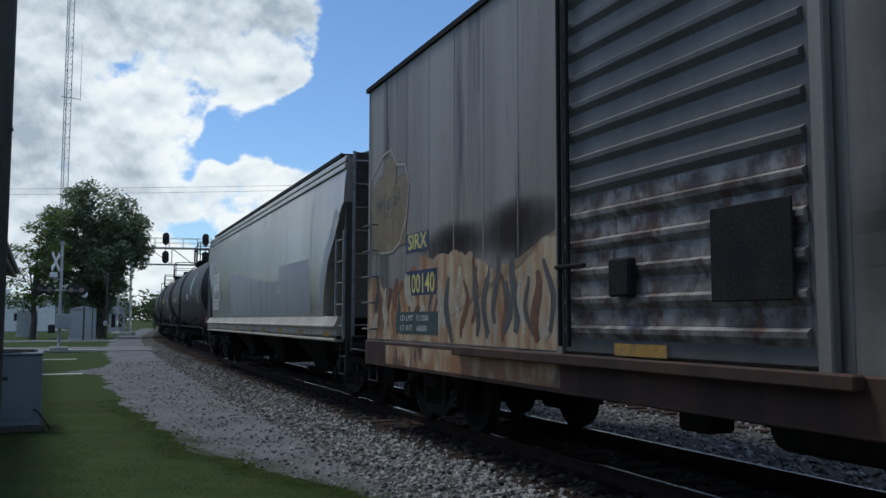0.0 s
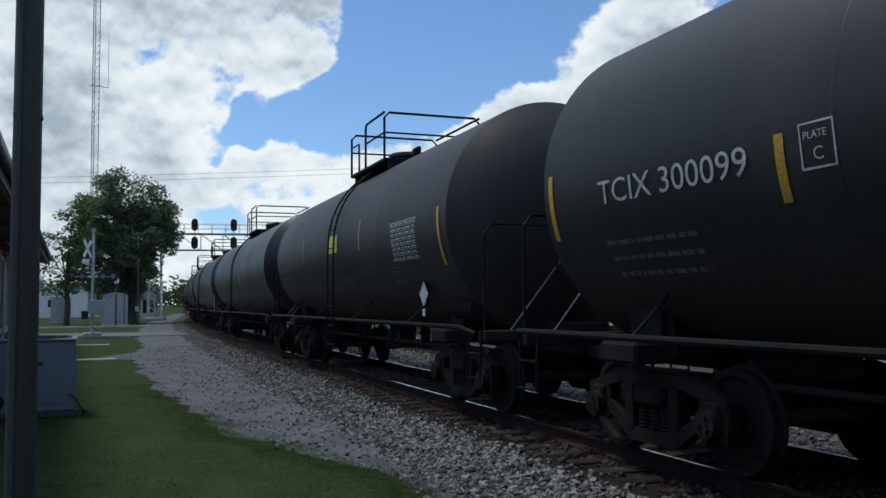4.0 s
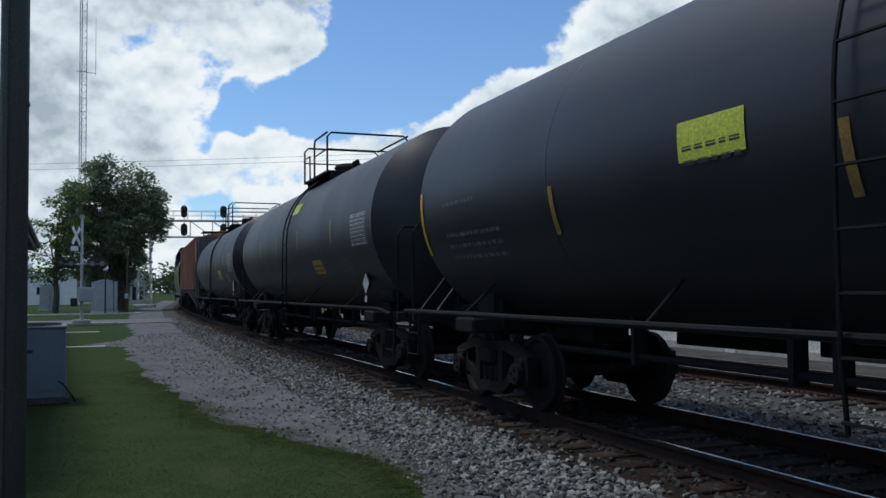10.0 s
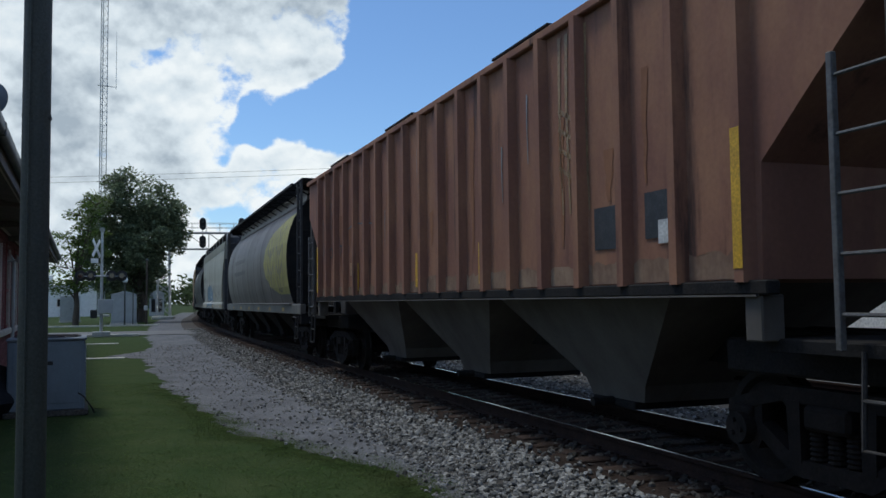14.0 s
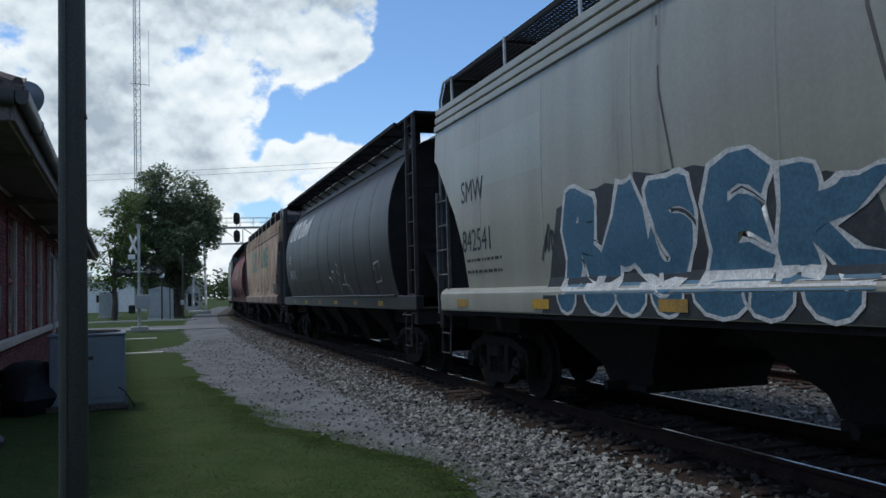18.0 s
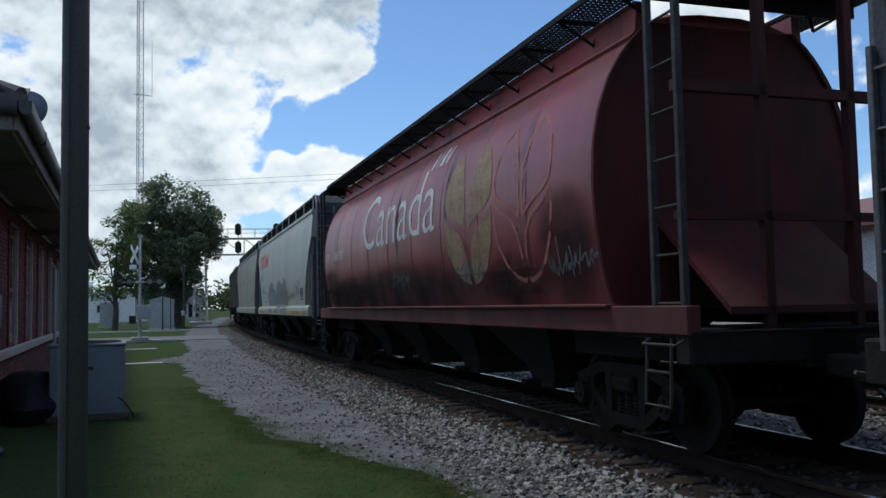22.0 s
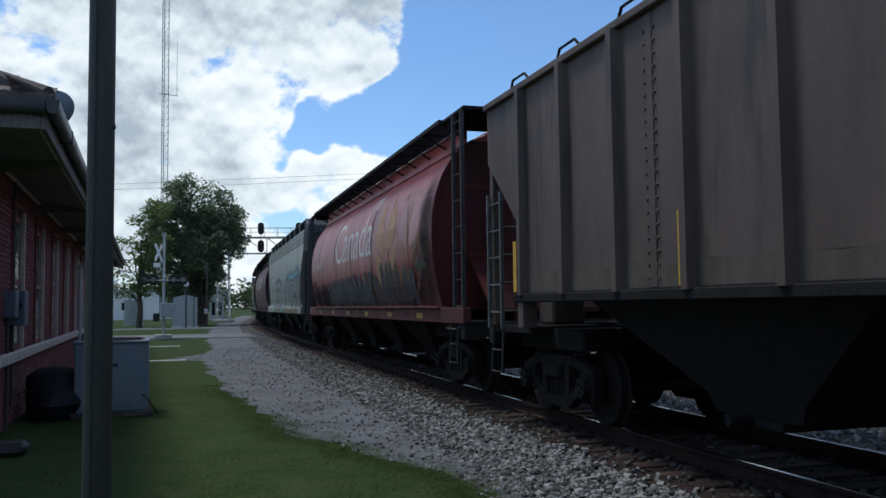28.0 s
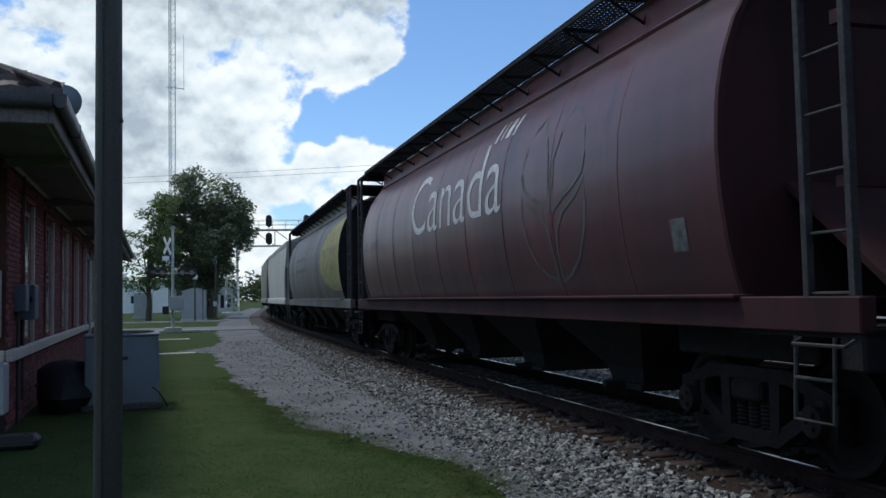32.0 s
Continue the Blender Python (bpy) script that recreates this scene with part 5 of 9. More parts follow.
M_BOXGRAF = coat("cream_spray_over_rust", (0.46, 0.37, 0.235), (0.26, 0.125, 0.055), 0.5, 0.65, 0.22, 3.2, 0.16, stain=((0.30, 0.27, 0.22), 0.5, 5.0, 0.3))
M_BOXWARM = coat("orange_rust_and_cream", (0.27, 0.125, 0.055), (0.42, 0.34, 0.22), 0.42, 0.7, 0.5, 2.6, 0.10, stain=((0.075, 0.045, 0.035), 0.5, 3.0, 0.35))
M_NUMBER = surface("worn_yellow_number_paint", (0.60, 0.53, 0.13), (0.36, 0.31, 0.10), 0.4, 0.6, coarse=9, fine=40, bump=0)
M_BOXDOOR = coat("grey_door_paint", (0.13, 0.128, 0.120), (0.085, 0.082, 0.078), 0.5, 0.55, 0.3, 1.4)
M_DOORGRAF = coat("silver_spray_on_door", (0.30, 0.285, 0.27), (0.055, 0.040, 0.035), 0.5, 0.5, 1.2, 3.6, 0.16, stain=((0.085, 0.042, 0.028), 0.55, 5.0, 0.5))
M_H = coat("rust_brown_hopper_paint", (0.225, 0.108, 0.078), (0.34, 0.175, 0.105), 0.45, 0.75, 0.35, 1.3, 0.16, spec=0.2, stain=((0.095, 0.056, 0.046), 0.42, 2.6, 0.12))
M_HGREY = coat("dirty_grey_slope", (0.125, 0.115, 0.102), (0.075, 0.066, 0.058), 0.5, 0.75, 0.4, 1.4)
M_HDUST = coat("tan_dust_on_brown", (0.33, 0.23, 0.16), (0.20, 0.125, 0.09), 0.5, 0.85, 0.6, 4.0, 0.2, spec=0.1)
M_HRUST = coat("orange_rust_run", (0.30, 0.148, 0.085), (0.22, 0.108, 0.070), 0.5, 0.85, 0.3, 3.0, 0.2, spec=0.1)
M_P = coat("dark_brown_hopper_paint", (0.135, 0.096, 0.077), (0.085, 0.060, 0.049), 0.5, 0.7, 0.3, 1.3, 0.18, stain=((0.055, 0.045, 0.038), 0.48, 2.0, 0.12))
M_PDUST = coat("dusty_brown_paint", (0.135, 0.114, 0.093), (0.095, 0.078, 0.064), 0.5, 0.8, 0.5, 2.5, 0.2, spec=0.15)
M_GOV = coat("brown_grey_hopper_paint", (0.120, 0.108, 0.096), (0.072, 0.062, 0.054), 0.45, 0.5, 0.12, 1.0, stain=((0.045, 0.040, 0.036), 0.42, 1.6, 0.08))
M_CPBLACK = coat("black_hopper_paint", (0.022, 0.022, 0.024), (0.038, 0.037, 0.036), 0.4, 0.42, 0.10, 1.3, spec=0.4, stain=((0.075, 0.070, 0.065), 0.3, 2.0, 0.08))
M_RED = coat("faded_red_hopper_paint", (0.30, 0.050, 0.046), (0.165, 0.042, 0.039), 0.5, 0.36, 0.06, 0.9, 0.3, stain=((0.070, 0.030, 0.028), 0.45, 1.5, 0.10))
M_RED2 = coat("bright_red_hopper_paint", (0.345, 0.058, 0.052), (0.195, 0.046, 0.042), 0.48, 0.36, 0.06, 0.9, 0.3, stain=((0.070, 0.030, 0.028), 0.43, 1.5, 0.10))
M_MAROON = coat("maroon_hopper_paint", (0.135, 0.050, 0.050), (0.070, 0.038, 0.040), 0.48, 0.36, 0.06, 1.0, 0.3, stain=((0.045, 0.030, 0.032), 0.42, 1.5, 0.10))
# car-end red and maroon, darkened for soot and for shade painted into the colour
M_REDEND = coat("sooty_shaded_red_end_paint", (0.105, 0.024, 0.023), (0.052, 0.022, 0.021), 0.5, 0.7, 0.3, 1.2, 0.2, spec=0.15)
M_MAROONEND = coat("sooty_shaded_maroon_paint", (0.062, 0.024, 0.025), (0.034, 0.019, 0.020), 0.5, 0.7, 0.3, 1.2, 0.2, spec=0.15)
M_SMW = coat("dirty_white_hopper_paint", (0.335, 0.328, 0.268), (0.245, 0.228, 0.178), 0.45, 0.36, 0.07, 1.0, 0.3, stain=((0.17, 0.155, 0.125), 0.36, 1.8, 0.06))
M_SMW2 = coat("pale_grey_hopper_paint", (0.265, 0.265, 0.225), (0.185, 0.18, 0.15), 0.45, 0.36, 0.07, 1.0, 0.3, stain=((0.14, 0.13, 0.11), 0.36, 1.8, 0.06))
M_N = coat("off_white_hopper_paint", (0.345, 0.355, 0.30), (0.27, 0.275, 0.225), 0.38, 0.36, 0.07, 1.0, 0.3, stain=((0.25, 0.24, 0.20), 0.34, 1.8, 0.06))
M_O = coat("weathered_grey_hopper_paint", (0.265, 0.25, 0.20), (0.155, 0.140, 0.110), 0.5, 0.36, 0.05, 1.2, 0.2, stain=((0.12, 0.10, 0.076), 0.5, 2.0, 0.05))
M_SOO = coat("rust_streaked_cream_paint", (0.52, 0.385, 0.245), (0.34, 0.175, 0.10), 0.45, 0.65, 0.30, 1.3, 0.14, stain=((0.115, 0.052, 0.032), 0.58, 1.7, 0.25))
M_SOOSILL = coat("rust_brown_sill_paint", (0.24, 0.145, 0.09), (0.12, 0.075, 0.055), 0.5, 0.7, 0.5, 2.2, 0.14, stain=((0.38, 0.31, 0.22), 0.45, 2.6, 0.5))
M_SOORUN = coat("rust_run", (0.13, 0.070, 0.042), (0.20, 0.125, 0.075), 0.5, 0.75, 0.3, 3.0, 0.2)
M_TAILGREY = coat("light_hopper_paint", (0.42, 0.40, 0.35), (0.33, 0.31, 0.27), 0.4, 0.5, 0.10, 1.2)


# trucks, shared by all cars
def truck_meshes():
    made = {}
    sf = Shape()
    for sgn in (-1, 1):
        k = lambda *p: [(sgn * x, z) for x, z in (p if sgn > 0 else p[::-1])]
        sf.prism(k((0.0, 0.70), (0.50, 0.70), (1.08, 0.56), (1.08, 0.66), (0.54, 0.82), (0.0, 0.82)), -0.07, 0.07)
        sf.prism(k((0.0, 0.16), (0.36, 0.16), (0.74, 0.40), (0.74, 0.54), (0.34, 0.29), (0.0, 0.29)), -0.065, 0.065)
        sf.prism(k((0.28, 0.27), (0.40, 0.29), (0.42, 0.72), (0.28, 0.72)), -0.075, 0.075)
        sf.prism(k((0.70, 0.38), (0.76, 0.30), (0.80, 0.30), (0.80, 0.62), (0.70, 0.66)), -0.06, 0.06)
        sf.prism(k((0.98, 0.30), (1.06, 0.30), (1.10, 0.60), (0.98, 0.62)), -0.06, 0.06)
        sf.box(min(sgn * 0.79, sgn * 0.99), max(sgn * 0.79, sgn * 0.99), -0.1, 0.1, 0.54, 0.64, 0.02)
    made["side_frame"] = sf.mesh("side_frame", 40)
    made["side_frame"].materials.append(M_TRUCK)
    sp = Shape()
    for x in (-0.17, 0.0, 0.17):
        prof = []
        for k in range(15):
            prof.append((0.072 if k % 2 else 0.054, 0.29 + 0.25 * k / 14))
        sp.loft([[(x + r * math.cos(a), r * math.sin(a), z) for a in [2 * math.pi * i / 10 for i in range(10)]] for r, z in prof])
    made["spring_nest"] = sp.mesh("spring_nest", 0)
    made["spring_nest"].materials.append(M_TRUCK)
    bo = Shape().box(-0.22, 0.22, -1.12, 1.12, 0.52, 0.70, 0.03).box(-0.17, 0.17, -0.6, 0.6, 0.40, 0.78, 0.05).cyl((0, 0, 0.7), (0, 0, 0.88), 0.2, n=16)
    for x in (-0.36, 0.36):
        bo.box(x - 0.04, x + 0.04, -0.8, 0.8, 0.34, 0.44)
    made["bolster"] = bo.mesh("bolster")
    made["bolster"].materials.append(M_TRUCK)
    ws = Shape().cyl((0, -1.1, 0), (0, 1.1, 0), 0.075, n=14)
    for sg in (-1, 1):
        prof = [(0.08, -0.09), (0.19, -0.09), (0.22, -0.03), (0.36, -0.02), (0.395, -0.055), (0.485, -0.055), (0.485, -0.03), (0.4575, -0.018),
                (0.455, 0.075), (0.395, 0.075), (0.36, 0.035), (0.22, 0.03), (0.19, 0.085), (0.08, 0.085)]
        prof = [(r, sg * (0.76 + y)) for r, y in prof]
        ws.revolve(prof, n=30)
        ws.cyl((0, sg * 0.99, 0), (0, sg * 1.16, 0), 0.125, n=14)
        for k in range(3):
            a = 2 * math.pi * k / 3
            ws.cyl((0.06 * math.cos(a), sg * 1.16, 0.06 * math.sin(a)), (0.06 * math.cos(a), sg * 1.185, 0.06 * math.sin(a)), 0.022, n=6)
    made["wheelset"] = ws.mesh("wheelset", 40)
    made["wheelset"].materials.append(M_WHEEL)
    tr = Shape()
    for sg in (-1, 1):
        tr.loft([[(0.4578 * math.cos(a), sg * y, 0.4578 * math.sin(a)) for a in [2 * math.pi * i / 30 for i in range(30)]] for y in (0.745, 0.832)], caps=False)
    made["wheel_tread"] = tr.mesh("wheel_tread")
    made["wheel_tread"].materials.append(M_TREAD)
    return made


TRUCK = truck_meshes()
WHEELS = []
CARS = []


def add_truck(car, x):
    b = part("truck", TRUCK["bolster"], None, car, "rusty four-wheel truck", at=pose(x, 0, 0))
    for y in (-1.0, 1.0):
        part("side_frame", TRUCK["side_frame"], None, b, at=pose(0, y, 0))
        part("spring_nest", TRUCK["spring_nest"], None, b, at=pose(0, y, 0))
    for dx in (-0.89, 0.89):
        w = part("wheelset", TRUCK["wheelset"], None, b)
        w.matrix_parent_inverse = pose(dx, 0, 0.4575)
        WHEELS.append(w)


class Car:
    """One railway car; x runs back along the train, y to the side that faces the lawn, z up from the rail head."""

    def __init__(self, name, label, s_front, s_rear, half, category):
        self.c, self.h = (s_front + s_rear) / 2, (s_rear - s_front) / 2
        self.half = half
        self.t = thing(name, pose(0, 0, 0), label, category, group="cars of the train")
        self.trucks = ()

    def set_trucks(self, inset):
        self.trucks = (-self.h + inset, self.h - inset)
        for x in self.trucks:
            add_truck(self.t, x)
        CARS.append(self)

    proud = 1.0

    def on(self, x, z, lift=0.008):
        return (x, self.half(z) + lift * self.proud, z)

    def decal(self, name, vs, fs, material, label="", lift=0.008):
        """A flat marking of (x, z) points laid on the near side."""
        me = raw_mesh(name, [self.on(x, z, lift) for x, z in vs], fs)
        return part(name, me, material, self.t, label)

    def stuff(self, ob):
        tagged(ob, kind="stuff")
        return ob

    def patch(self, name, x0, x1, z0, z1, material, label="", lift=0.008, slant=0.0):
        nz, nx = max(1, int((z1 - z0) / 0.10)), max(1, int(abs(x1 - x0) / 1.0))
        vs = [(x0 + (x1 - x0) * i / nx + slant * (z0 + (z1 - z0) * j / nz - z0), z0 + (z1 - z0) * j / nz) for j in range(nz + 1) for i in range(nx + 1)]
        fs = [(j * (nx + 1) + i, j * (nx + 1) + i + 1, (j + 1) * (nx + 1) + i + 1, (j + 1) * (nx + 1) + i) for j in range(nz) for i in range(nx)]
        return self.decal(name, vs, fs, material, label, lift)

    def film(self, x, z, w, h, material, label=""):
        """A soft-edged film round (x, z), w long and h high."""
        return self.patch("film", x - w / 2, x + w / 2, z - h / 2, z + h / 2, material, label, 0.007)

    def polygon(self, name, pts, material, label="", lift=0.008, rows=0.10):
        """A filled outline, cut into level bands so that it follows the curved side."""
        bm = bmesh.new()
        face = bm.faces.new([bm.verts.new((x, 0, z)) for x, z in pts])
        bmesh.ops.triangulate(bm, faces=[face])
        self.banded(bm, rows)
        return self.from_bm(name, bm, material, label, lift)

    def banded(self, bm, rows):
        zs = [v.co.z for v in bm.verts]
        z = min(zs) + rows
        while z < max(zs):
            bmesh.ops.bisect_plane(bm, geom=bm.verts[:] + bm.edges[:] + bm.faces[:], plane_co=(0, 0, z), plane_no=(0, 0, 1))
            z += rows

    def from_bm(self, name, bm, material, label, lift):
        for v in bm.verts:
            v.co = Vector(self.on(v.co.x, v.co.z, lift))
        me = bpy.data.meshes.new(name)
        bm.to_mesh(me)
        bm.free()
        return part(name, me, material, self.t, label)

    def text(self, words, x, z, size, material, wide=1.0, label="", rise=0.0, lift=0.012, lean=0.0, fit=0.0, thin=0.0):
        """Lettering that starts at x (its rear end) and reads towards the front; fit sets its whole length."""
        cu = bpy.data.curves.new("lettering", "FONT")
        cu.body, cu.size, cu.resolution_u, cu.offset = words, size, 3 if size < 0.6 else 9, -thin
        ob = bpy.data.objects.new("lettering", cu)
        me = bpy.data.meshes.new_from_object(ob)
        bm = bmesh.new()
        bm.from_mesh(me)
        stretch = fit / max(v.co.x for v in bm.verts) if fit else wide * (1.22 if size < 1 else 1.0)
        for v in bm.verts:
            a, b = v.co.x * stretch + lean * v.co.y, v.co.y
            v.co = Vector((x - a, 0, z + b + rise * a))
        if size > 0.3:
            self.banded(bm, 0.12)
        bpy.data.objects.remove(ob)
        bpy.data.curves.remove(cu)
        return self.from_bm("lettering", bm, material, label, lift)

    def lines(self, x, z, w, rows, material, gap=0.1, high=0.05, seed=1):
        """Rows of small writing too fine to read, as plain bars."""
        rnd = random.Random(seed)
        vs, fs = [], []
        for j in range(rows):
            a = 0.0
            while a < w:
                b = min(w, a + rnd.uniform(0.05, 0.16) * max(1, w / 1.5))
                n = len(vs)
                z0 = z - j * gap
                vs += [(x - a, z0), (x - b, z0), (x - b, z0 + high * 0.65), (x - a, z0 + high * 0.65)]
                fs.append((n, n + 1, n + 2, n + 3))
                a = b + 0.035
        return self.stuff(self.decal("stencil_block", vs, fs, material, "block of small stencilled writing"))

    def table(self, x, z, w, h, rows, material, slant=0.0, border=True):
        """A stencilled panel: frame, rules and bars."""
        vs, fs = [], []

        def bar(a0, a1, b0, b1):
            n = len(vs)
            for a, b in ((a0, b0), (a1, b0), (a1, b1), (a0, b1)):
                vs.append((x - a, z + b + slant * a))
            fs.append((n, n + 1, n + 2, n + 3))
        t = 0.012
        if border:
            bar(0, w, 0, t), bar(0, w, h - t, h), bar(0, t, 0, h), bar(w - t, w, 0, h)
        rnd = random.Random(int(abs(x) * 100))
        for j in range(1, rows):
            b = h * j / rows
            bar(0, w, b, b + t * 0.6)
        for j in range(rows):
            b = h * (j + 0.3) / rows
            a = w * 0.04
            while a < w * 0.95:
                e = min(w * 0.96, a + rnd.uniform(0.06, 0.22) * w)
                bar(a, e, b, b + h / rows * 0.30)
                a = e + w * 0.05
        return self.stuff(self.decal("stencil_panel", vs, fs, material, "stencilled data panel"))

    def stroke(self, name, pts, width, material, label="", lift=0.012):
        """A painted line through (x, z) points."""
        vs, fs = [], []
        for i, (x, z) in enumerate(pts):
            a, b = pts[max(0, i - 1)], pts[min(len(pts) - 1, i + 1)]
            d = Vector((b[0] - a[0], b[1] - a[1])).normalized() if a != b else Vector((1, 0))
            w = width(i / max(1, len(pts) - 1)) if callable(width) else width
            vs += [(x - d.y * w / 2, z + d.x * w / 2), (x + d.y * w / 2, z - d.x * w / 2)]
        fs = [(2 * i, 2 * i + 1, 2 * i + 3, 2 * i + 2) for i in range(len(pts) - 1)]
        return self.decal(name, vs, fs, material, label, lift)

    def scrawl(self, x, z, w, h, material, seed, loops=6, width=0.035, label="scrawled spray-paint tag", lift=0.012):
        """A quick sprayed tag: a row of angular and looping strokes, one painted mark."""
        rnd = random.Random(seed)
        forms = [[(0, 0.2), (0.3, 1), (0.4, 0.1), (0.8, 0.9), (0.95, 0)], [(0.2, 0), (0, 0.6), (0.5, 1), (0.9, 0.6), (0.5, 0.3), (0.1, 0.5)],
                 [(0, 1), (0.15, 0.1), (0.6, 0), (0.95, 0.55)], [(0, 0.1), (0.5, 0.5), (1, 1)], [(0, 0.5), (0.25, 0.95), (0.5, 0.3), (0.75, 0.8), (1, 0.2)],
                 [(0, 0), (0.45, 1), (0.4, 0.4), (1, 0.6)], [(0.1, 0.9), (0.5, 0.1), (0.8, 0.9), (0.6, 0.5), (1, 0.4)]]
        cell = w / loops
        vs, fs = [], []
        for i in range(loops):
            tall, drop, lean = rnd.uniform(0.65, 1.0), rnd.uniform(0, 0.15), rnd.uniform(-0.05, 0.2)
            raw = [(a + rnd.uniform(-0.2, 0.2), b + rnd.uniform(-0.2, 0.2)) for a, b in rnd.choice(forms)]
            pts = []
            for (a0, b0), (a1, b1) in zip(raw, raw[1:]):
                pts += [(a0 + (a1 - a0) * q / 3, b0 + (b1 - b0) * q / 3) for q in range(3)]
            pts.append(raw[-1])
            pts = [pts[0]] + [((a[0] + 2 * m[0] + b[0]) / 4, (a[1] + 2 * m[1] + b[1]) / 4) for a, m, b in zip(pts, pts[1:], pts[2:])] + [pts[-1]]
            pts = [(x - cell * (i + 1.35 * a + lean * b), z + h * (drop + tall * 0.85 * b)) for a, b in pts]
            n = len(vs)
            for k, (px, pz) in enumerate(pts):
                a, b = pts[max(0, k - 1)], pts[min(len(pts) - 1, k + 1)]
                d = Vector((b[0] - a[0], b[1] - a[1]))
                d = d.normalized() if d.length > 1e-6 else Vector((1, 0))
                vs += [(px - d.y * width / 2, pz + d.x * width / 2), (px + d.y * width / 2, pz - d.x * width / 2)]
            fs += [(n + 2 * k, n + 2 * k + 1, n + 2 * k + 3, n + 2 * k + 2) for k in range(len(pts) - 1)]
        return self.stuff(self.decal("sprayed_tag", vs, fs, material, label, lift))

    def sprayed_letters(self, words, x, z, w, h, layers, label, rise=None, lean=0.0, squeeze=1.0):
        """Fat sprayed letters, each one cut out in several widths laid over one another; rise bends their tops and feet."""
        rise = rise or (lambda k: (0.0, 1.0))
        step = w / len(words)
        for i, ch in enumerate(words):
            for j, (grow, material) in enumerate(layers):
                cu = bpy.data.curves.new("letter", "FONT")
                cu.body, cu.size, cu.resolution_u, cu.offset = ch, 1.0, 4, grow
                ob = bpy.data.objects.new("letter", cu)
                me = bpy.data.meshes.new_from_object(ob)
                bm = bmesh.new()
                bm.from_mesh(me)
                bpy.data.objects.remove(ob)
                bpy.data.curves.remove(cu)
                wide = 0.68 if ch not in "MW" else 0.88
                bmesh.ops.subdivide_edges(bm, edges=[e for e in bm.edges if e.calc_length() > 0.12], cuts=2)
                for v in bm.verts:
                    a, b = (v.co.x - 0.04) / wide * step * squeeze, v.co.y / 0.70
                    a += lean * b * step + 0.07 * step * math.sin(b * 7 + i * 2)
                    low, high = rise((i * step + a) / w)
                    v.co = Vector((x - i * step - a, 0, z + low + h * high * b + 0.05 * math.sin((i * step + a) * 9)))
                self.banded(bm, 0.11)
                self.from_bm(("letter_shadow", "letter_rim", "sprayed_letter")[j + 3 - len(layers)], bm, material, label if i == 0 and j == len(layers) - 1 else "", 0.010 + 0.004 * j + 0.0007 * i)

    def block_letters(self, x, z, w, tops, fills, edge, label, seed, rim=0.022):
        """Jagged overlapping letter shapes, filled dark, each with a thin pale outline."""
        rnd = random.Random(seed)
        step = w / len(tops)
        for i, top in enumerate(tops):
            x0, wide, lean = x - step * i + 0.14, step * rnd.uniform(1.2, 1.8), rnd.uniform(-0.30, 0.22)
            j = lambda a: rnd.uniform(-a, a)
            raw = [(0.0, 0.05), (0.10 + j(0.06), 0.45 + j(0.1)), (-0.05 + j(0.08), 0.82 + j(0.1)), (0.22 + j(0.08), 1.0 + j(0.06)), (0.45 + j(0.08), 0.52 + j(0.12)), (0.66 + j(0.08), 0.95 + j(0.1)),
                   (0.98 + j(0.1), 0.78 + j(0.15)), (0.84 + j(0.08), 0.40 + j(0.1)), (1.02 + j(0.05), 0.0), (0.66 + j(0.05), 0.0), (0.50 + j(0.05), 0.22 + j(0.1)), (0.34 + j(0.05), 0.0)]
            soft = []
            for p, q in zip(raw, raw[1:] + raw[:1]):
                soft += [(0.9 * p[0] + 0.1 * q[0], 0.9 * p[1] + 0.1 * q[1]), (0.1 * p[0] + 0.9 * q[0], 0.1 * p[1] + 0.9 * q[1])]
            pts = [(x0 - wide * (a + lean * b), z + top * b) for a, b in soft]
            lift = 0.010 + 0.0045 * i
            self.polygon("sprayed_letter", pts, fills[i % len(fills)], label if i == 0 else "", lift)
            arc = pts[2:18]
            arc = [(p[0] + (q[0] - p[0]) * k / 3, p[1] + (q[1] - p[1]) * k / 3) for p, q in zip(arc, arc[1:]) for k in range(3)] + [arc[-1]]
            self.stroke("letter_rim", arc, lambda a: rim * (0.5 + 0.5 * math.sin(a * 9 + i)), edge, lift=lift + 0.0035)
            self.stroke("letter_line", [(x0 - wide * (0.42 + lean * 0.1 * k + 0.10 * math.sin(k * 1.3 + i)), z + top * (0.15 + 0.1 * k)) for k in range(6)], rim * 0.6, edge, lift=lift + 0.0035)

    def arches(self, x, z, w, tops, fill, edge, label, width=0.06, foot=0.0):
        """A sprayed row of tall loops: filled lobes with thick dark outlines."""
        step = w / len(tops)
        rnd = random.Random(len(tops) * 7 + int(w * 10))
        for i, top in enumerate(tops):
            x0, x1 = x - step * i + rnd.uniform(0.0, 0.16), x - step * (i + 1) - rnd.uniform(0.0, 0.12)
            mid, r, tilt, round_ = (x0 + x1) / 2, (x0 - x1) / 2, rnd.uniform(-0.22, 0.22), rnd.uniform(0.16, 0.34)
            arc = [(mid + r * math.cos(a) * (1 - 0.22 * math.sin(a)) - tilt * math.sin(a) * 0.5, z + top - round_ + round_ * math.sin(a) ** 0.8) for a in [math.pi * q / 10 for q in range(11)]]
            lobe = [(x0 - rnd.uniform(0.0, 0.14), z - foot * rnd.uniform(0.3, 1))] + arc + [(x1 + rnd.uniform(0.0, 0.16), z - foot * rnd.uniform(0.3, 1))]
            if fill:
                self.polygon("sprayed_lobe", lobe, fill, label if i == 0 else "", 0.009 + 0.0006 * i)
            self.stroke("lobe_outline", lobe, width, edge, "" if fill else label, lift=0.014 + 0.0006 * i)
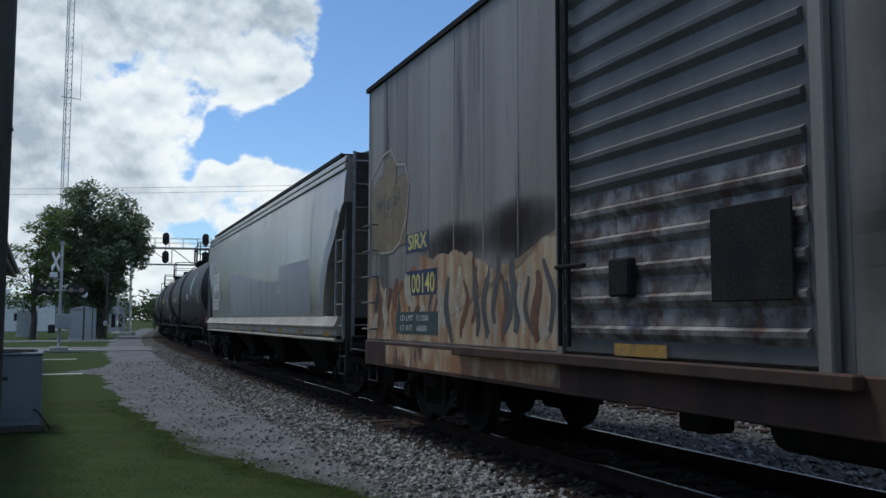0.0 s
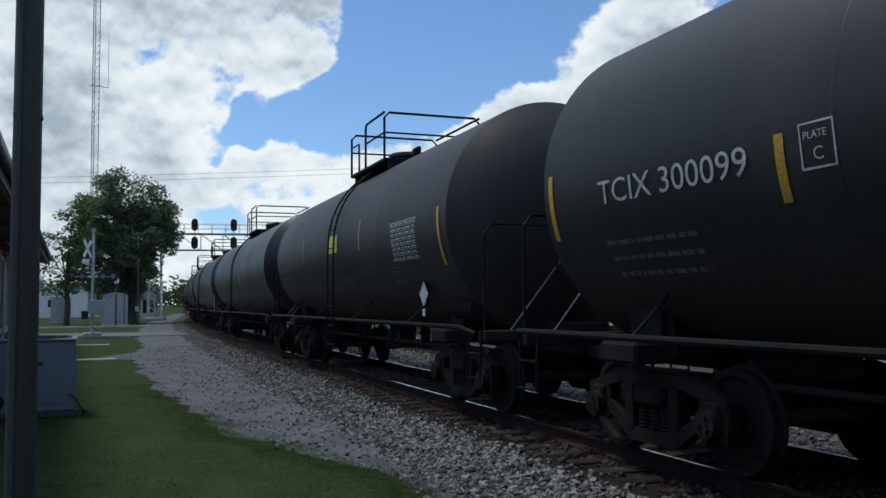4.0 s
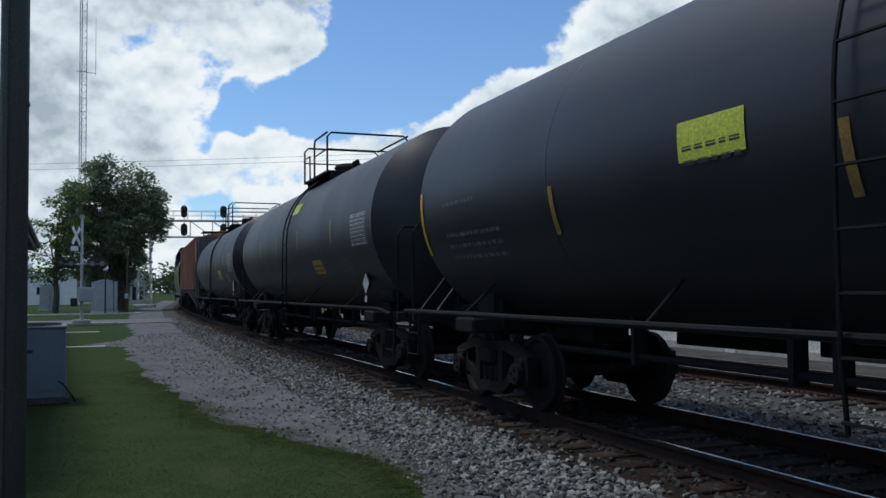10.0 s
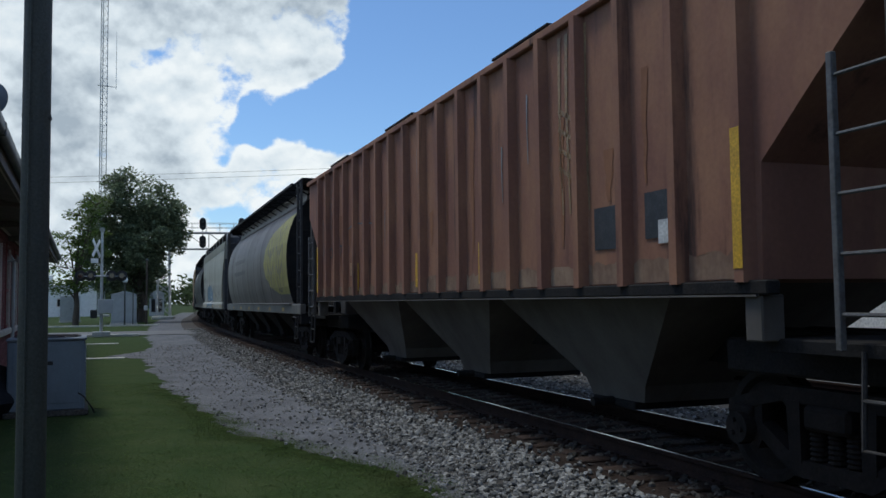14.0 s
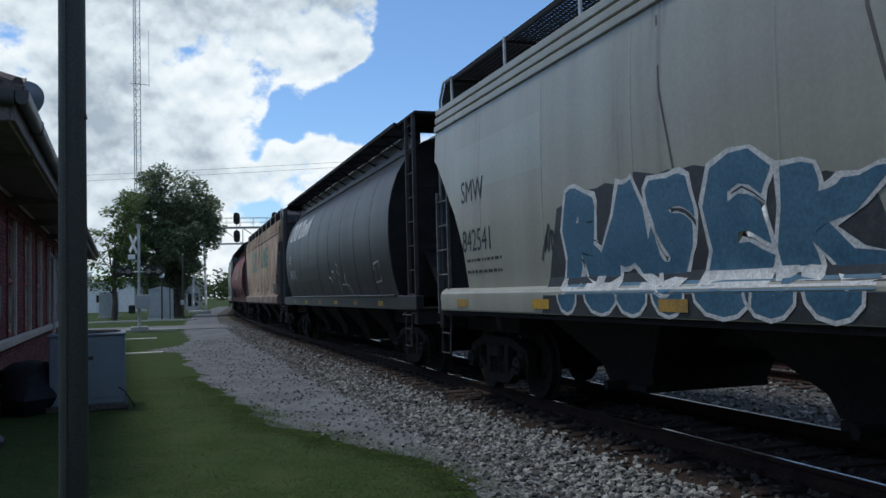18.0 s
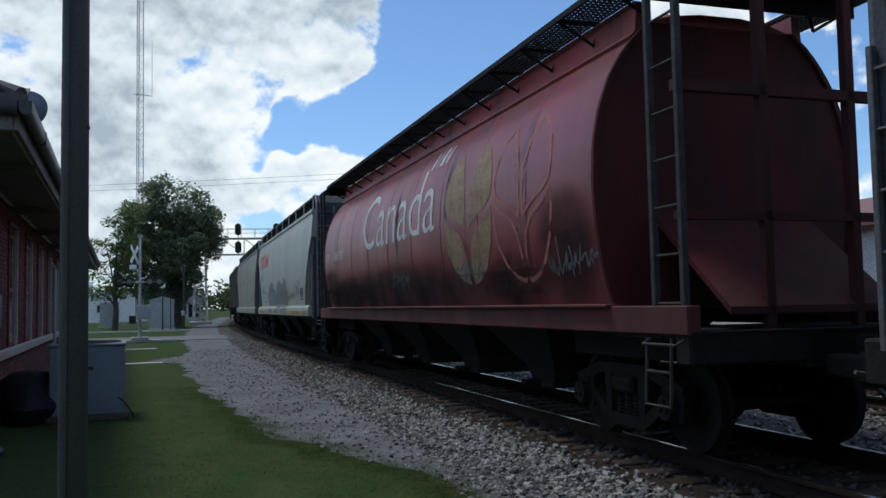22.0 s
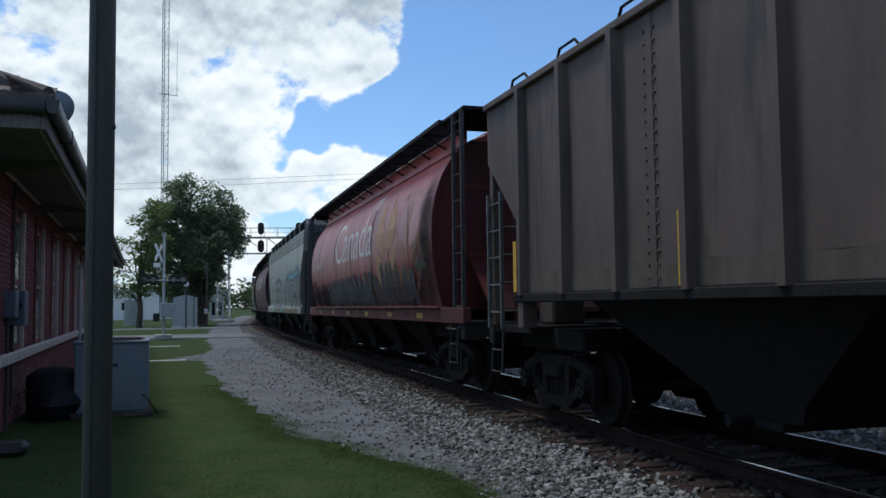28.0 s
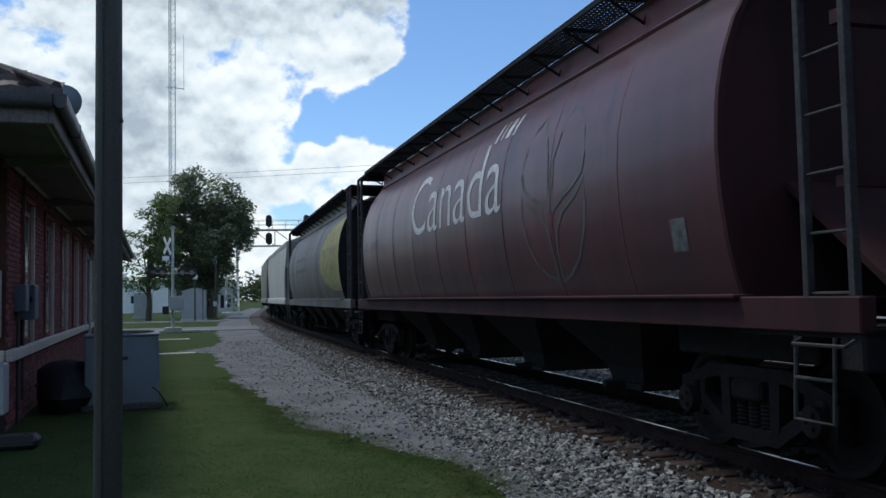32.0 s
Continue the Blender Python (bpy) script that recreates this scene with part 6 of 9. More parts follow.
            if i % 3 != 1:
                self.stroke("lobe_stem", [(mid + 0.03, z + top * 0.82), (mid - 0.02, z + top * 0.5), (mid + 0.05, z + top * 0.12)], width * 0.7, edge, lift=0.017)
                self.stroke("lobe_detail", [(mid + 0.08, z + top * 0.45), (mid - 0.02, z + top * 0.62), (mid - 0.1, z + top * 0.5)], width * 0.8, edge, lift=0.018)


# ---- fittings shared by the cars ----
def coupler(car, side):
    sg = -1 if side == "front" else 1
    x = sg * car.end
    sh = Shape().box(min(x, x + sg * 0.42), max(x, x + sg * 0.42), -0.09, 0.09, 0.78, 0.98, 0.02)
    sh.box(min(x + sg * 0.36, x + sg * 0.62), max(x + sg * 0.36, x + sg * 0.62), -0.16, 0.12, 0.72, 1.02, 0.05)
    part("coupler", sh, M_UNDER, car.t)
    hose = [(x, -0.35, 0.8), (x + sg * 0.2, -0.35, 0.62), (x + sg * 0.42, -0.3, 0.5), (x + sg * 0.6, -0.25, 0.55)]
    part("air_hose", Shape().tube(hose, 0.025, 6), M_BLACK, car.t)


def step(car, x, y=1.5, material=None):
    sg = 1 if y > 0 else -1
    pts = [(x - 0.2, y, 1.15), (x - 0.2, y + sg * 0.03, 0.55), (x + 0.2, y + sg * 0.03, 0.55), (x + 0.2, y, 1.15)]
    sh = Shape().tube(pts, 0.018, 6).cyl((x - 0.2, y + sg * 0.02, 0.85), (x + 0.2, y + sg * 0.02, 0.85), 0.014, n=6)
    part("sill_step", sh, material or M_CAGE, car.t)


def ladder(car, x0, x1, y, z0, z1, rungs, material=None, r=0.025, name="ladder"):
    m = material or M_LADDER
    own = part(name, Shape().box(x0 - r, x0 + r, y - r, y + r, z0, z1, 0.006), m, car.t)
    part("stile", Shape().box(x1 - r, x1 + r, y - r, y + r, z0, z1, 0.006), m, own)
    for k in range(rungs):
        z = z0 + (z1 - z0) * (k + 0.6) / rungs
        part("rung", Shape().cyl((x0, y, z), (x1, y, z), 0.014, n=6), m, own)
    return own


def end_ladder(car, x, y0, y1, z0, z1, rungs, material=None):
    m = material or M_LADDER
    own = part("end_ladder", Shape().box(x - 0.025, x + 0.025, y0 - 0.025, y0 + 0.025, z0, z1, 0.006), m, car.t)
    part("stile", Shape().box(x - 0.025, x + 0.025, y1 - 0.025, y1 + 0.025, z0, z1, 0.006), m, own)
    for k in range(rungs):
        z = z0 + (z1 - z0) * (k + 0.6) / rungs
        part("rung", Shape().cyl((x, y0, z), (x, y1, z), 0.014, n=6), m, own)
    return own


def roof_walk(car, x0, x1, z, y0, y1, roof_y, roof_z, material=M_RAILING, posts=None):
    """Open grating along both sides of the roof, on struts or on upright posts."""
    for sg in (1, -1):
        sh = Shape()
        n = 9
        for k in range(n):
            y = sg * (y0 + (y1 - y0) * k / (n - 1))
            sh.box(x0, x1, y - 0.0035, y + 0.0035, z - 0.03, z)
        m = int((x1 - x0) / 0.075)
        for k in range(m + 1):
            x = x0 + (x1 - x0) * k / m
            sh.box(x - 0.0035, x + 0.0035, min(sg * y0, sg * y1), max(sg * y0, sg * y1), z - 0.025, z - 0.004)
        part("roof_walk", sh, material, car.t, "open steel grating", smooth=0)
        part("walk_edge", Shape().box(x0, x1, sg * y1 - 0.012, sg * y1 + 0.012, z - 0.06, z + 0.005), material, car.t, smooth=0)
        m = int((x1 - x0) / (1.9 if posts else 1.1))
        for k in range(m + 1):
            x = x0 + (x1 - x0) * k / m
            s2 = Shape().box(x - 0.02, x + 0.02, min(sg * y0, sg * y1), max(sg * y0, sg * y1), z - 0.075, z - 0.036)
            if posts:
                part("walk_strut", s2, material, car.t)
                part("walk_post", Shape().box(x - 0.025, x + 0.025, sg * (y1 + 0.02) - 0.012, sg * (y1 + 0.02) + 0.012, roof_z, z + 0.01), posts, car.t, "pale flat steel post")
            else:
                s2.cyl((x, sg * roof_y, roof_z), (x, sg * y1, z - 0.06), 0.02, n=5).cyl((x, sg * roof_y, roof_z), (x, sg * y0, z - 0.06), 0.02, n=5)
                part("walk_strut", s2, material, car.t)


def body_loft(car, levels, stations, top):
    """levels: heights; stations: (x, lowest z). The skin between, with roof and underside."""
    rings = []
    n = 26
    zmax = levels[-1]
    for x, zb in stations:
        ring = []
        for k in range(n):
            z = zb + (zmax - zb) * k / (n - 1)
            ring.append((x, car.half(z), z))
        for y, z in top:
            ring.append((x, y, z))
        for y, z in reversed(top):
            ring.append((x, -y, z))
        for k in range(n - 1, -1, -1):
            z = zb + (zmax - zb) * k / (n - 1)
            ring.append((x, -car.half(z), z))
        rings.append(ring)
    return Shape().loft(rings)


def smooth_steps(knots):
    """Straight runs between knots (a, value)."""
    def at(a):
        if a <= knots[0][0]:
            return knots[0][1]
        for (a0, v0), (a1, v1) in zip(knots, knots[1:]):
            if a <= a1:
                k = (a - a0) / (a1 - a0)
                return v0 + (v1 - v0) * k
        return knots[-1][1]
    return at


def underframe(car, bays, chute_mat, low=0.42, top=1.3, wide=1.38):
    e = car.end
    part("centre_sill", Shape().box(-e, e, -0.28, 0.28, 0.86, 1.2, 0.01), M_UNDER, car.t)
    a, b = car.trucks[0] + 1.35, car.trucks[1] - 1.35
    w = (b - a) / bays
    for k in range(bays):
        x0, x1 = a + w * k, a + w * (k + 1)
        xm = (x0 + x1) / 2
        rings = []
        for z, fx, fy in ((top + 0.12, 1.0, wide), (low + 0.18, 0.30, 0.78), (low, 0.26, 0.74)):
            hw = (x1 - x0) / 2 * fx
            rings.append([(xm - hw, -fy, z), (xm + hw, -fy, z), (xm + hw, fy, z), (xm - hw, fy, z)])
        part("hopper_chute", Shape().loft(rings), chute_mat, car.t, smooth=20)
        part("discharge_gate", Shape().box(xm - 0.42, xm + 0.42, -0.8, 0.8, low - 0.08, low, 0.01).cyl((xm, 0.8, low - 0.02), (xm, 1.05, low - 0.02), 0.05, n=8), M_UNDER, car.t)
    for x in (-e + 0.12, e - 0.12):
        part("end_sill", Shape().box(x - 0.12, x + 0.12, -1.48, 1.48, 0.92, 1.22, 0.02), M_UNDER, car.t)
    for x in car.trucks:
        part("body_bolster", Shape().box(x - 1.0, x + 1.0, -1.15, 1.15, 0.90, 1.17, 0.02), M_UNDER, car.t)
    for sg in (-1, 1):
        part("brake_rigging", Shape().cyl((sg * 1.2, -0.4, 0.72), (sg * (abs(car.trucks[0]) - 1.2), -0.25, 0.62), 0.025, n=6), M_UNDER, car.t)
    part("air_reservoir", Shape().cyl((car.trucks[0] + 0.6, -0.2, 1.02), (car.trucks[0] + 1.5, -0.2, 1.02), 0.2, n=14), M_UNDER, car.t)
    for side in ("front", "rear"):
        coupler(car, side)
    for x in (-e + 0.45, e - 0.45):
        step(car, x)
        step(car, x, -1.5)


# ---- tank cars ----
TANK_R, TANK_Z = 1.645, 2.65


def tank_half(z):
    d = TANK_R ** 2 - (z - TANK_Z) ** 2
    return math.sqrt(max(d, 0.01))


def head_rise(r):
    """How far the dished head stands out, r from its middle; it meets the shell at a crisp edge."""
    return TANK_R * 0.42 * (1 - (r / TANK_R) ** 2.9)


def tank_car(label, s0, s1, paint, ladder_at=None, dome="box"):
    car = Car("tank_car", label, s0, s1, tank_half, "tank car")
    h, n = car.h, 88
    car.end = h + 0.95
    rings = []
    for k in range(11):
        r = TANK_R * max(0.012, (k / 11) ** 0.8)
        rings.append((-h - head_rise(r), r))
    xs = rings + [(-h, TANK_R)]
    m = 10
    xs += [(-h + 2 * h * k / m, TANK_R) for k in range(1, m)] + [(h, TANK_R)]
    xs += [(-x, r) for x, r in rings[::-1]]
    sh = Shape().loft([[(x, r * math.cos(2 * math.pi * i / n), TANK_Z + r * math.sin(2 * math.pi * i / n)) for i in range(n)] for x, r in xs])
    part("tank", sh, paint, car.t, smooth=40)
    for x in (-h * 0.5, h * 0.5):
        sh = Shape().loft([[(x + dx, (TANK_R + e) * math.cos(2 * math.pi * i / n), TANK_Z + (TANK_R + e) * math.sin(2 * math.pi * i / n)) for i in range(n)]
                           for dx, e in ((-0.03, -0.004), (-0.012, 0.0035), (0.012, 0.0035), (0.03, -0.004))], caps=False)
        part("weld_seam", sh, paint, car.t)
    car.set_trucks(0.95)
    # saddles, stub sills and end platforms
    for sg in (-1, 1):
        x = sg * (h - 0.95)
        for y in (-1.0, 1.0):
            o = [(x - 0.36, 0.98), (x + 0.36, 0.98), (x + 0.26, 1.66), (x - 0.26, 1.66)]
            part("saddle_web", Shape().prism(o, y - 0.02, y + 0.02), M_UNDER, car.t, smooth=0)
        part("body_bolster", Shape().box(x - 0.3, x + 0.3, -1.42, 1.42, 0.92, 1.12, 0.03).box(x - 0.24, x + 0.24, -1.1, 1.1, 1.1, 1.55), M_UNDER, car.t)
        a, b = sorted((sg * (h - 2.2), sg * car.end))
        part("stub_sill", Shape().box(a, b, -0.26, 0.26, 0.82, 1.22, 0.015), M_UNDER, car.t)
        a, b = sorted((sg * (car.end - 0.22), sg * car.end))
        part("end_platform", Shape().box(a, b, -1.5, 1.5, 1.0, 1.14, 0.015), M_UNDER, car.t)
        x = sg * (car.end - 0.1)
        hr = [(x, 1.46, 1.1), (x, 1.46, 2.35), (x, 1.36, 2.47), (x, 0.55, 2.47), (x, 0.45, 2.35), (x, 0.45, 1.1)]
        part("end_handrail", Shape().tube(hr, 0.017, 7), M_RAILING, car.t)
        part("end_brace", Shape().tube([(x, 1.12, 1.12), (x, 0.16, 2.30), (x, -0.16, 2.30), (x, -1.12, 1.12)], 0.013, 6), M_LADDER, car.t)
        for y in (-1.62, 1.62):
            step(car, sg * (car.end - 0.3), y * 0.93, M_RAILING)
    # side running pipe on brackets
    for y in (-1.69, 1.69):
        e = car.end - 0.15
        part("side_rail", Shape().tube([(-e, y * 0.93, 1.10), (-e + 0.25, y, 1.18), (e - 0.25, y, 1.18), (e, y * 0.93, 1.10)], 0.032, 8), M_RAILING, car.t)
        for k in range(4):
            x = -h + 1.6 + (2 * h - 3.2) * k / 3
            part("rail_bracket", Shape().cyl((x, y, 1.18), (x + 0.12, y * 0.72, TANK_Z - math.sqrt(TANK_R ** 2 - (y * 0.72) ** 2)), 0.016, n=6), M_RAILING, car.t)
    # train line slung on stubs under the belly
    part("train_line", Shape().tube([(-h + 1.9, 0.7, 0.98), (-h + 2.1, 0.7, 0.78), (h - 2.1, 0.7, 0.78), (h - 1.9, 0.7, 0.98)], 0.035, 7), M_UNDER, car.t)
    # dark filler pieces, added to close the bright gap below the belly
    for k in range(0 if paint is M_BROWNTANK else 5):
        a = -h + 2.0 + (2 * h - 4.0) * k / 5
        part("underbody_channel", Shape().box(a, a + (2 * h - 4.0) / 5 - (0.16, 0.3, 0.1, 0.42)[k % 4], -1.06, -0.98, 0.76, 1.07, 0.01), M_UNDER, car.t)
    for x in (-2.9, -1.1, 0.8, 1.25, 3.4):
        part("pipe_hanger", Shape().box(x - 0.03, x + 0.03, 0.62, 0.78, 0.70, 1.25), M_UNDER, car.t)
    # manway platform, railing and ladder
    lx = ladder_at if ladder_at is not None else 0.0
    zt = TANK_Z + TANK_R
    part("platform", Shape().box(lx - 1.25, lx + 1.25, -1.0, 1.0, zt - 0.10, zt - 0.04, 0.008).box(lx - 1.25, lx - 1.15, -0.9, 0.9, zt - 0.35, zt - 0.1).box(lx + 1.15, lx + 1.25, -0.9, 0.9, zt - 0.35, zt - 0.1), M_RAILING, car.t)
    if dome == "round":
        part("manway", Shape().cyl((lx - 0.1, 0, zt - 0.2), (lx - 0.1, 0, zt + 0.55), 0.5, n=24).cyl((lx - 0.1, 0, zt + 0.55), (lx - 0.1, 0, zt + 0.66), 0.46, 0.3, 24), M_UNDER, car.t)
    else:
        part("manway", Shape().cyl((lx + 0.2, 0, zt - 0.2), (lx + 0.2, 0, zt + 0.22), 0.42, n=22).cyl((lx + 0.2, 0, zt + 0.22), (lx + 0.2, 0, zt + 0.3), 0.45, 0.4, 22), M_UNDER, car.t)
        part("valve", Shape().cyl((lx - 0.7, 0.15, zt - 0.1), (lx - 0.7, 0.15, zt + 0.25), 0.09, n=10).cyl((lx - 0.85, 0.15, zt + 0.25), (lx - 0.55, 0.15, zt + 0.25), 0.05, n=8), M_UNDER, car.t)
    top = zt + 0.84
    for sg in (-1, 1):
        a, b = lx + sg * 1.22, lx + sg * 0.42
        hoop = [(a, 0.98, zt - 0.05), (a, 0.98, top - 0.1), (a, 0.88, top), (a, -0.88, top), (a, -0.98, top - 0.1), (a, -0.98, zt - 0.05)]
        part("railing", Shape().tube(hoop, 0.024, 7).cyl((a, 0.98, zt + 0.45), (a, -0.98, zt + 0.45), 0.018, n=6), M_RAILING, car.t)
    for y in (0.98, -0.98):
        x0, x1 = (lx - 1.22, lx + 1.22)
        sh = Shape()
        if y > 0:
            sh.tube([(x1, y, top - 0.3), (x1 - 0.6, y, top - 0.3), (x1 - 0.62, y, zt - 0.05)], 0.02, 6)
            sh.tube([(x0, y, top), (x0 + 1.25, y, top), (x0 + 1.32, y, top - 0.1), (x0 + 1.32, y, zt - 0.05)], 0.024, 7)
        else:
            sh.cyl((x0, y, top), (x1, y, top), 0.024, n=7)
        sh.cyl((x0, y, zt + 0.45), (x0 + 1.3 if y > 0 else x1, y, zt + 0.45), 0.018, n=6)
        part("railing", sh, M_RAILING, car.t)
    for y in (1, -1):
        own = None
        for dx in (-0.23, 0.23):
            pts = [(lx + dx, y * (TANK_R + 0.09) * math.cos(a), TANK_Z + (TANK_R + 0.09) * math.sin(a)) for a in [math.radians(v) for v in range(58, -1, -8)]]
            pts += [(lx + dx, y * (TANK_R + 0.1), 2.3), (lx + dx, y * (TANK_R + 0.1), 1.1), (lx + dx, y * (TANK_R + 0.06), 0.6)]
            ob = part("stile" if own else "tank_ladder", Shape().tube(pts, 0.018, 6), M_RAILING, own or car.t)
            own = own or ob
        for k in range(11):
            a = radians(54 - 11 * k)
            z = TANK_Z + (TANK_R + 0.09) * math.sin(a) if k < 5 else 2.58 - 0.38 * (k - 5)
            yy = (TANK_R + 0.09) * math.cos(a) if k < 5 else TANK_R + 0.1
            part("rung", Shape().cyl((lx - 0.23, y * yy, z), (lx + 0.23, y * yy, z), 0.013, n=5), M_RAILING, own)
    # outlet, brake gear
    part("outlet", Shape().cyl((0.2, 0, 0.62), (0.2, 0, 1.4), 0.16, 0.24, 14).box(0.0, 0.4, -0.3, 0.3, 0.56, 0.68, 0.03), M_UNDER, car.t)
    part("air_reservoir", Shape().cyl((-h + 2.3, -0.5, 1.0), (-h + 3.3, -0.5, 1.0), 0.21, n=14), M_UNDER, car.t)
    part("brake_cylinder", Shape().cyl((-h + 0.2, 1.05, 1.42), (-h + 0.95, 1.05, 1.42), 0.17, n=14), M_UNDER, car.t)
    part("brake_wheel", Shape().tube([(-car.end + 0.1, -0.9 + 0.28 * math.cos(k * math.pi / 8), 2.1 + 0.28 * math.sin(k * math.pi / 8)) for k in range(16)], 0.018, 5, closed=True), M_RAILING, car.t)
    for side in ("front", "rear"):
        coupler(car, side)
    return car


def head_lines(car, first, rows, material):
    """Writing on the head that leads: one line of letters, then rows of bars."""
    def on(y, z):
        return (-car.h - head_rise(min(TANK_R, math.hypot(y, z - TANK_Z))) - 0.016, y, z)
    cu = bpy.data.curves.new("lettering", "FONT")
    cu.body, cu.size, cu.resolution_u = first, 0.125, 3
    ob = bpy.data.objects.new("lettering", cu)
    me = bpy.data.meshes.new_from_object(ob)
    for v in me.vertices:
        v.co = Vector(on(0.66 - v.co.x * 1.25, 3.46 + v.co.y))
    bpy.data.objects.remove(ob)
    bpy.data.curves.remove(cu)
    part("head_lettering", me, material, car.t)
    rnd = random.Random(rows)
    vs, fs = [], []
    for j in range(rows):
        y, z = 0.70, 3.30 - 0.085 * j
        while y > 0.0:
            e = y - rnd.uniform(0.05, 0.15)
            n = len(vs)
            vs += [on(y, z), on(e, z), on(e, z + 0.032), on(y, z + 0.032)]
            fs.append((n, n + 1, n + 2, n + 3))
            y = e - 0.035
    if not rows:
        return
    car.stuff(part("stencil_block", raw_mesh("stencil_block", vs, fs), M_FADED, car.t, "block of small stencilled writing"))


def marks(car, xs, material=None, z0=2.45, z1=3.0, w=0.085):
    for x in xs:
        car.patch("reflector_strip", x - w / 2, x + w / 2, z0, z1, material or M_YELLOW, "upright yellow reflector strip")


def placard(car, x, z, material, size=0.27, digits=""):
    """A diamond plate that hangs upright in a holder on the curving side."""
    y = car.half(z + size * 0.8) + 0.02
    d = size * 0.86
    own = part("placard", Shape().prism([(x - d, z), (x, z - d), (x + d, z), (x, z + d)], y, y + 0.008), material, car.t, "upright diamond hazard placard", smooth=0)
    part("placard_holder", Shape().box(x - 0.05, x + 0.05, y - 0.08, y - 0.002, z - d * 0.5, z + d, 0.006), M_UNDER, own)
    part("holder_tab", Shape().box(x - 0.06, x + 0.06, y, y + 0.006, z - d - 0.14, z - d - 0.03), material, own)
    if digits:
        dark = M_INK if material is M_LETTER else M_LETTER
        part("placard_stripe", Shape().box(x - d * 0.62, x + d * 0.62, y + 0.008, y + 0.010, z + d * 0.26, z + d * 0.34), dark, own)
        cu = bpy.data.curves.new("lettering", "FONT")
        cu.body, cu.size, cu.resolution_u = digits, 0.17, 3
        ob = bpy.data.objects.new("lettering", cu)
        me = bpy.data.meshes.new_from_object(ob)
        stretch = 1.35 * d / max(v.co.x for v in me.vertices)
        for v in me.vertices:
            v.co = Vector((x + d * 0.66 - v.co.x * stretch, y + 0.011, z - 0.07 + v.co.y))
        bpy.data.objects.remove(ob)
        bpy.data.curves.remove(cu)
        part("placard_number", me, dark, own)


# ---- hopper cars and boxcar ----
ROUND_SIDE = smooth_steps([(1.40, 1.40), (1.6, 1.47), (1.9, 1.545), (2.3, 1.60), (2.7, 1.62), (3.1, 1.60), (3.45, 1.53), (3.8, 1.40), (4.1, 1.21), (4.3, 1.02), (4.42, 0.86)])
FLAT_SIDE = smooth_steps([(1.20, 1.645), (1.44, 1.65), (1.50, 1.62), (1.535, 1.57), (1.8, 1.585), (2.4, 1.60), (3.2, 1.60), (3.7, 1.58), (4.0, 1.555), (4.34, 1.50)])
RIB_SIDE = smooth_steps([(1.3, 1.55), (4.3, 1.55)])
BOX_SIDE = smooth_steps([(0.9, 1.598), (1.17, 1.598), (1.18, 1.572), (5.2, 1.572)])


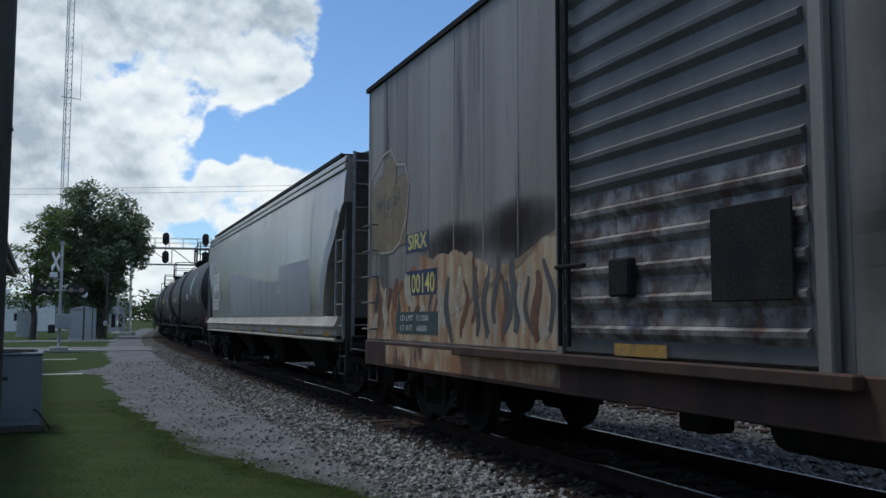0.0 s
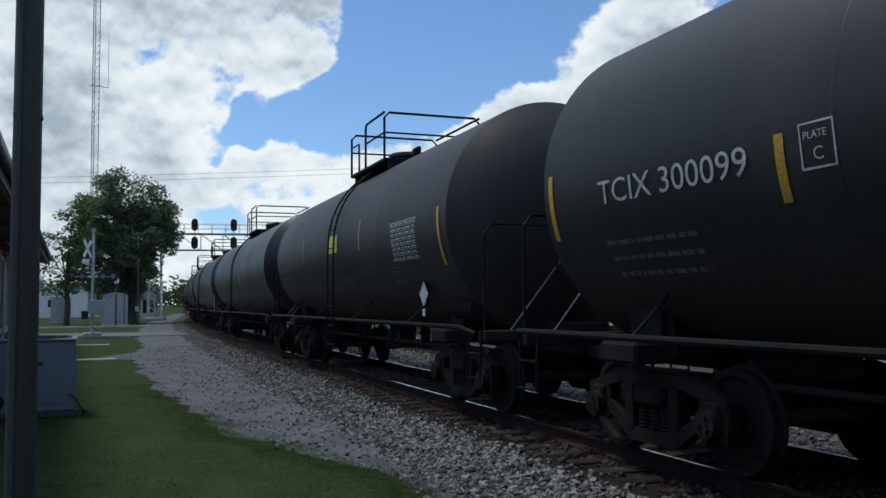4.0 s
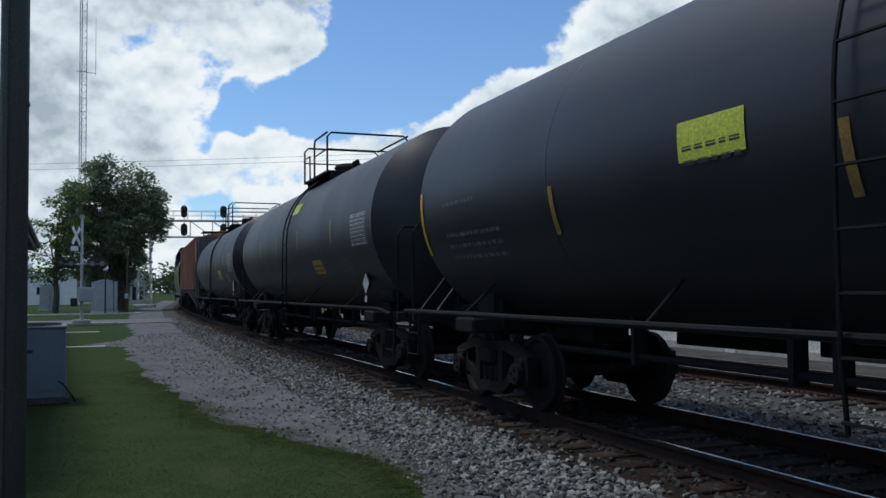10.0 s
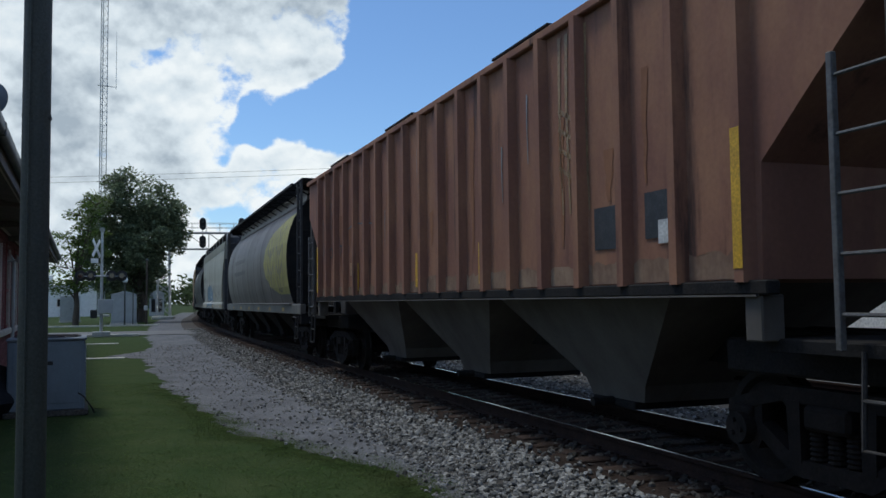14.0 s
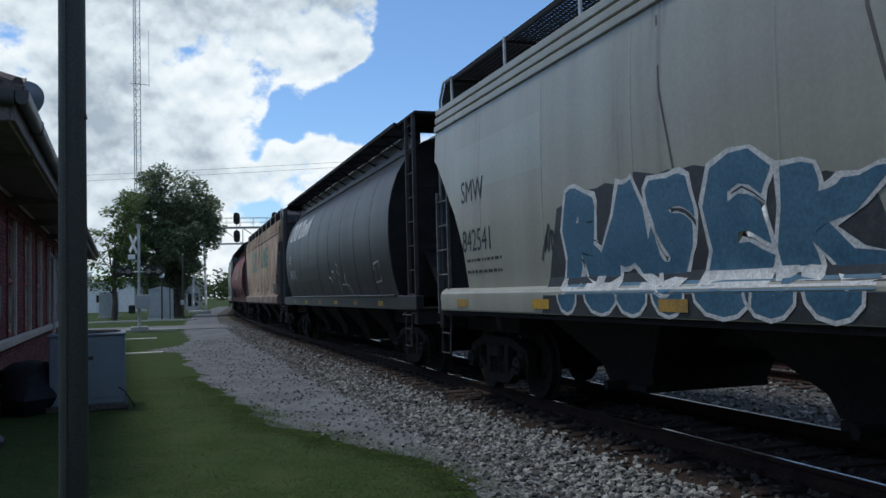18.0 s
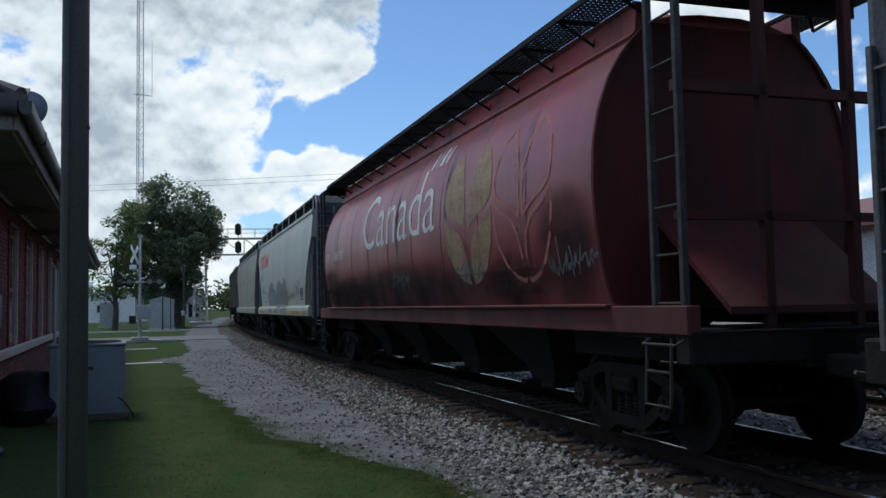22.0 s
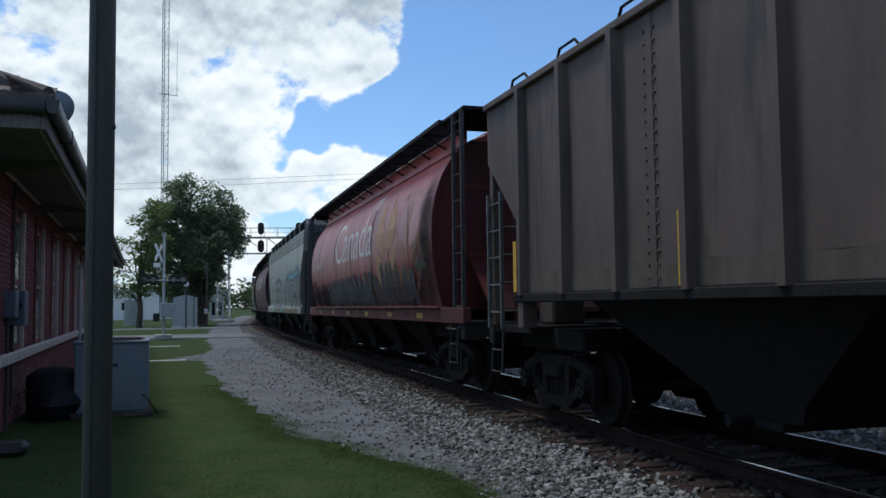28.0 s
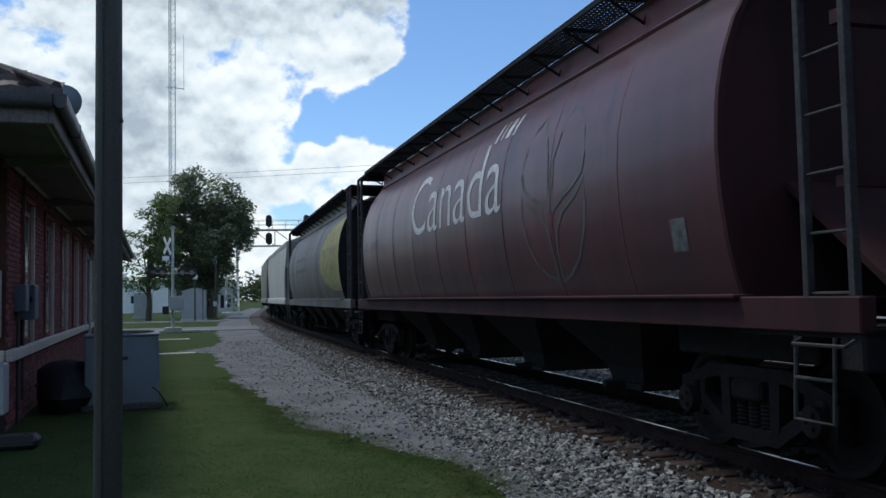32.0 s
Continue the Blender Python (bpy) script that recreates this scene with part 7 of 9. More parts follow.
def round_hopper(label, f, r, paint, end_paint, walk_paint=M_RAILING, cage=M_CAGE, sill=None):
    """A cylindrical-sided covered hopper with round end sheets and open end cages; f, r: where its end sheets stand."""
    car = Car("covered_hopper", label, f, r, ROUND_SIDE, "hopper car")
    car.end = car.h + 1.42
    car.h += 1.42
    car.set_trucks(1.85)
    car.h -= 1.42
    h, e = car.h, car.end
    car.proud = 0.5
    st = [(-h + 2 * h * k / 12, 1.40) for k in range(13)]
    part("body", body_loft(car, (1.4, 4.42), st, [(0.6, 4.50), (0.25, 4.54)]), paint, car.t)
    for sg in (-1, 1):
        x = sg * (h + 0.012)
        n = 40
        ring = [(x, ROUND_SIDE(1.42 + 2.98 * k / n) - 0.03, 1.42 + 2.98 * k / n) for k in range(n + 1)] + [(x, -ROUND_SIDE(1.42 + 2.98 * k / n) + 0.03, 1.42 + 2.98 * k / n) for k in range(n, -1, -1)]
        sh = Shape().loft([ring, [(x + sg * 0.012, y, z) for _, y, z in ring]])
        # the red and maroon end_paint already has the end's shade in it
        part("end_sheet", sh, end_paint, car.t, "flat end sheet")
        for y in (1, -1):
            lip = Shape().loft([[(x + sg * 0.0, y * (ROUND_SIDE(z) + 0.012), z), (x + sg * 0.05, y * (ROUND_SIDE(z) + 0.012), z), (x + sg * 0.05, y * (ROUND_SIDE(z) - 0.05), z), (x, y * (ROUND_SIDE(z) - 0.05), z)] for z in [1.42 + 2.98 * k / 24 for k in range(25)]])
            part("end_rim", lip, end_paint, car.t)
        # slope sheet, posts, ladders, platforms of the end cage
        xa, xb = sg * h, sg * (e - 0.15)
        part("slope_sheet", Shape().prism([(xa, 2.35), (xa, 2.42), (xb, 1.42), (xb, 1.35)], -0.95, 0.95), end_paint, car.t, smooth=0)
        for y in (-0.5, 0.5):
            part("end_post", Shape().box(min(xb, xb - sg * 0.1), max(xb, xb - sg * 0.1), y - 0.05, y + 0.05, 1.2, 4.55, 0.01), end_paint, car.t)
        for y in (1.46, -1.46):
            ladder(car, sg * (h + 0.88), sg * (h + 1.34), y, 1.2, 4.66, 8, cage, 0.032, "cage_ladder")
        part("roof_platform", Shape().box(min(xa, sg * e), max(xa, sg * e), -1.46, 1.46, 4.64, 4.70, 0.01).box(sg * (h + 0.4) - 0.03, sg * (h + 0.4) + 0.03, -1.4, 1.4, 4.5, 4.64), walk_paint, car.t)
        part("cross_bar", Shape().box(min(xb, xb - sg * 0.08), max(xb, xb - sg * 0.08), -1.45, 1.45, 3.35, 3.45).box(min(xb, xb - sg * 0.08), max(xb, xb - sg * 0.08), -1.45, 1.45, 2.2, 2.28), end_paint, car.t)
        part("deck", Shape().box(min(xa, sg * e), max(xa, sg * e), -1.46, 1.46, 1.14, 1.22, 0.01), M_UNDER, car.t)
        part("grab_iron", Shape().tube([(sg * (h + 0.85), 1.52, 1.14), (sg * (h + 0.85), 1.6, 1.10), (sg * (h + 1.38), 1.6, 1.10), (sg * (h + 1.38), 1.52, 1.14)], 0.014, 6), cage, car.t)
    for y in (1, -1):
        a, b = sorted((y * 1.36, y * 1.50))
        part("side_sill", Shape().box(-e, e, a, b, 1.18, 1.44, 0.012), sill or paint, car.t)
        a, b = sorted((y * 1.36, y * 1.56))
        part("sill_cap", Shape().box(-h - 0.1, h + 0.1, a, b, 1.425, 1.462, 0.01), sill or paint, car.t)
        a, b = sorted((y * 0.98, y * 1.08))
        part("roof_curb", Shape().loft([[(x, y * p, z) for p, z in ((1.10, 4.20), (1.13, 4.24), (1.06, 4.30), (1.03, 4.58), (1.06, 4.62), (0.93, 4.62), (0.93, 4.26))] for x in (-h, h)]), paint, car.t, smooth=20)
    for k in range(1, 9):
        x = -h + 2 * h * k / 9
        for y in (1, -1):
            sh = Shape().loft([[(x - 0.02, y * ROUND_SIDE(z), z), (x, y * (ROUND_SIDE(z) + 0.007), z), (x + 0.02, y * ROUND_SIDE(z), z)] for z in [1.42 + 2.98 * i / 20 for i in range(21)]], caps=False, ring_closed=False)
            part("side_seam", sh, paint, car.t)
    roof_walk(car, -h - 0.2, h + 0.2, 4.71, 0.98, 1.50, 1.05, 4.40, walk_paint)
    for k in range(7):
        x = -h + 1.0 + (2 * h - 2) * k / 6
        part("roof_hatch", Shape().box(x - 0.55, x + 0.55, -0.42, 0.42, 4.54, 4.70, 0.04), paint, car.t)
    underframe(car, 4, M_UNDER)
    return car


def flat_hopper(label, f, r, paint, sill_paint, ribs=0, eave=3, walk_paint=M_RAILING, walks=True, end_paint=None, cage=M_LADDER, bays=3, top=4.34, channel=False, seams=True):
    """A covered hopper with straight or ribbed sides, whose lower corners are cut back to the sloping end sheets."""
    car = Car("covered_hopper", label, f, r, RIB_SIDE if ribs else FLAT_SIDE, "hopper car")
    h = car.h
    car.proud = 1.0 if ribs else 0.5
    car.end = h + 0.25
    car.set_trucks(1.15)
    e = car.end
    zb = 1.62 if ribs else 1.53
    cut = [(0.0, 3.55), (0.10, 3.50), (0.45, 3.15), (0.95, 2.6), (1.25, 2.1), (1.42, zb)] if not ribs else [(0.0, 3.5), (0.12, 3.4), (0.7, 2.9), (1.2, 2.45), (1.22, zb)]
    st = [(-h + a, z) for a, z in cut] + [(-h + 1.45 + (2 * h - 2.9) * k / 8, zb) for k in range(9)] + [(h - a, z) for a, z in reversed(cut)]
    part("body", body_loft(car, (zb, top), st, [(1.0, top + 0.2), (0.4, top + 0.3)]), paint, car.t)
    # dark end colours such as M_ENDGREY hold the shade of the ends
    dark = end_paint or paint
    for sg in (-1, 1):
        a = sg * (h - 0.01)
        for y in (1.47, -1.47):
            part("corner_post", Shape().box(min(a, a - sg * 0.12), max(a, a - sg * 0.12), y - 0.06, y + 0.06, 1.2, top, 0.01), dark, car.t)
        for y in (-0.45, 0.45):
            part("end_post", Shape().box(min(a, a - sg * 0.1), max(a, a - sg * 0.1), y - 0.05, y + 0.05, 1.2, 3.6, 0.01), dark, car.t)
        part("end_panel", Shape().box(min(a, a + sg * 0.02), max(a, a + sg * 0.02), -1.42, 1.42, 3.5, top + 0.1), dark, car.t)
        for y in (1.56, -1.56):
            ladder(car, sg * (h - 0.02), sg * (h - 0.52), y, 1.15, 3.05, 5, cage)
        end_ladder(car, sg * (h + 0.08), 1.42, 0.92, 1.15, top + 0.1, 8, cage)
        end_ladder(car, sg * (h + 0.08), -1.42, -0.92, 1.15, top + 0.1, 8, cage)
        part("deck", Shape().box(min(sg * (h - 1.3), sg * e), max(sg * (h - 1.3), sg * e), -1.46, 1.46, 1.1, 1.2, 0.01), M_UNDER, car.t)
        if walks:
            b = sg * (h + 0.05)
            part("end_grating", Shape().loft([[(b, y, top - 0.05), (b, y, 4.56), (b - sg * 0.2, y, 4.79), (b - sg * 0.6, y, 4.80), (b - sg * 0.6, y, 4.77), (b - sg * 0.21, y, 4.76), (b - sg * 0.03, y, 4.55), (b - sg * 0.03, y, top - 0.05)] for y in (-1.42, 1.42)]), dark, car.t, "end of the roof walk bent down over the corner", smooth=0)
            for y in (1.0, -1.4):
                part("wing_plate", Shape().box(min(a, a - sg * 0.03), max(a, a - sg * 0.03), y, y + 0.4, 1.25, 3.55), dark, car.t, smooth=0)
            part("slope_sheet", Shape().prism([(a - sg * 0.06, 3.5), (a - sg * 0.06, 3.44), (a - sg * 1.4, 1.5), (a - sg * 1.4, 1.56)], -1.4, 1.4), dark, car.t, smooth=0)
        part("brake_box", Shape().box(min(a, a - sg * 0.5), max(a, a - sg * 0.5), 0.3, 0.8, 1.2, 1.75, 0.03), dark, car.t)
        part("uncoupling_lever", Shape().tube([(sg * (e + 0.05), 1.5, 1.0), (sg * (e + 0.08), 1.2, 0.95), (sg * (e + 0.1), 0.2, 0.95)], 0.014, 6), cage, car.t)
    for y in (1, -1):
        if not ribs:
            o = [(1.36, 1.21), (1.64, 1.21), (1.648, 1.23), (1.65, 1.43), (1.645, 1.46), (1.62, 1.50), (1.56, 1.54), (1.36, 1.54)]
            if channel:
                o = [(1.36, 1.10), (1.62, 1.10), (1.64, 1.115), (1.64, 1.14), (1.60, 1.155), (1.60, 1.33), (1.64, 1.345), (1.655, 1.36), (1.655, 1.385), (1.63, 1.40), (1.60, 1.47), (1.575, 1.55), (1.36, 1.55)]
            lg = Shape().loft([[(x, y * p, z) for p, z in o] for x in (-h + 0.35, h - 0.35)])
            part("side_sill", lg, sill_paint, car.t, "side sill with a sloping ledge", smooth=18)
            part("sill_shelf", Shape().box(-h + 0.3, h - 0.3, min(y * 1.3, y * 1.6), max(y * 1.3, y * 1.6), 1.15, 1.207), M_UNDER, car.t)
        for k in range(eave):
            z = top - 0.02 - 0.13 * k
            a, b = sorted((y * (FLAT_SIDE(z) - 0.03 if not ribs else 1.5), y * ((FLAT_SIDE(z) if not ribs else 1.55) + 0.05 - 0.006 * k)))
            part("eave_rail", Shape().box(-h, h, a, b, z - 0.05, z + 0.05, 0.012), paint, car.t)
        if ribs:
            for k in range(ribs):
                x = -h + 1.35 + (2 * h - 2.7) * k / (ribs - 1)
                o = [(x - 0.085, 1.54), (x - 0.05, 1.65), (x + 0.05, 1.65), (x + 0.085, 1.54)]
                part("side_rib", Shape().loft([[(p, y * q, z) for p, q in o] for z in (zb - 0.02, top - 0.02)]), paint, car.t, smooth=0)
            a, b = sorted((y * 1.5, y * 1.62))
            part("side_sill", Shape().box(-h + 1.1, h - 1.1, a, b, zb - 0.11, zb - 0.005, 0.012), M_UNDER, car.t)
            part("top_rail", Shape().box(-h, h, a, b, top - 0.03, top + 0.06, 0.012), paint, car.t)
            for sg in (-1, 1):
                a2, b2 = sorted((sg * (h - 1.36), sg * (h - 1.18)))
                part("jack_post", Shape().box(a2, b2, min(y * 1.4, y * 1.6), max(y * 1.4, y * 1.6), 1.18, zb - 0.11, 0.01), sill_paint, car.t)
    if not ribs and seams:
        for k in range(1, 8):
            x = -h + 2 * h * k / 8
            for y in (1, -1):
                sh = Shape().loft([[(x - 0.02, y * FLAT_SIDE(z), z), (x, y * (FLAT_SIDE(z) + 0.006), z), (x + 0.02, y * FLAT_SIDE(z), z)] for z in [1.58 + (top - 2.0) * i / 14 for i in range(15)]], caps=False, ring_closed=False)
                part("side_seam", sh, paint, car.t)
    if walks:
        roof_walk(car, -h + 0.5, h - 0.5, 4.80, 0.80, 1.42, 1.15, top - 0.02, walk_paint, M_GALV)
        for sg in (-1, 1):
            for y in (1.44, -1.44):
                part("end_hoop", Shape().tube([(sg * (h + 0.08), y, top - 0.1), (sg * (h + 0.08), y, 4.55), (sg * (h - 0.12), y, 4.80), (sg * (h - 0.5), y, 4.80)], 0.022, 7), M_GALV, car.t)
    for k in range(8):
        x = -h + 1.0 + (2 * h - 2) * k / 7
        part("roof_hatch", Shape().box(x - 0.5, x + 0.5, -0.4, 0.4, top + 0.28, top + 0.44, 0.04), paint, car.t)
    underframe(car, bays, M_HGREY if end_paint is M_HGREY else M_UNDER, top=zb - 0.1)
    return car


def boxcar(label, f, r):
    car = Car("boxcar", label, f, r, BOX_SIDE, "boxcar")
    h = car.h
    car.end = h + 0.2
    car.proud = 0.35
    car.set_trucks(1.6)
    e, top = car.end, 5.18
    part("body", Shape().box(-h, h, -1.57, 1.57, 1.15, top, 0.02), M_BOXCAR, car.t, smooth=0)
    part("roof", Shape().prism([(-h - 0.03, top - 0.04), (h + 0.03, top - 0.04), (h + 0.03, top + 0.03), (-h - 0.03, top + 0.03)], -1.61, 1.61), M_UNDER, car.t)
    part("roof", Shape().loft([[(x, -1.55, top + 0.03), (x, 0, top + 0.16), (x, 1.55, top + 0.03)] for x in (-h, h)]), M_BOXCAR, car.t)
    for y in (1, -1):
        a, b = sorted((y * 1.5, y * 1.60))
        part("side_sill", Shape().box(-h, h, a, b, 0.80, 1.17, 0.012), M_BOXRUST, car.t)
        for k in range(19):
            x = -h + 0.05 + (2 * h - 0.1) * k / 18
            a, b = sorted((y * 1.56, y * 1.575))
            part("side_seam", Shape().box(x - 0.018, x + 0.018, a, b, 1.18, top - 0.06, 0.003), M_BOXCAR, car.t)
    # plug door with level corrugations
    dx0, dx1 = -168.15 - car.c, -165.15 - car.c
    d = part("door", Shape().box(dx0, dx1, 1.585, 1.63, 1.2, top - 0.1, 0.01), M_BOXDOOR, car.t, "corrugated grey sliding door")
    n = 15
    for k in range(n):
        z = 1.32 + (top - 1.6) * k / (n - 1)
        o = [(1.625, z), (1.67, z + 0.06), (1.675, z + 0.10), (1.625, z + 0.13)]
        mat = M_DOORGRAF if k < 5 else M_BOXDOOR
        part("door_rib", Shape().loft([[(x, p, q) for p, q in o] for x in (dx0 + 0.06, dx1 - 0.06)]), mat, d, smooth=0)
        if k < 5:
            part("door_panel", Shape().box(dx0 + 0.06, dx1 - 0.06, 1.628, 1.634, z + 0.13, z + 0.255), mat, d)
    for x in (dx0 - 0.06, dx1 + 0.06):
        part("door_post", Shape().box(x - 0.06, x + 0.06, 1.58, 1.66, 1.15, top - 0.05, 0.012), M_BOXCAR, car.t)
    for x in (dx1 - 0.03, dx1 - 0.18):
        part("lock_bar", Shape().cyl((x, 1.70, 1.25), (x, 1.70, top - 0.3), 0.022, n=8), M_UNDER, d)
    part("door_plate", Shape().box(-168.02 - car.c, -167.25 - car.c, 1.68, 1.70, 1.62, 2.28, 0.01), M_UNDER, d, "dark square patch plate")
    part("door_latch", Shape().box(-166.35 - car.c, -166.05 - car.c, 1.67, 1.76, 1.68, 2.0, 0.02), M_UNDER, d)
    part("door_handle", Shape().tube([(dx1, 1.66, 1.95), (dx1 - 0.1, 1.78, 1.97), (dx1 - 0.55, 1.76, 1.97)], 0.02, 6), M_UNDER, d)
    part("door_rail", Shape().box(dx0 - 0.3, dx1 + 2.5, 1.60, 1.70, 1.08, 1.18, 0.012), M_BOXRUST, car.t)
    # soot over the panels, and a dark film beside the door
    for s, z, w, hh in ((-164.1, 2.45, 2.4, 0.8), (-162.4, 2.4, 2.6, 0.7), (-169.6, 3.2, 2.6, 4.2), (-169.2, 1.9, 2.0, 1.6), (-171.8, 2.6, 3.6, 3.2)):
        car.film(s - car.c, z, w, hh, M_SOOTSHADE, "dark sooty film on the panels")
    # cream spray over the lower panels
    rnd = random.Random(6)
    def ragged(x0, x1, zlo, zhi, seed):
        pts = []
        m = int(abs(x1 - x0) / 0.08)
        for i in range(m + 1):
            k = i / m
            pts.append((x0 + (x1 - x0) * k, zhi(k) + 0.16 * noise.noise((k * 9, seed, 0)) + 0.08 * noise.noise((k * 31, seed, 3))))
        return [(x0, zlo)] + pts + [(x1, zlo)]
    pts = ragged(-161.3 - car.c, -165.05 - car.c, 1.2, lambda k: 2.25 + 0.12 * math.sin(k * 7), 1.5)
    car.polygon("sprayed_panel", pts, M_BOXGRAF, "cream spray paint over rusty brown panels", 0.012, rows=0.5)
    car.patch("sprayed_sill", -160 - car.c, -165 - car.c, 0.85, 1.12, M_BOXWARM, lift=0.012)
    pts = ragged(-159.05 - car.c, -161.35 - car.c, 1.2, lambda k: 2.02 + 0.14 * math.sin(k * 9), 4.5)
    car.polygon("rust_panel", pts, M_BOXWARM, "rusty orange panel under worn cream spray", 0.010, rows=0.5)
    for i in range(22):
        x, z0 = -161.55 - car.c - 3.35 * (i + rnd.random()) / 22, rnd.uniform(1.2, 1.5)
        hh, w, lean = rnd.uniform(0.45, 0.85), rnd.uniform(0.07, 0.17), rnd.uniform(-0.12, 0.12)
        pts = [(x + lean * q / 6 + 0.07 * math.sin(q * 0.9 + i), z0 + hh * q / 6) for q in range(7)]
        car.stroke("sprayed_stroke", pts, lambda a, w=w: w * (0.35 + 0.65 * math.sin(math.pi * (0.12 + 0.8 * a))), rnd.choice((M_SPRAYPALE, M_SPRAYDARK, M_SPRAYPALE, M_SPRAYGREY)), lift=0.014 + 0.0004 * i)
    for i in range(14):
        x, z0 = -159.3 - car.c - 2.1 * (i + rnd.random()) / 14, rnd.uniform(1.2, 1.7)
        hh, w = rnd.uniform(0.3, 0.6), rnd.uniform(0.1, 0.24)
        pts = [(x + 0.06 * math.sin(q * 1.1 + i), z0 + hh * q / 5) for q in range(6)]
        car.stroke("sprayed_stroke", pts, lambda a, w=w: w * (0.4 + 0.6 * math.sin(math.pi * (0.12 + 0.8 * a))), rnd.choice((M_SPRAYPALE, M_SPRAYDARK, M_TAN, M_SPRAYTEAL)), lift=0.012 + 0.0004 * i)
    car.arches(-159.25 - car.c, 2.72, 1.5, (0.95, 1.2, 0.85), M_MUSTARD, M_INKFADE, "dull yellow sprayed letters with a pale rim", 0.03, 0.25)
    rim = [(-159.1, 2.62), (-159.1, 3.7), (-159.35, 3.78), (-159.7, 3.98), (-160.1, 4.02), (-160.35, 3.75), (-160.7, 3.7), (-160.88, 3.4), (-160.78, 2.95), (-160.5, 2.6), (-160.2, 2.48), (-159.6, 2.5)]
    car.stroke("figure_outline", [(s - car.c, z) for s, z in rim], 0.035, M_SPRAYPALE, lift=0.018)
    car.scrawl(-159.4 - car.c, 3.0, 1.1, 0.45, M_INK, 5, 6, 0.02)
    car.patch("number_backing", -160.75 - car.c, -161.6 - car.c, 2.42, 2.68, M_NAVY, "dark blue backing patch", 0.0135)
    car.patch("number_backing", -160.75 - car.c, -161.92 - car.c, 1.82, 2.16, M_NAVY, "dark blue backing patch", 0.0135)
    car.patch("weight_panel", -160.45 - car.c, -161.95 - car.c, 1.30, 1.60, M_SPRAYTEAL, "dark green weight panel", 0.0225)
    car.text("SIRX", -160.84 - car.c, 2.46, 0.29, M_NUMBER, lift=0.016, fit=0.72, thin=-0.006)
    car.text("100140", -160.82 - car.c, 1.86, 0.36, M_NUMBER, lift=0.016, fit=1.0, thin=-0.006)
    car.text("LD LMT  151200", -160.55 - car.c, 1.48, 0.11, M_LETTER, 1.15, lift=0.024)
    car.text("LT WT    68600", -160.55 - car.c, 1.34, 0.11, M_LETTER, 1.15, lift=0.024)
    for k in range(5):
        part("grab_iron", Shape().tube([(h - 0.1, 1.58, 1.35 + 0.4 * k), (h - 0.1, 1.68, 1.35 + 0.4 * k), (h - 0.55, 1.68, 1.35 + 0.4 * k), (h - 0.55, 1.58, 1.35 + 0.4 * k)], 0.014, 6), M_LADDER, car.t)
    for k in range(10):
        part("grab_iron", Shape().tube([(h, 1.4, 1.3 + 0.4 * k), (h + 0.09, 1.4, 1.3 + 0.4 * k), (h + 0.09, 0.95, 1.3 + 0.4 * k), (h, 0.95, 1.3 + 0.4 * k)], 0.014, 6), M_LADDER, car.t)
    car.patch("reflector_strip", -166.0 - car.c, -166.7 - car.c, 1.2, 1.30, M_AMBER, lift=0.27)
    part("centre_sill", Shape().box(-e, e, -0.28, 0.28, 0.78, 1.15), M_UNDER, car.t)
    for k in range(8):
        x = -h + 1 + (2 * h - 2) * k / 7
        part("cross_bearer", Shape().box(x - 0.08, x + 0.08, -1.5, 1.5, 0.78, 1.14), M_UNDER, car.t)
    part("brake_gear", Shape().cyl((-1.5, 0.9, 0.72), (-0.5, 0.9, 0.72), 0.2, n=12).box(0.3, 0.7, 0.7, 1.0, 0.55, 0.85, 0.03).cyl((-3, 0.2, 0.7), (3, 0.2, 0.7), 0.03, n=6), M_UNDER, car.t)
    for side in ("front", "rear"):
        coupler(car, side)
    for x in (-e + 0.4, e - 0.4):
        step(car, x)
    return car


def leaf_outline(x, z, w, h, lean):
    """An almond-shaped leaf standing on (x, z)."""
    pts = []
    for k in range(13):
        a = k / 12
        pts.append((x + lean * a * h + w * math.sin(math.pi * a) ** 0.8, z + h * a))
    for k in range(11, 0, -1):
        a = k / 12
        pts.append((x + lean * a * h - w * math.sin(math.pi * a) ** 0.8, z + h * a))
    return pts


def wheat(car, x, fill, line, big=1.0, filled=True, z0=1.65, z1=3.75):
    """A stylised grain ear: two pairs of pointed leaves parted by a forked stalk."""
    upper = [(0.06, 0.40), (0.06, 0.55), (0.09, 0.70), (0.22, 0.83), (0.46, 0.98), (0.70, 0.93), (0.92, 0.80), (0.99, 0.66), (0.93, 0.575), (0.72, 0.52), (0.42, 0.475)]
    lower = [(0.07, 0.0), (0.08, 0.16), (0.13, 0.28), (0.34, 0.385), (0.72, 0.45), (0.98, 0.53), (1.0, 0.40), (0.90, 0.25), (0.66, 0.11), (0.36, 0.03)]
    for outline in (upper, lower):
        for sg in (-1, 1):
            o = [(x + sg * u * big, z0 + (z1 - z0) * w) for u, w in outline]
            if filled:
                car.polygon("wheat_leaf", o, fill, "painted wheat leaf", 0.010)
            else:
                car.stroke("wheat_outline", o + o[:1], 0.055, line, lift=0.012)


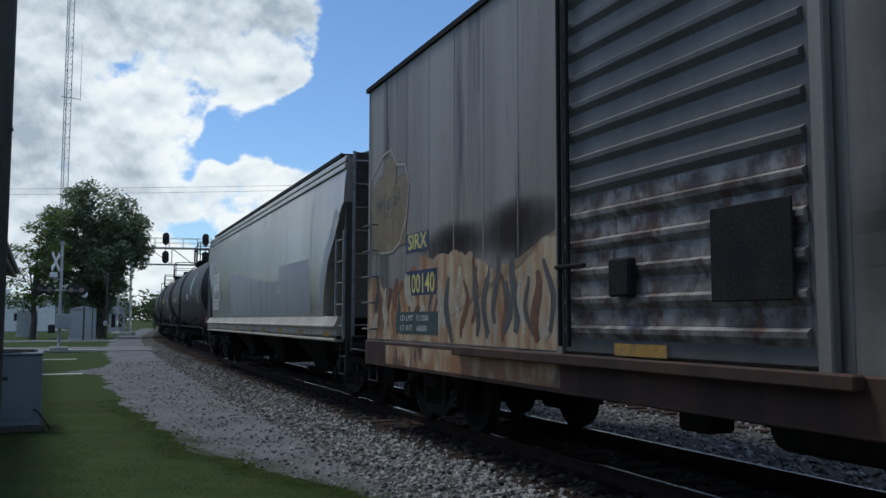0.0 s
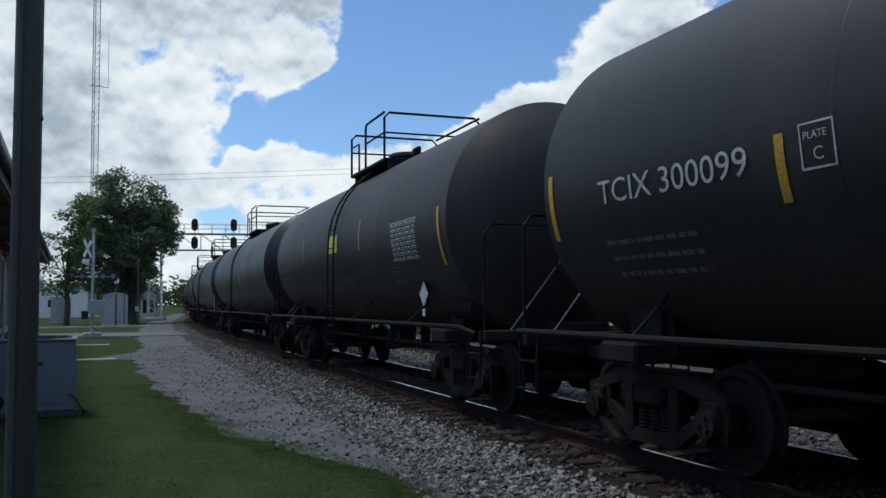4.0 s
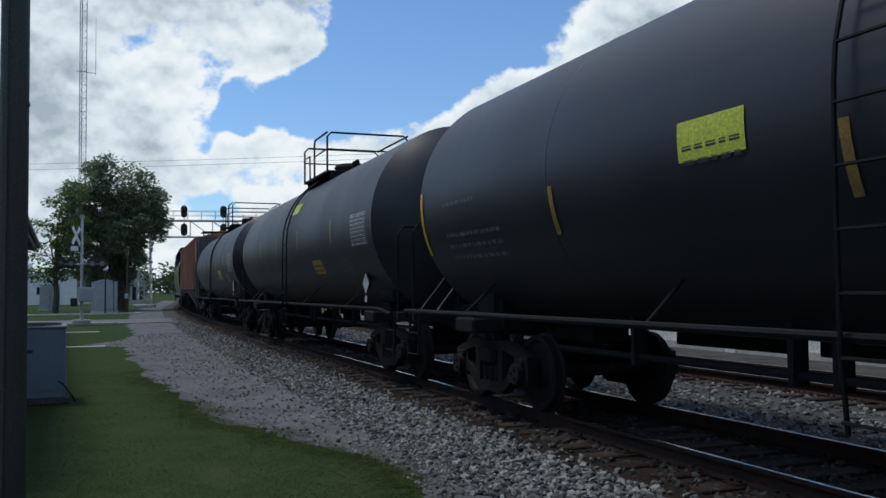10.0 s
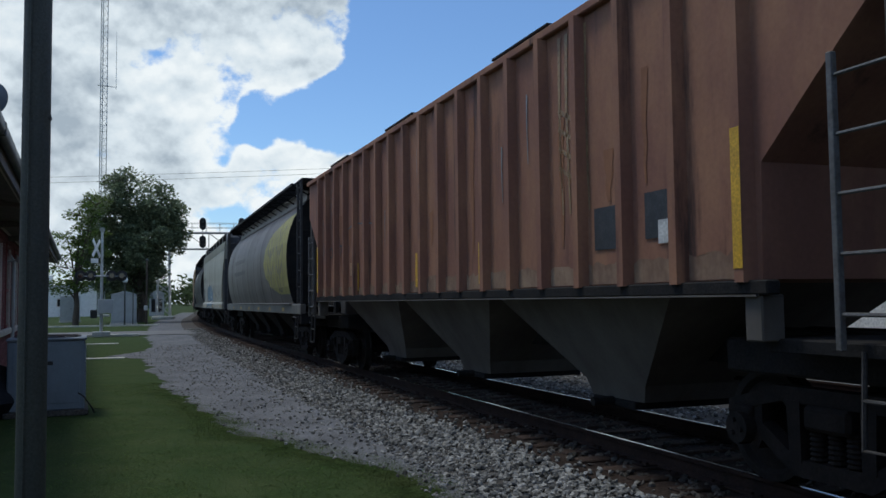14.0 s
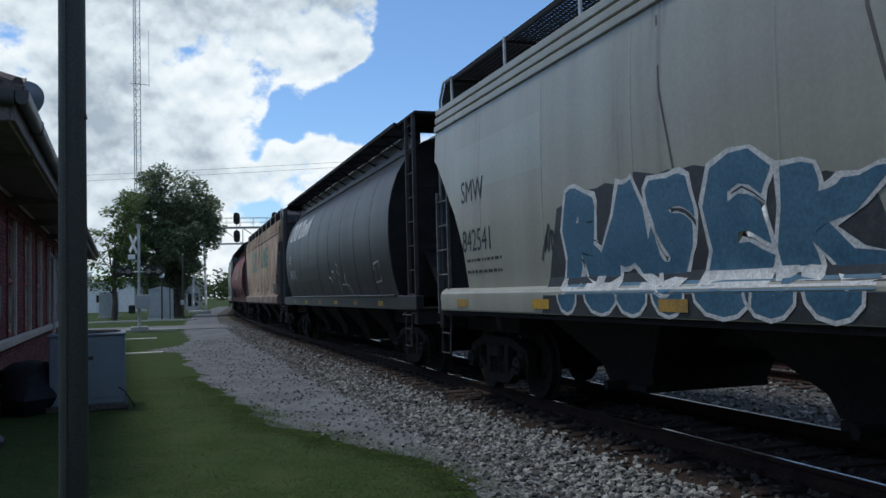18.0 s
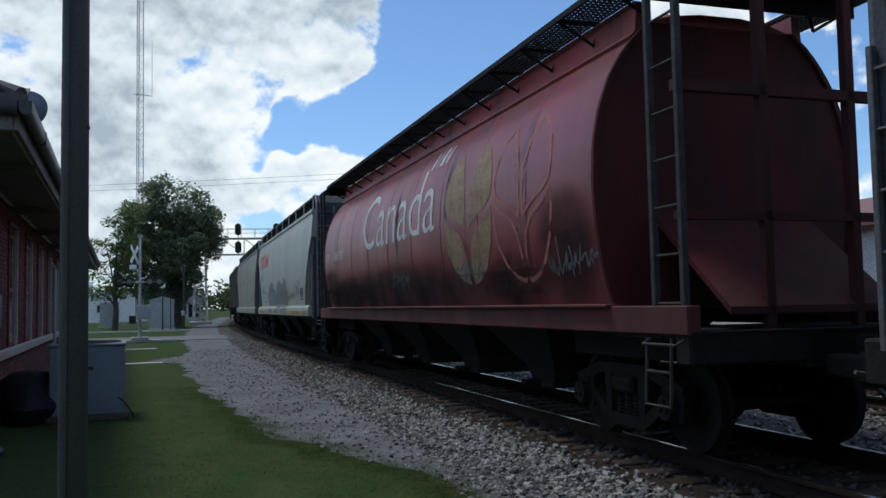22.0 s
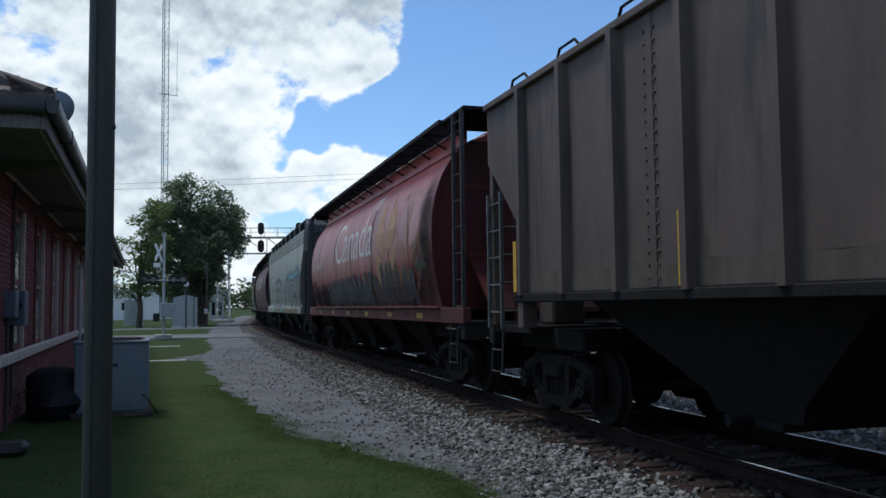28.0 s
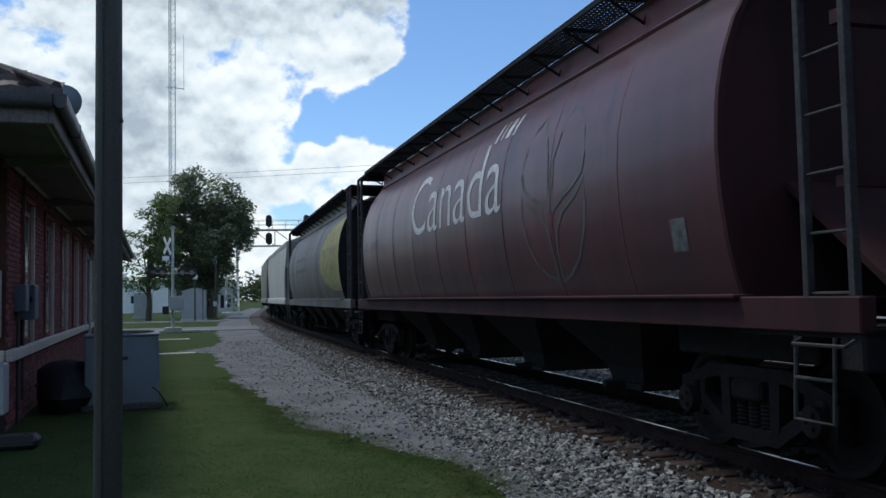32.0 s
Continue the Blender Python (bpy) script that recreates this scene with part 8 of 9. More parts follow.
def grain_emblem(car, s):
    """A broad yellow field with dark ears in it, at the leading end; s is where the leading sheet stands."""
    o = [(0.05, 1.72), (1.7, 1.72), (3.3, 1.95), (4.15, 2.3), (4.45, 2.7), (4.15, 3.2), (3.3, 3.58), (1.5, 3.84), (0.05, 3.98)]
    car.polygon("emblem_field", [(s + a - car.c, z) for a, z in o], M_WHEATY, "broad yellow wheat emblem", 0.007)
    for x in (3.0, 1.35):
        for j, (z, hh) in enumerate(((1.78, 0.8), (2.3, 0.85), (2.85, 0.8))):
            for sg in (-1, 1):
                leaf = leaf_outline(s + x - car.c + sg * 0.12, z, 0.28, hh, sg * 0.5)
                car.stroke("wheat_outline", leaf + leaf[:1], 0.05, M_GOV, lift=0.013)
        car.stroke("wheat_stalk", [(s + x - car.c, 1.75), (s + x - car.c, 2.6), (s + x - car.c, 3.5)], 0.05, M_GOV, lift=0.014)


def canada(car, x, material=M_LETTER):
    car.text("Canada", x, 2.66, 1.62, material, label="white wordmark", fit=5.25, thin=0.012)
    for u, w in ((4.52, 0.10), (4.78, 0.05), (4.98, 0.17), (5.28, 0.10)):
        car.polygon("flag_mark", [(x - u, 3.74), (x - u - w, 3.74), (x - u - w - 0.07, 4.02), (x - u - 0.07, 4.02)], material, lift=0.012)


def amber_strips(car, every=2.4, z0=1.24, z1=1.34, y=None):
    n = int(car.h * 2 / every)
    for k in range(n):
        x = -car.h + car.h * 2 * (k + 0.5) / n
        yy = (y or 1.5) + 0.003
        me = raw_mesh("reflector_strip", [(x - 0.22, yy, z0), (x + 0.22, yy, z0), (x + 0.22, yy, z1), (x - 0.22, yy, z1)], [(0, 1, 2, 3)])
        part("reflector_strip", me, M_AMBER if k % 2 else M_ORANGE, car.t, "amber reflector strip")


# ---- the cars in order ----
def at(car, s):
    return s - car.c


def consist():
    boxcar("sooty brown boxcar with cream spray paint and corrugated door", -174.3, -159.0)

    c = flat_hopper("grey covered hopper with patched paint and cream sill", -157.65, -139.3, M_TILX, M_CREAMSILL, eave=2, walks=False, end_paint=M_CAGE, cage=M_STEELPALE, channel=True)
    c.polygon("paint_patch", [(at(c, -149.95), 1.57), (at(c, -155.3), 1.57), (at(c, -155.12), 2.7), (at(c, -152.33), 2.71), (at(c, -152.28), 2.34), (at(c, -149.95), 2.47)], M_TILXPATCH, "newer blue-grey paint patch", 0.004)
    c.polygon("paint_patch", [(at(c, -144.88), 1.57), (at(c, -149.9), 1.57), (at(c, -149.9), 2.47), (at(c, -147.7), 2.68), (at(c, -146.2), 2.80), (at(c, -144.86), 2.87)], M_TILXPATCH, "newer blue-grey paint patch", 0.004)
    c.polygon("paint_patch", [(at(c, -139.76), 3.08), (at(c, -139.82), 3.58), (at(c, -141.1), 3.55), (at(c, -141.03), 3.02), (at(c, -140.71), 2.51)], M_TILXPALE, "pale paint patch", 0.004)
    c.patch("paint_patch", at(c, -140.95), at(c, -142.25), 1.82, 3.02, M_LETTER, "white number panel", 0.006)
    c.patch("paint_patch", at(c, -142.13), at(c, -142.5), 2.10, 2.50, M_LETTER, lift=0.010)
    c.text("TILX", at(c, -141.1), 2.68, 0.38, M_INK, fit=0.78)
    c.text("12020", at(c, -141.1), 2.20, 0.36, M_INK, fit=1.30, lift=0.03)
    c.text("LD LMT 230600", at(c, -141.14), 2.04, 0.10, M_INK, fit=0.98, lift=0.03)
    c.text("LT   WT 55400  TTC", at(c, -141.14), 1.89, 0.10, M_INK, fit=1.06, lift=0.03)
    roof_walk(c, -c.h + 0.6, c.h - 0.6, 4.52, 0.95, 1.46, 1.15, 4.40, M_RAILING)
    c.table(at(c, -151.95), 2.1, 0.42, 0.42, 4, M_LETTER)
    c.stroke("pale_edge_band", [(at(c, -156.0), 1.75), (at(c, -156.2), 2.2), (at(c, -156.5), 2.6), (at(c, -156.95), 3.0), (at(c, -157.3), 3.4)], lambda a: 0.22 + 0.12 * a, M_TILXPALE, "pale band along the cut-back corner", 0.007)
    amber_strips(c, 2.0, 1.19, 1.29, 1.601)

    c = tank_car("dull black tank car with a leaf emblem", -137.4, -122.2, M_BROWNTANK, 0.75, dome="round")
    c.text("TCIX 300099", at(c, -123.24), 2.37, 0.30, M_LETTER, 0.98)
    c.lines(at(c, -123.2), 2.0, 1.3, 3, M_FADED, 0.14, 0.06, 2)
    marks(c, [at(c, -125.53)], M_YELLOW, 2.14, 2.6)
    marks(c, [at(c, -122.35)], M_YELLOW, 2.1, 2.75)
    marks(c, [at(c, -127.9), at(c, -131.15), at(c, -134.55)], M_AMBER, 2.17, 2.6)
    c.stroke("plate_box", [(at(c, -125.72), 2.33), (at(c, -126.0), 2.33), (at(c, -126.0), 2.62), (at(c, -125.72), 2.62), (at(c, -125.72), 2.33)], 0.018, M_LETTER)
    c.text("PLATE", at(c, -125.75), 2.52, 0.07, M_LETTER, 0.85)
    c.text("C", at(c, -125.82), 2.38, 0.12, M_LETTER, 0.9)
    c.patch("notice", at(c, -131.25), at(c, -131.95), 2.36, 2.62, M_LETTER, "white notice sticker")
    c.lines(at(c, -131.3), 2.44, 0.6, 2, M_INK, 0.1, 0.06, 4)
    leaf = leaf_outline(at(c, -133.3), 2.5, 0.28, 0.92, -0.5)
    c.polygon("emblem_leaf", leaf, M_TEAL, "pale leaf emblem", 0.014)
    c.polygon("emblem_field", leaf_outline(at(c, -133.35), 2.46, 0.46, 1.04, -0.45), M_NAVY, "", 0.008)
    c.stroke("emblem_rim", leaf_outline(at(c, -133.35), 2.46, 0.46, 1.04, -0.45), 0.025, M_LETTER, lift=0.016)
    for k in range(3):
        x = at(c, -133.0) - 0.45 * k
        c.stroke("emblem_letter", [(x, 2.1), (x - 0.12, 2.4), (x - 0.24, 2.1)], 0.035, M_FADED)
    c.table(at(c, -135.48), 2.15, 1.05, 0.54, 8, M_LETTER)
    c.table(at(c, -136.15), 1.72, 0.55, 0.24, 2, M_FADED)
    placard(c, at(c, -136.9), 1.5, M_REDSIGN, 0.24, "1230")

    c = tank_car("sooty black tank car with scrawled tags", -119.4, -106.6, M_BROWNTANK, -0.2)
    c.patch("notice", at(c, -112.6), at(c, -113.35), 2.5, 2.85, M_LIME, "lime notice sticker")
    marks(c, [at(c, -115.0), at(c, -110.0)], M_AMBER)
    marks(c, [at(c, -119.1)], M_YELLOW, 2.0, 2.8)
    c.table(at(c, -116.9), 2.15, 1.25, 0.6, 8, M_LETTER)
    c.table(at(c, -116.6), 1.78, 0.5, 0.28, 2, M_FADED)
    placard(c, at(c, -117.9), 1.62, M_LETTER, 0.22)
    for k in range(3):
        c.scrawl(at(c, -113.2 - 0.8 * k), 1.75 + 0.05 * k, 0.8, 0.45, M_FADED, 40 + k, 4, 0.03)
    c.lines(at(c, -107.2), 2.3, 1.2, 2, M_FADED, 0.2, 0.09, 5)

    c = tank_car("dull black tank car with yellow lettering", -104.2, -88.9, M_BLACKTANK, 0.0)
    c.text("UTLX 646387", at(c, -90.35), 2.06, 0.30, M_GOLD, 1.0)
    marks(c, [at(c, -92.76), at(c, -95.4), at(c, -98.0)], M_YELLOW, 2.05, 2.54)
    marks(c, [at(c, -89.0)], M_AMBER, 1.95, 2.65)
    c.lines(at(c, -98.9), 2.45, 0.9, 4, M_FADED, 0.11, 0.05, 6)
    c.lines(at(c, -101.5), 2.3, 1.0, 6, M_FADED, 0.1, 0.05, 16)

    c = tank_car("glossy black tank car with yellow strips", -86.6, -71.2, M_GLOSSTANK, 0.0)
    c.text("GATX 17722", at(c, -72.4), 2.12, 0.32, M_LETTER, 0.86)
    c.lines(at(c, -72.1), 2.05, 1.5, 2, M_FADED, 0.13, 0.06, 7)
    marks(c, [at(c, -74.85), at(c, -77.6), at(c, -81.0), at(c, -83.8)], M_YELLOW, 1.88, 2.33)
    marks(c, [at(c, -71.9), at(c, -86.3)], M_YELLOW, 1.65, 2.6)
    c.patch("notice", at(c, -82.0), at(c, -82.75), 1.83, 2.12, M_ORANGE, "amber notice sticker")
    c.lines(at(c, -82.05), 2.0, 0.65, 2, M_INK, 0.1, 0.06, 8)
    c.lines(at(c, -79.4), 1.95, 0.9, 3, M_FADED, 0.12, 0.05, 28)
    c.lines(at(c, -81.9), 1.74, 1.0, 2, M_FADED, 0.1, 0.05, 29)
    c.table(at(c, -85.08), 2.13, 1.08, 0.5, 8, M_LETTER)
    c.patch("paint_patch", at(c, -84.5), at(c, -85.02), 2.31, 2.45, M_FADED, "pale rectangle of paint", 0.009)
    c.text("FRA A.P.", at(c, -84.58), 2.11, 0.15, M_LETTER, fit=0.48)
    head_lines(c, "GATX 177", 3, M_LETTER)
    placard(c, at(c, -85.71), 1.55, M_LETTER, 0.22, "3257")

    c = tank_car("flat black tank car with a stencilled data panel", -68.9, -54.5, M_BLACKTANK, -0.4)
    head_lines(c, "UTLX 6610", 8, M_LETTER)
    c.patch("notice", at(c, -60.25), at(c, -61.0), 2.44, 2.75, M_LIME, "lime notice sticker")
    c.lines(at(c, -60.3), 2.52, 0.65, 2, M_INK, 0.11, 0.06, 10)
    c.table(at(c, -67.15), 2.25, 1.4, 0.62, 7, M_LETTER)
    c.lines(at(c, -67.2), 2.95, 1.2, 1, M_GOLD, 0.1, 0.11, 12)
    c.table(at(c, -66.7), 1.82, 0.55, 0.28, 2, M_LETTER)
    marks(c, [at(c, -58.18), at(c, -61.85), at(c, -63.8), at(c, -66.8)], M_AMBER, 2.02, 2.5)
    marks(c, [at(c, -68.85)], M_AMBER, 1.9, 2.65)
    marks(c, [at(c, -54.55)], M_YELLOW, 1.95, 2.8)
    placard(c, at(c, -67.85), 1.66, M_LETTER, 0.24, "3257")
    c.lines(at(c, -55.3), 2.55, 1.0, 1, M_FADED, 0.2, 0.07, 13)
    c.lines(at(c, -55.3), 2.15, 1.6, 3, M_FADED, 0.14, 0.07, 14)

    c = tank_car("flat black tank car with gold lettering", -52.1, -37.65, M_BLACKTANK, -0.25)
    head_lines(c, "UTLX 645701", 8, M_LETTER)
    c.text("UTLX 645701", at(c, -38.7), 2.30, 0.30, M_GOLD, 1.0)
    c.lines(at(c, -38.9), 2.16, 1.4, 2, M_FADED, 0.13, 0.06, 15)
    marks(c, [at(c, -41.05), at(c, -43.45), at(c, -46.15), at(c, -49.3)], M_AMBER, 2.4, 2.86)
    marks(c, [at(c, -37.75)], M_YELLOW, 2.1, 3.0)
    c.patch("notice", at(c, -47.3), at(c, -48.12), 1.83, 2.12, M_ORANGE, "amber notice sticker")
    c.lines(at(c, -47.35), 1.98, 0.7, 2, M_INK, 0.1, 0.06, 17)
    c.table(at(c, -49.85), 1.82, 0.5, 0.3, 2, M_FADED)
    c.table(at(c, -50.76), 2.27, 1.0, 0.55, 8, M_LETTER)
    placard(c, at(c, -51.0), 1.6, M_LETTER, 0.22)
    c.patch("notice", at(c, -53.0 + 8.1), at(c, -53.75 + 8.1), 3.3, 3.55, M_LIME, "lime notice sticker")

    c = tank_car("smooth black tank car with small yellow strips", -35.0, -20.3, M_BLACKTANK, -0.6)
    head_lines(c, "UTLX 661463", 0, M_GOLD)
    c.text("UTLX 661463", at(c, -21.5), 2.25, 0.30, M_GOLD, 1.0)
    c.lines(at(c, -21.7), 2.12, 1.1, 1, M_GOLD, 0.13, 0.05, 18)
    marks(c, [at(c, -24.15), at(c, -26.52), at(c, -29.1), at(c, -31.9)], M_YELLOW, 2.4, 2.87)
    marks(c, [at(c, -20.4), at(c, -34.9)], M_YELLOW, 2.1, 2.9)
    c.patch("notice", at(c, -29.8), at(c, -30.7), 1.95, 2.28, M_LIME, "lime notice sticker")
    c.lines(at(c, -29.9), 2.08, 0.75, 2, M_INK, 0.1, 0.06, 20)
    c.table(at(c, -33.3), 2.2, 1.3, 0.65, 8, M_LETTER)
    c.table(at(c, -32.3), 1.85, 0.5, 0.28, 2, M_LETTER)
    placard(c, at(c, -33.75), 1.66, M_LETTER, 0.24, "3257")

    c = flat_hopper("rust brown ribbed covered hopper with grey slopes", -18.4, -1.5, M_H, M_HGREY, ribs=19, eave=0, walks=False, end_paint=M_HGREY, bays=3, top=4.3)
    for s in (-2.86, -6.1, -9.6, -12.1, -14.65, -17.05):
        c.patch("reflector_strip", at(c, s) - 0.05, at(c, s) + 0.05, 1.70, 2.72 if s in (-2.86, -17.05) else 2.22, M_YELLOW, "yellow reflector strip", 0.105 if s in (-2.86, -17.05) else 0.02)
    c.text("SOO", at(c, -3.1), 2.42, 0.34, M_INK, 1.05)
    c.text("75", at(c, -4.6), 2.42, 0.34, M_INK, 1.0)
    c.text("3", at(c, -6.35), 2.42, 0.36, M_INK, 0.95)
    c.stroke("pale_scrape", [(at(c, -5.3), 2.93), (at(c, -5.8), 3.0), (at(c, -6.4), 2.96), (at(c, -7.1), 2.9)], 0.03, M_FADED, "pale scrape line")
    for s in (-14.25, -14.4, -14.6, -14.78):
        c.stroke("wheat_streak", [(at(c, s), 4.2), (at(c, s + 0.02), 3.5), (at(c, s), 2.9), (at(c, s - 0.03), 2.35)], lambda a: 0.07 - 0.04 * a, M_WHEATFADE, "faded yellow wheat streak", 0.006)
    for z in (3.3, 3.1, 2.9, 2.7):
        c.stroke("wheat_streak", [(at(c, -14.2), z + 0.15), (at(c, -14.5), z), (at(c, -14.8), z + 0.15)], 0.05, M_WHEATFADE, "", 0.006)
    c.patch("stencil_patch", at(c, -14.9), at(c, -15.5), 1.95, 2.35, M_INK, "black stencil patch", 0.01)
    c.patch("stencil_patch", at(c, -15.75), at(c, -16.3), 2.0, 2.4, M_INK, "", 0.01)
    c.patch("paper_label", at(c, -15.95), at(c, -16.1), 1.95, 2.15, M_LETTER, "white paper label", 0.014)
    c.patch("stencil_patch", at(c, -5.45), at(c, -5.75), 2.0, 2.25, M_TAN, "", 0.01)
    rnd = random.Random(55)
    pitch = (2 * c.h - 2.7) / 18
    for k in range(18):
        x0, x1 = -c.h + 1.35 + pitch * k + 0.085, -c.h + 1.35 + pitch * (k + 1) - 0.085
        top = [(x0 + (x1 - x0) * q / 8, 1.74 + 0.07 * rnd.random() + (0.05 if k < 9 else 0.0)) for q in range(9)]
        c.polygon("pale_dust", [(x0, 1.63)] + top + [(x1, 1.63)], M_HDUST, "pale dust caked along the panel foot" if k == 0 else "", 0.005, rows=0.5)
        if rnd.random() < 0.75:
            xm, z0, z1 = rnd.uniform(x0 + 0.08, x1 - 0.08), rnd.uniform(2.7, 4.1), rnd.uniform(1.9, 2.6)
            c.stroke("rust_run", [(xm + 0.02 * rnd.uniform(-1, 1), z0 + (z1 - z0) * q / 6) for q in range(7)], lambda a, w=rnd.uniform(0.06, 0.2): w * (1 - 0.7 * a), M_HRUST, "orange rust run", 0.006)
        if rnd.random() < 0.6:
            xm, z0 = rnd.uniform(x0 + 0.05, x1 - 0.05), rnd.uniform(3.0, 4.15)
            c.stroke("pale_scrape", [(xm, z0), (xm + 0.01, z0 - 0.3), (xm - 0.01, z0 - rnd.uniform(0.5, 0.9))], lambda a: 0.035 * (1 - 0.6 * a), M_SILVER, "", 0.009)
    for sg in (1, -1):
        part("drip_lip", Shape().box(-c.h + 1.2, c.h - 1.2, min(sg * 1.60, sg * 1.632), max(sg * 1.60, sg * 1.632), 1.497, 1.512), M_HGREY, c.t)
    for s in (-17.3, -12.5, -7.5, -3.0):
        part("roof_grating", Shape().box(at(c, s) - 0.8, at(c, s) + 0.8, -1.0, 1.2, 4.66, 4.70, 0.01), M_RAILING, c.t)
        for y in (-0.9, 1.1):
            part("grating_leg", Shape().box(at(c, s) - 0.03, at(c, s) + 0.03, y - 0.03, y + 0.03, 4.3, 4.66), M_RAILING, c.t)

    c = round_hopper("brown grey cylindrical hopper with a yellow wheat emblem", 1.35, 16.9, M_GOV, M_UNDER)
    grain_emblem(c, 1.35)
    c.lines(at(c, 14.2), 3.0, 3.5, 2, M_FADED, 0.45, 0.22, 21)
    amber_strips(c)

    c = flat_hopper("dirty white covered hopper with blue sprayed letters", 19.3, 35.2, M_SMW, M_SMW, eave=3, end_paint=M_ENDGREY)
    c.patch("paint_patch", at(c, 34.2), at(c, 31.2), 2.9, 3.55, M_N, "paler paint patch", 0.004)
    c.text("SMW", at(c, 33.95), 2.75, 0.44, M_INK, 0.72)
    c.text("842541", at(c, 33.95), 2.05, 0.44, M_INK, 0.72)
    c.lines(at(c, 33.8), 1.9, 1.3, 2, M_INK, 0.16, 0.06, 22)
    hump = lambda k: (0.02, 0.78 + 0.32 * math.sin(1.2 + 2.2 * k) + 0.18 * max(0, 1 - abs(k - 0.7) * 6))
    c.polygon("sprayed_shadow", [(at(c, 31.2), 1.22), (at(c, 31.15), 1.50)] + [(at(c, 30.85) - 4.4 * q / 24, 2.18 + 0.34 * math.sin(0.6 + q / 9) + 0.1 * noise.noise((q * 0.6, 3, 1))) for q in range(25)] + [(at(c, 26.2), 1.50), (at(c, 25.6), 1.40), (at(c, 25.6), 1.22)], M_INK, "black sprayed shadow round the letters", 0.006)
    c.sprayed_letters("RASEK", at(c, 30.65), 1.55, 4.25, 0.80, ((0.11, M_LETTER), (0.072, M_BLUE)), "fat blue sprayed letters with white rims", hump, 0.04, 1.08)
    c.patch("sprayed_ledge", at(c, 30.6), at(c, 26.4), 1.44, 1.56, M_BLUE, lift=0.010)
    c.stroke("ledge_line", [(at(c, 30.7) - 0.43 * q, 1.475) for q in range(11)], 0.02, M_LETTER, lift=0.016)
    for k, w in enumerate((0.5, 0.72, 0.62, 0.55, 0.8, 0.62, 0.6)):
        x = at(c, 30.8) - 0.63 * k
        o = [(x, 1.43), (x - w * 0.9, 1.43), (x - w * 0.88, 1.34), (x - w * 0.7, 1.25), (x - w * 0.48, 1.222), (x - w * 0.2, 1.26), (x - 0.02, 1.36)]
        c.polygon("sprayed_lobe", o, M_BLUE, lift=0.011)
        c.stroke("lobe_rim", o[1:] + o[:1], 0.035, M_LETTER, lift=0.015)
    for s0, z, hh in ((25.0, 1.62, 0.5), (23.4, 1.66, 0.55)):
        c.scrawl(at(c, s0), z, 1.5, hh, M_SPRAYGREY, int(s0) + 40, 5, 0.03)
    c.scrawl(at(c, 26.2), 1.95, 0.55, 0.45, M_INK, 50, 3, 0.05)
    for k, words in enumerate(("CAUTION", "OPEN HATCH COVERS", "BEFORE UNLOADING CAR")):
        c.text(words, at(c, 25.15) + 0.1 * k, 1.39 - 0.075 * k, 0.075, M_INK, 0.95)
    c.scrawl(at(c, 31.3), 1.8, 0.4, 0.45, M_INK, 52, 3, 0.04)
    # shade of the dents drawn as dark strokes on a flat side
    for s in (28.8, 26.45, 24.6, 22.3):
        c.stroke("dent_crease", [(at(c, s), 3.9), (at(c, s - 0.05), 3.2), (at(c, s - 0.25), 2.4), (at(c, s - 0.3), 1.9)], 0.03, M_HGREY, "crease down the side, its shade painted as a dark line", 0.006)
    c.scrawl(at(c, 22.2), 1.24, 1.4, 0.16, M_LETTER, 53, 5, 0.02)
    amber_strips(c, 2.6, 1.27, 1.38, 1.654)

    c = round_hopper("black cylindrical covered hopper with chalky tags", 38.1, 52.7, M_CPBLACK, M_UNDER)
    for k, (s, w, hh) in enumerate(((52.0, 0.62, 0.60), (51.2, 0.6, 0.60), (50.2, 0.62, 0.60), (49.45, 0.45, 0.42), (48.85, 0.18, 0.55), (48.5, 0.18, 0.60))):
        x = at(c, s)
        c.polygon("wordmark_shape", [(x, 3.30), (x - w * 0.8, 3.30), (x - w - 0.14, 3.30 + hh * 0.4), (x - w - 0.18, 3.30 + hh), (x - 0.24, 3.30 + hh), (x - 0.06, 3.30 + hh * 0.5)], M_LETTER, "white slanted wordmark shape" if k == 0 else "", 0.010)
        if w > 0.4:
            c.polygon("wordmark_gap", [(x - 0.20, 3.40), (x - w * 0.72, 3.40), (x - w * 0.95, 3.30 + hh * 0.72), (x - 0.32, 3.30 + hh * 0.72)], M_CPBLACK, "", 0.014)
    c.text("CP", at(c, 51.95), 2.55, 0.36, M_LETTER, 0.9)
    c.text("384582", at(c, 51.95), 2.04, 0.40, M_LETTER, 0.95)
    c.lines(at(c, 51.6), 1.88, 1.3, 2, M_FADED, 0.15, 0.08, 23)
    c.arches(at(c, 49.9), 1.72, 3.6, (0.55, 0.7, 0.8, 0.72, 0.92, 0.85), M_CPBLACK, M_FADED, "sprayed letters left as thin pale outlines", 0.024)
    for k in range(3):
        c.scrawl(at(c, 49.2 - 1.1 * k), 1.6, 0.9, 0.5, M_INKFADE, 60 + k, 5, 0.02)
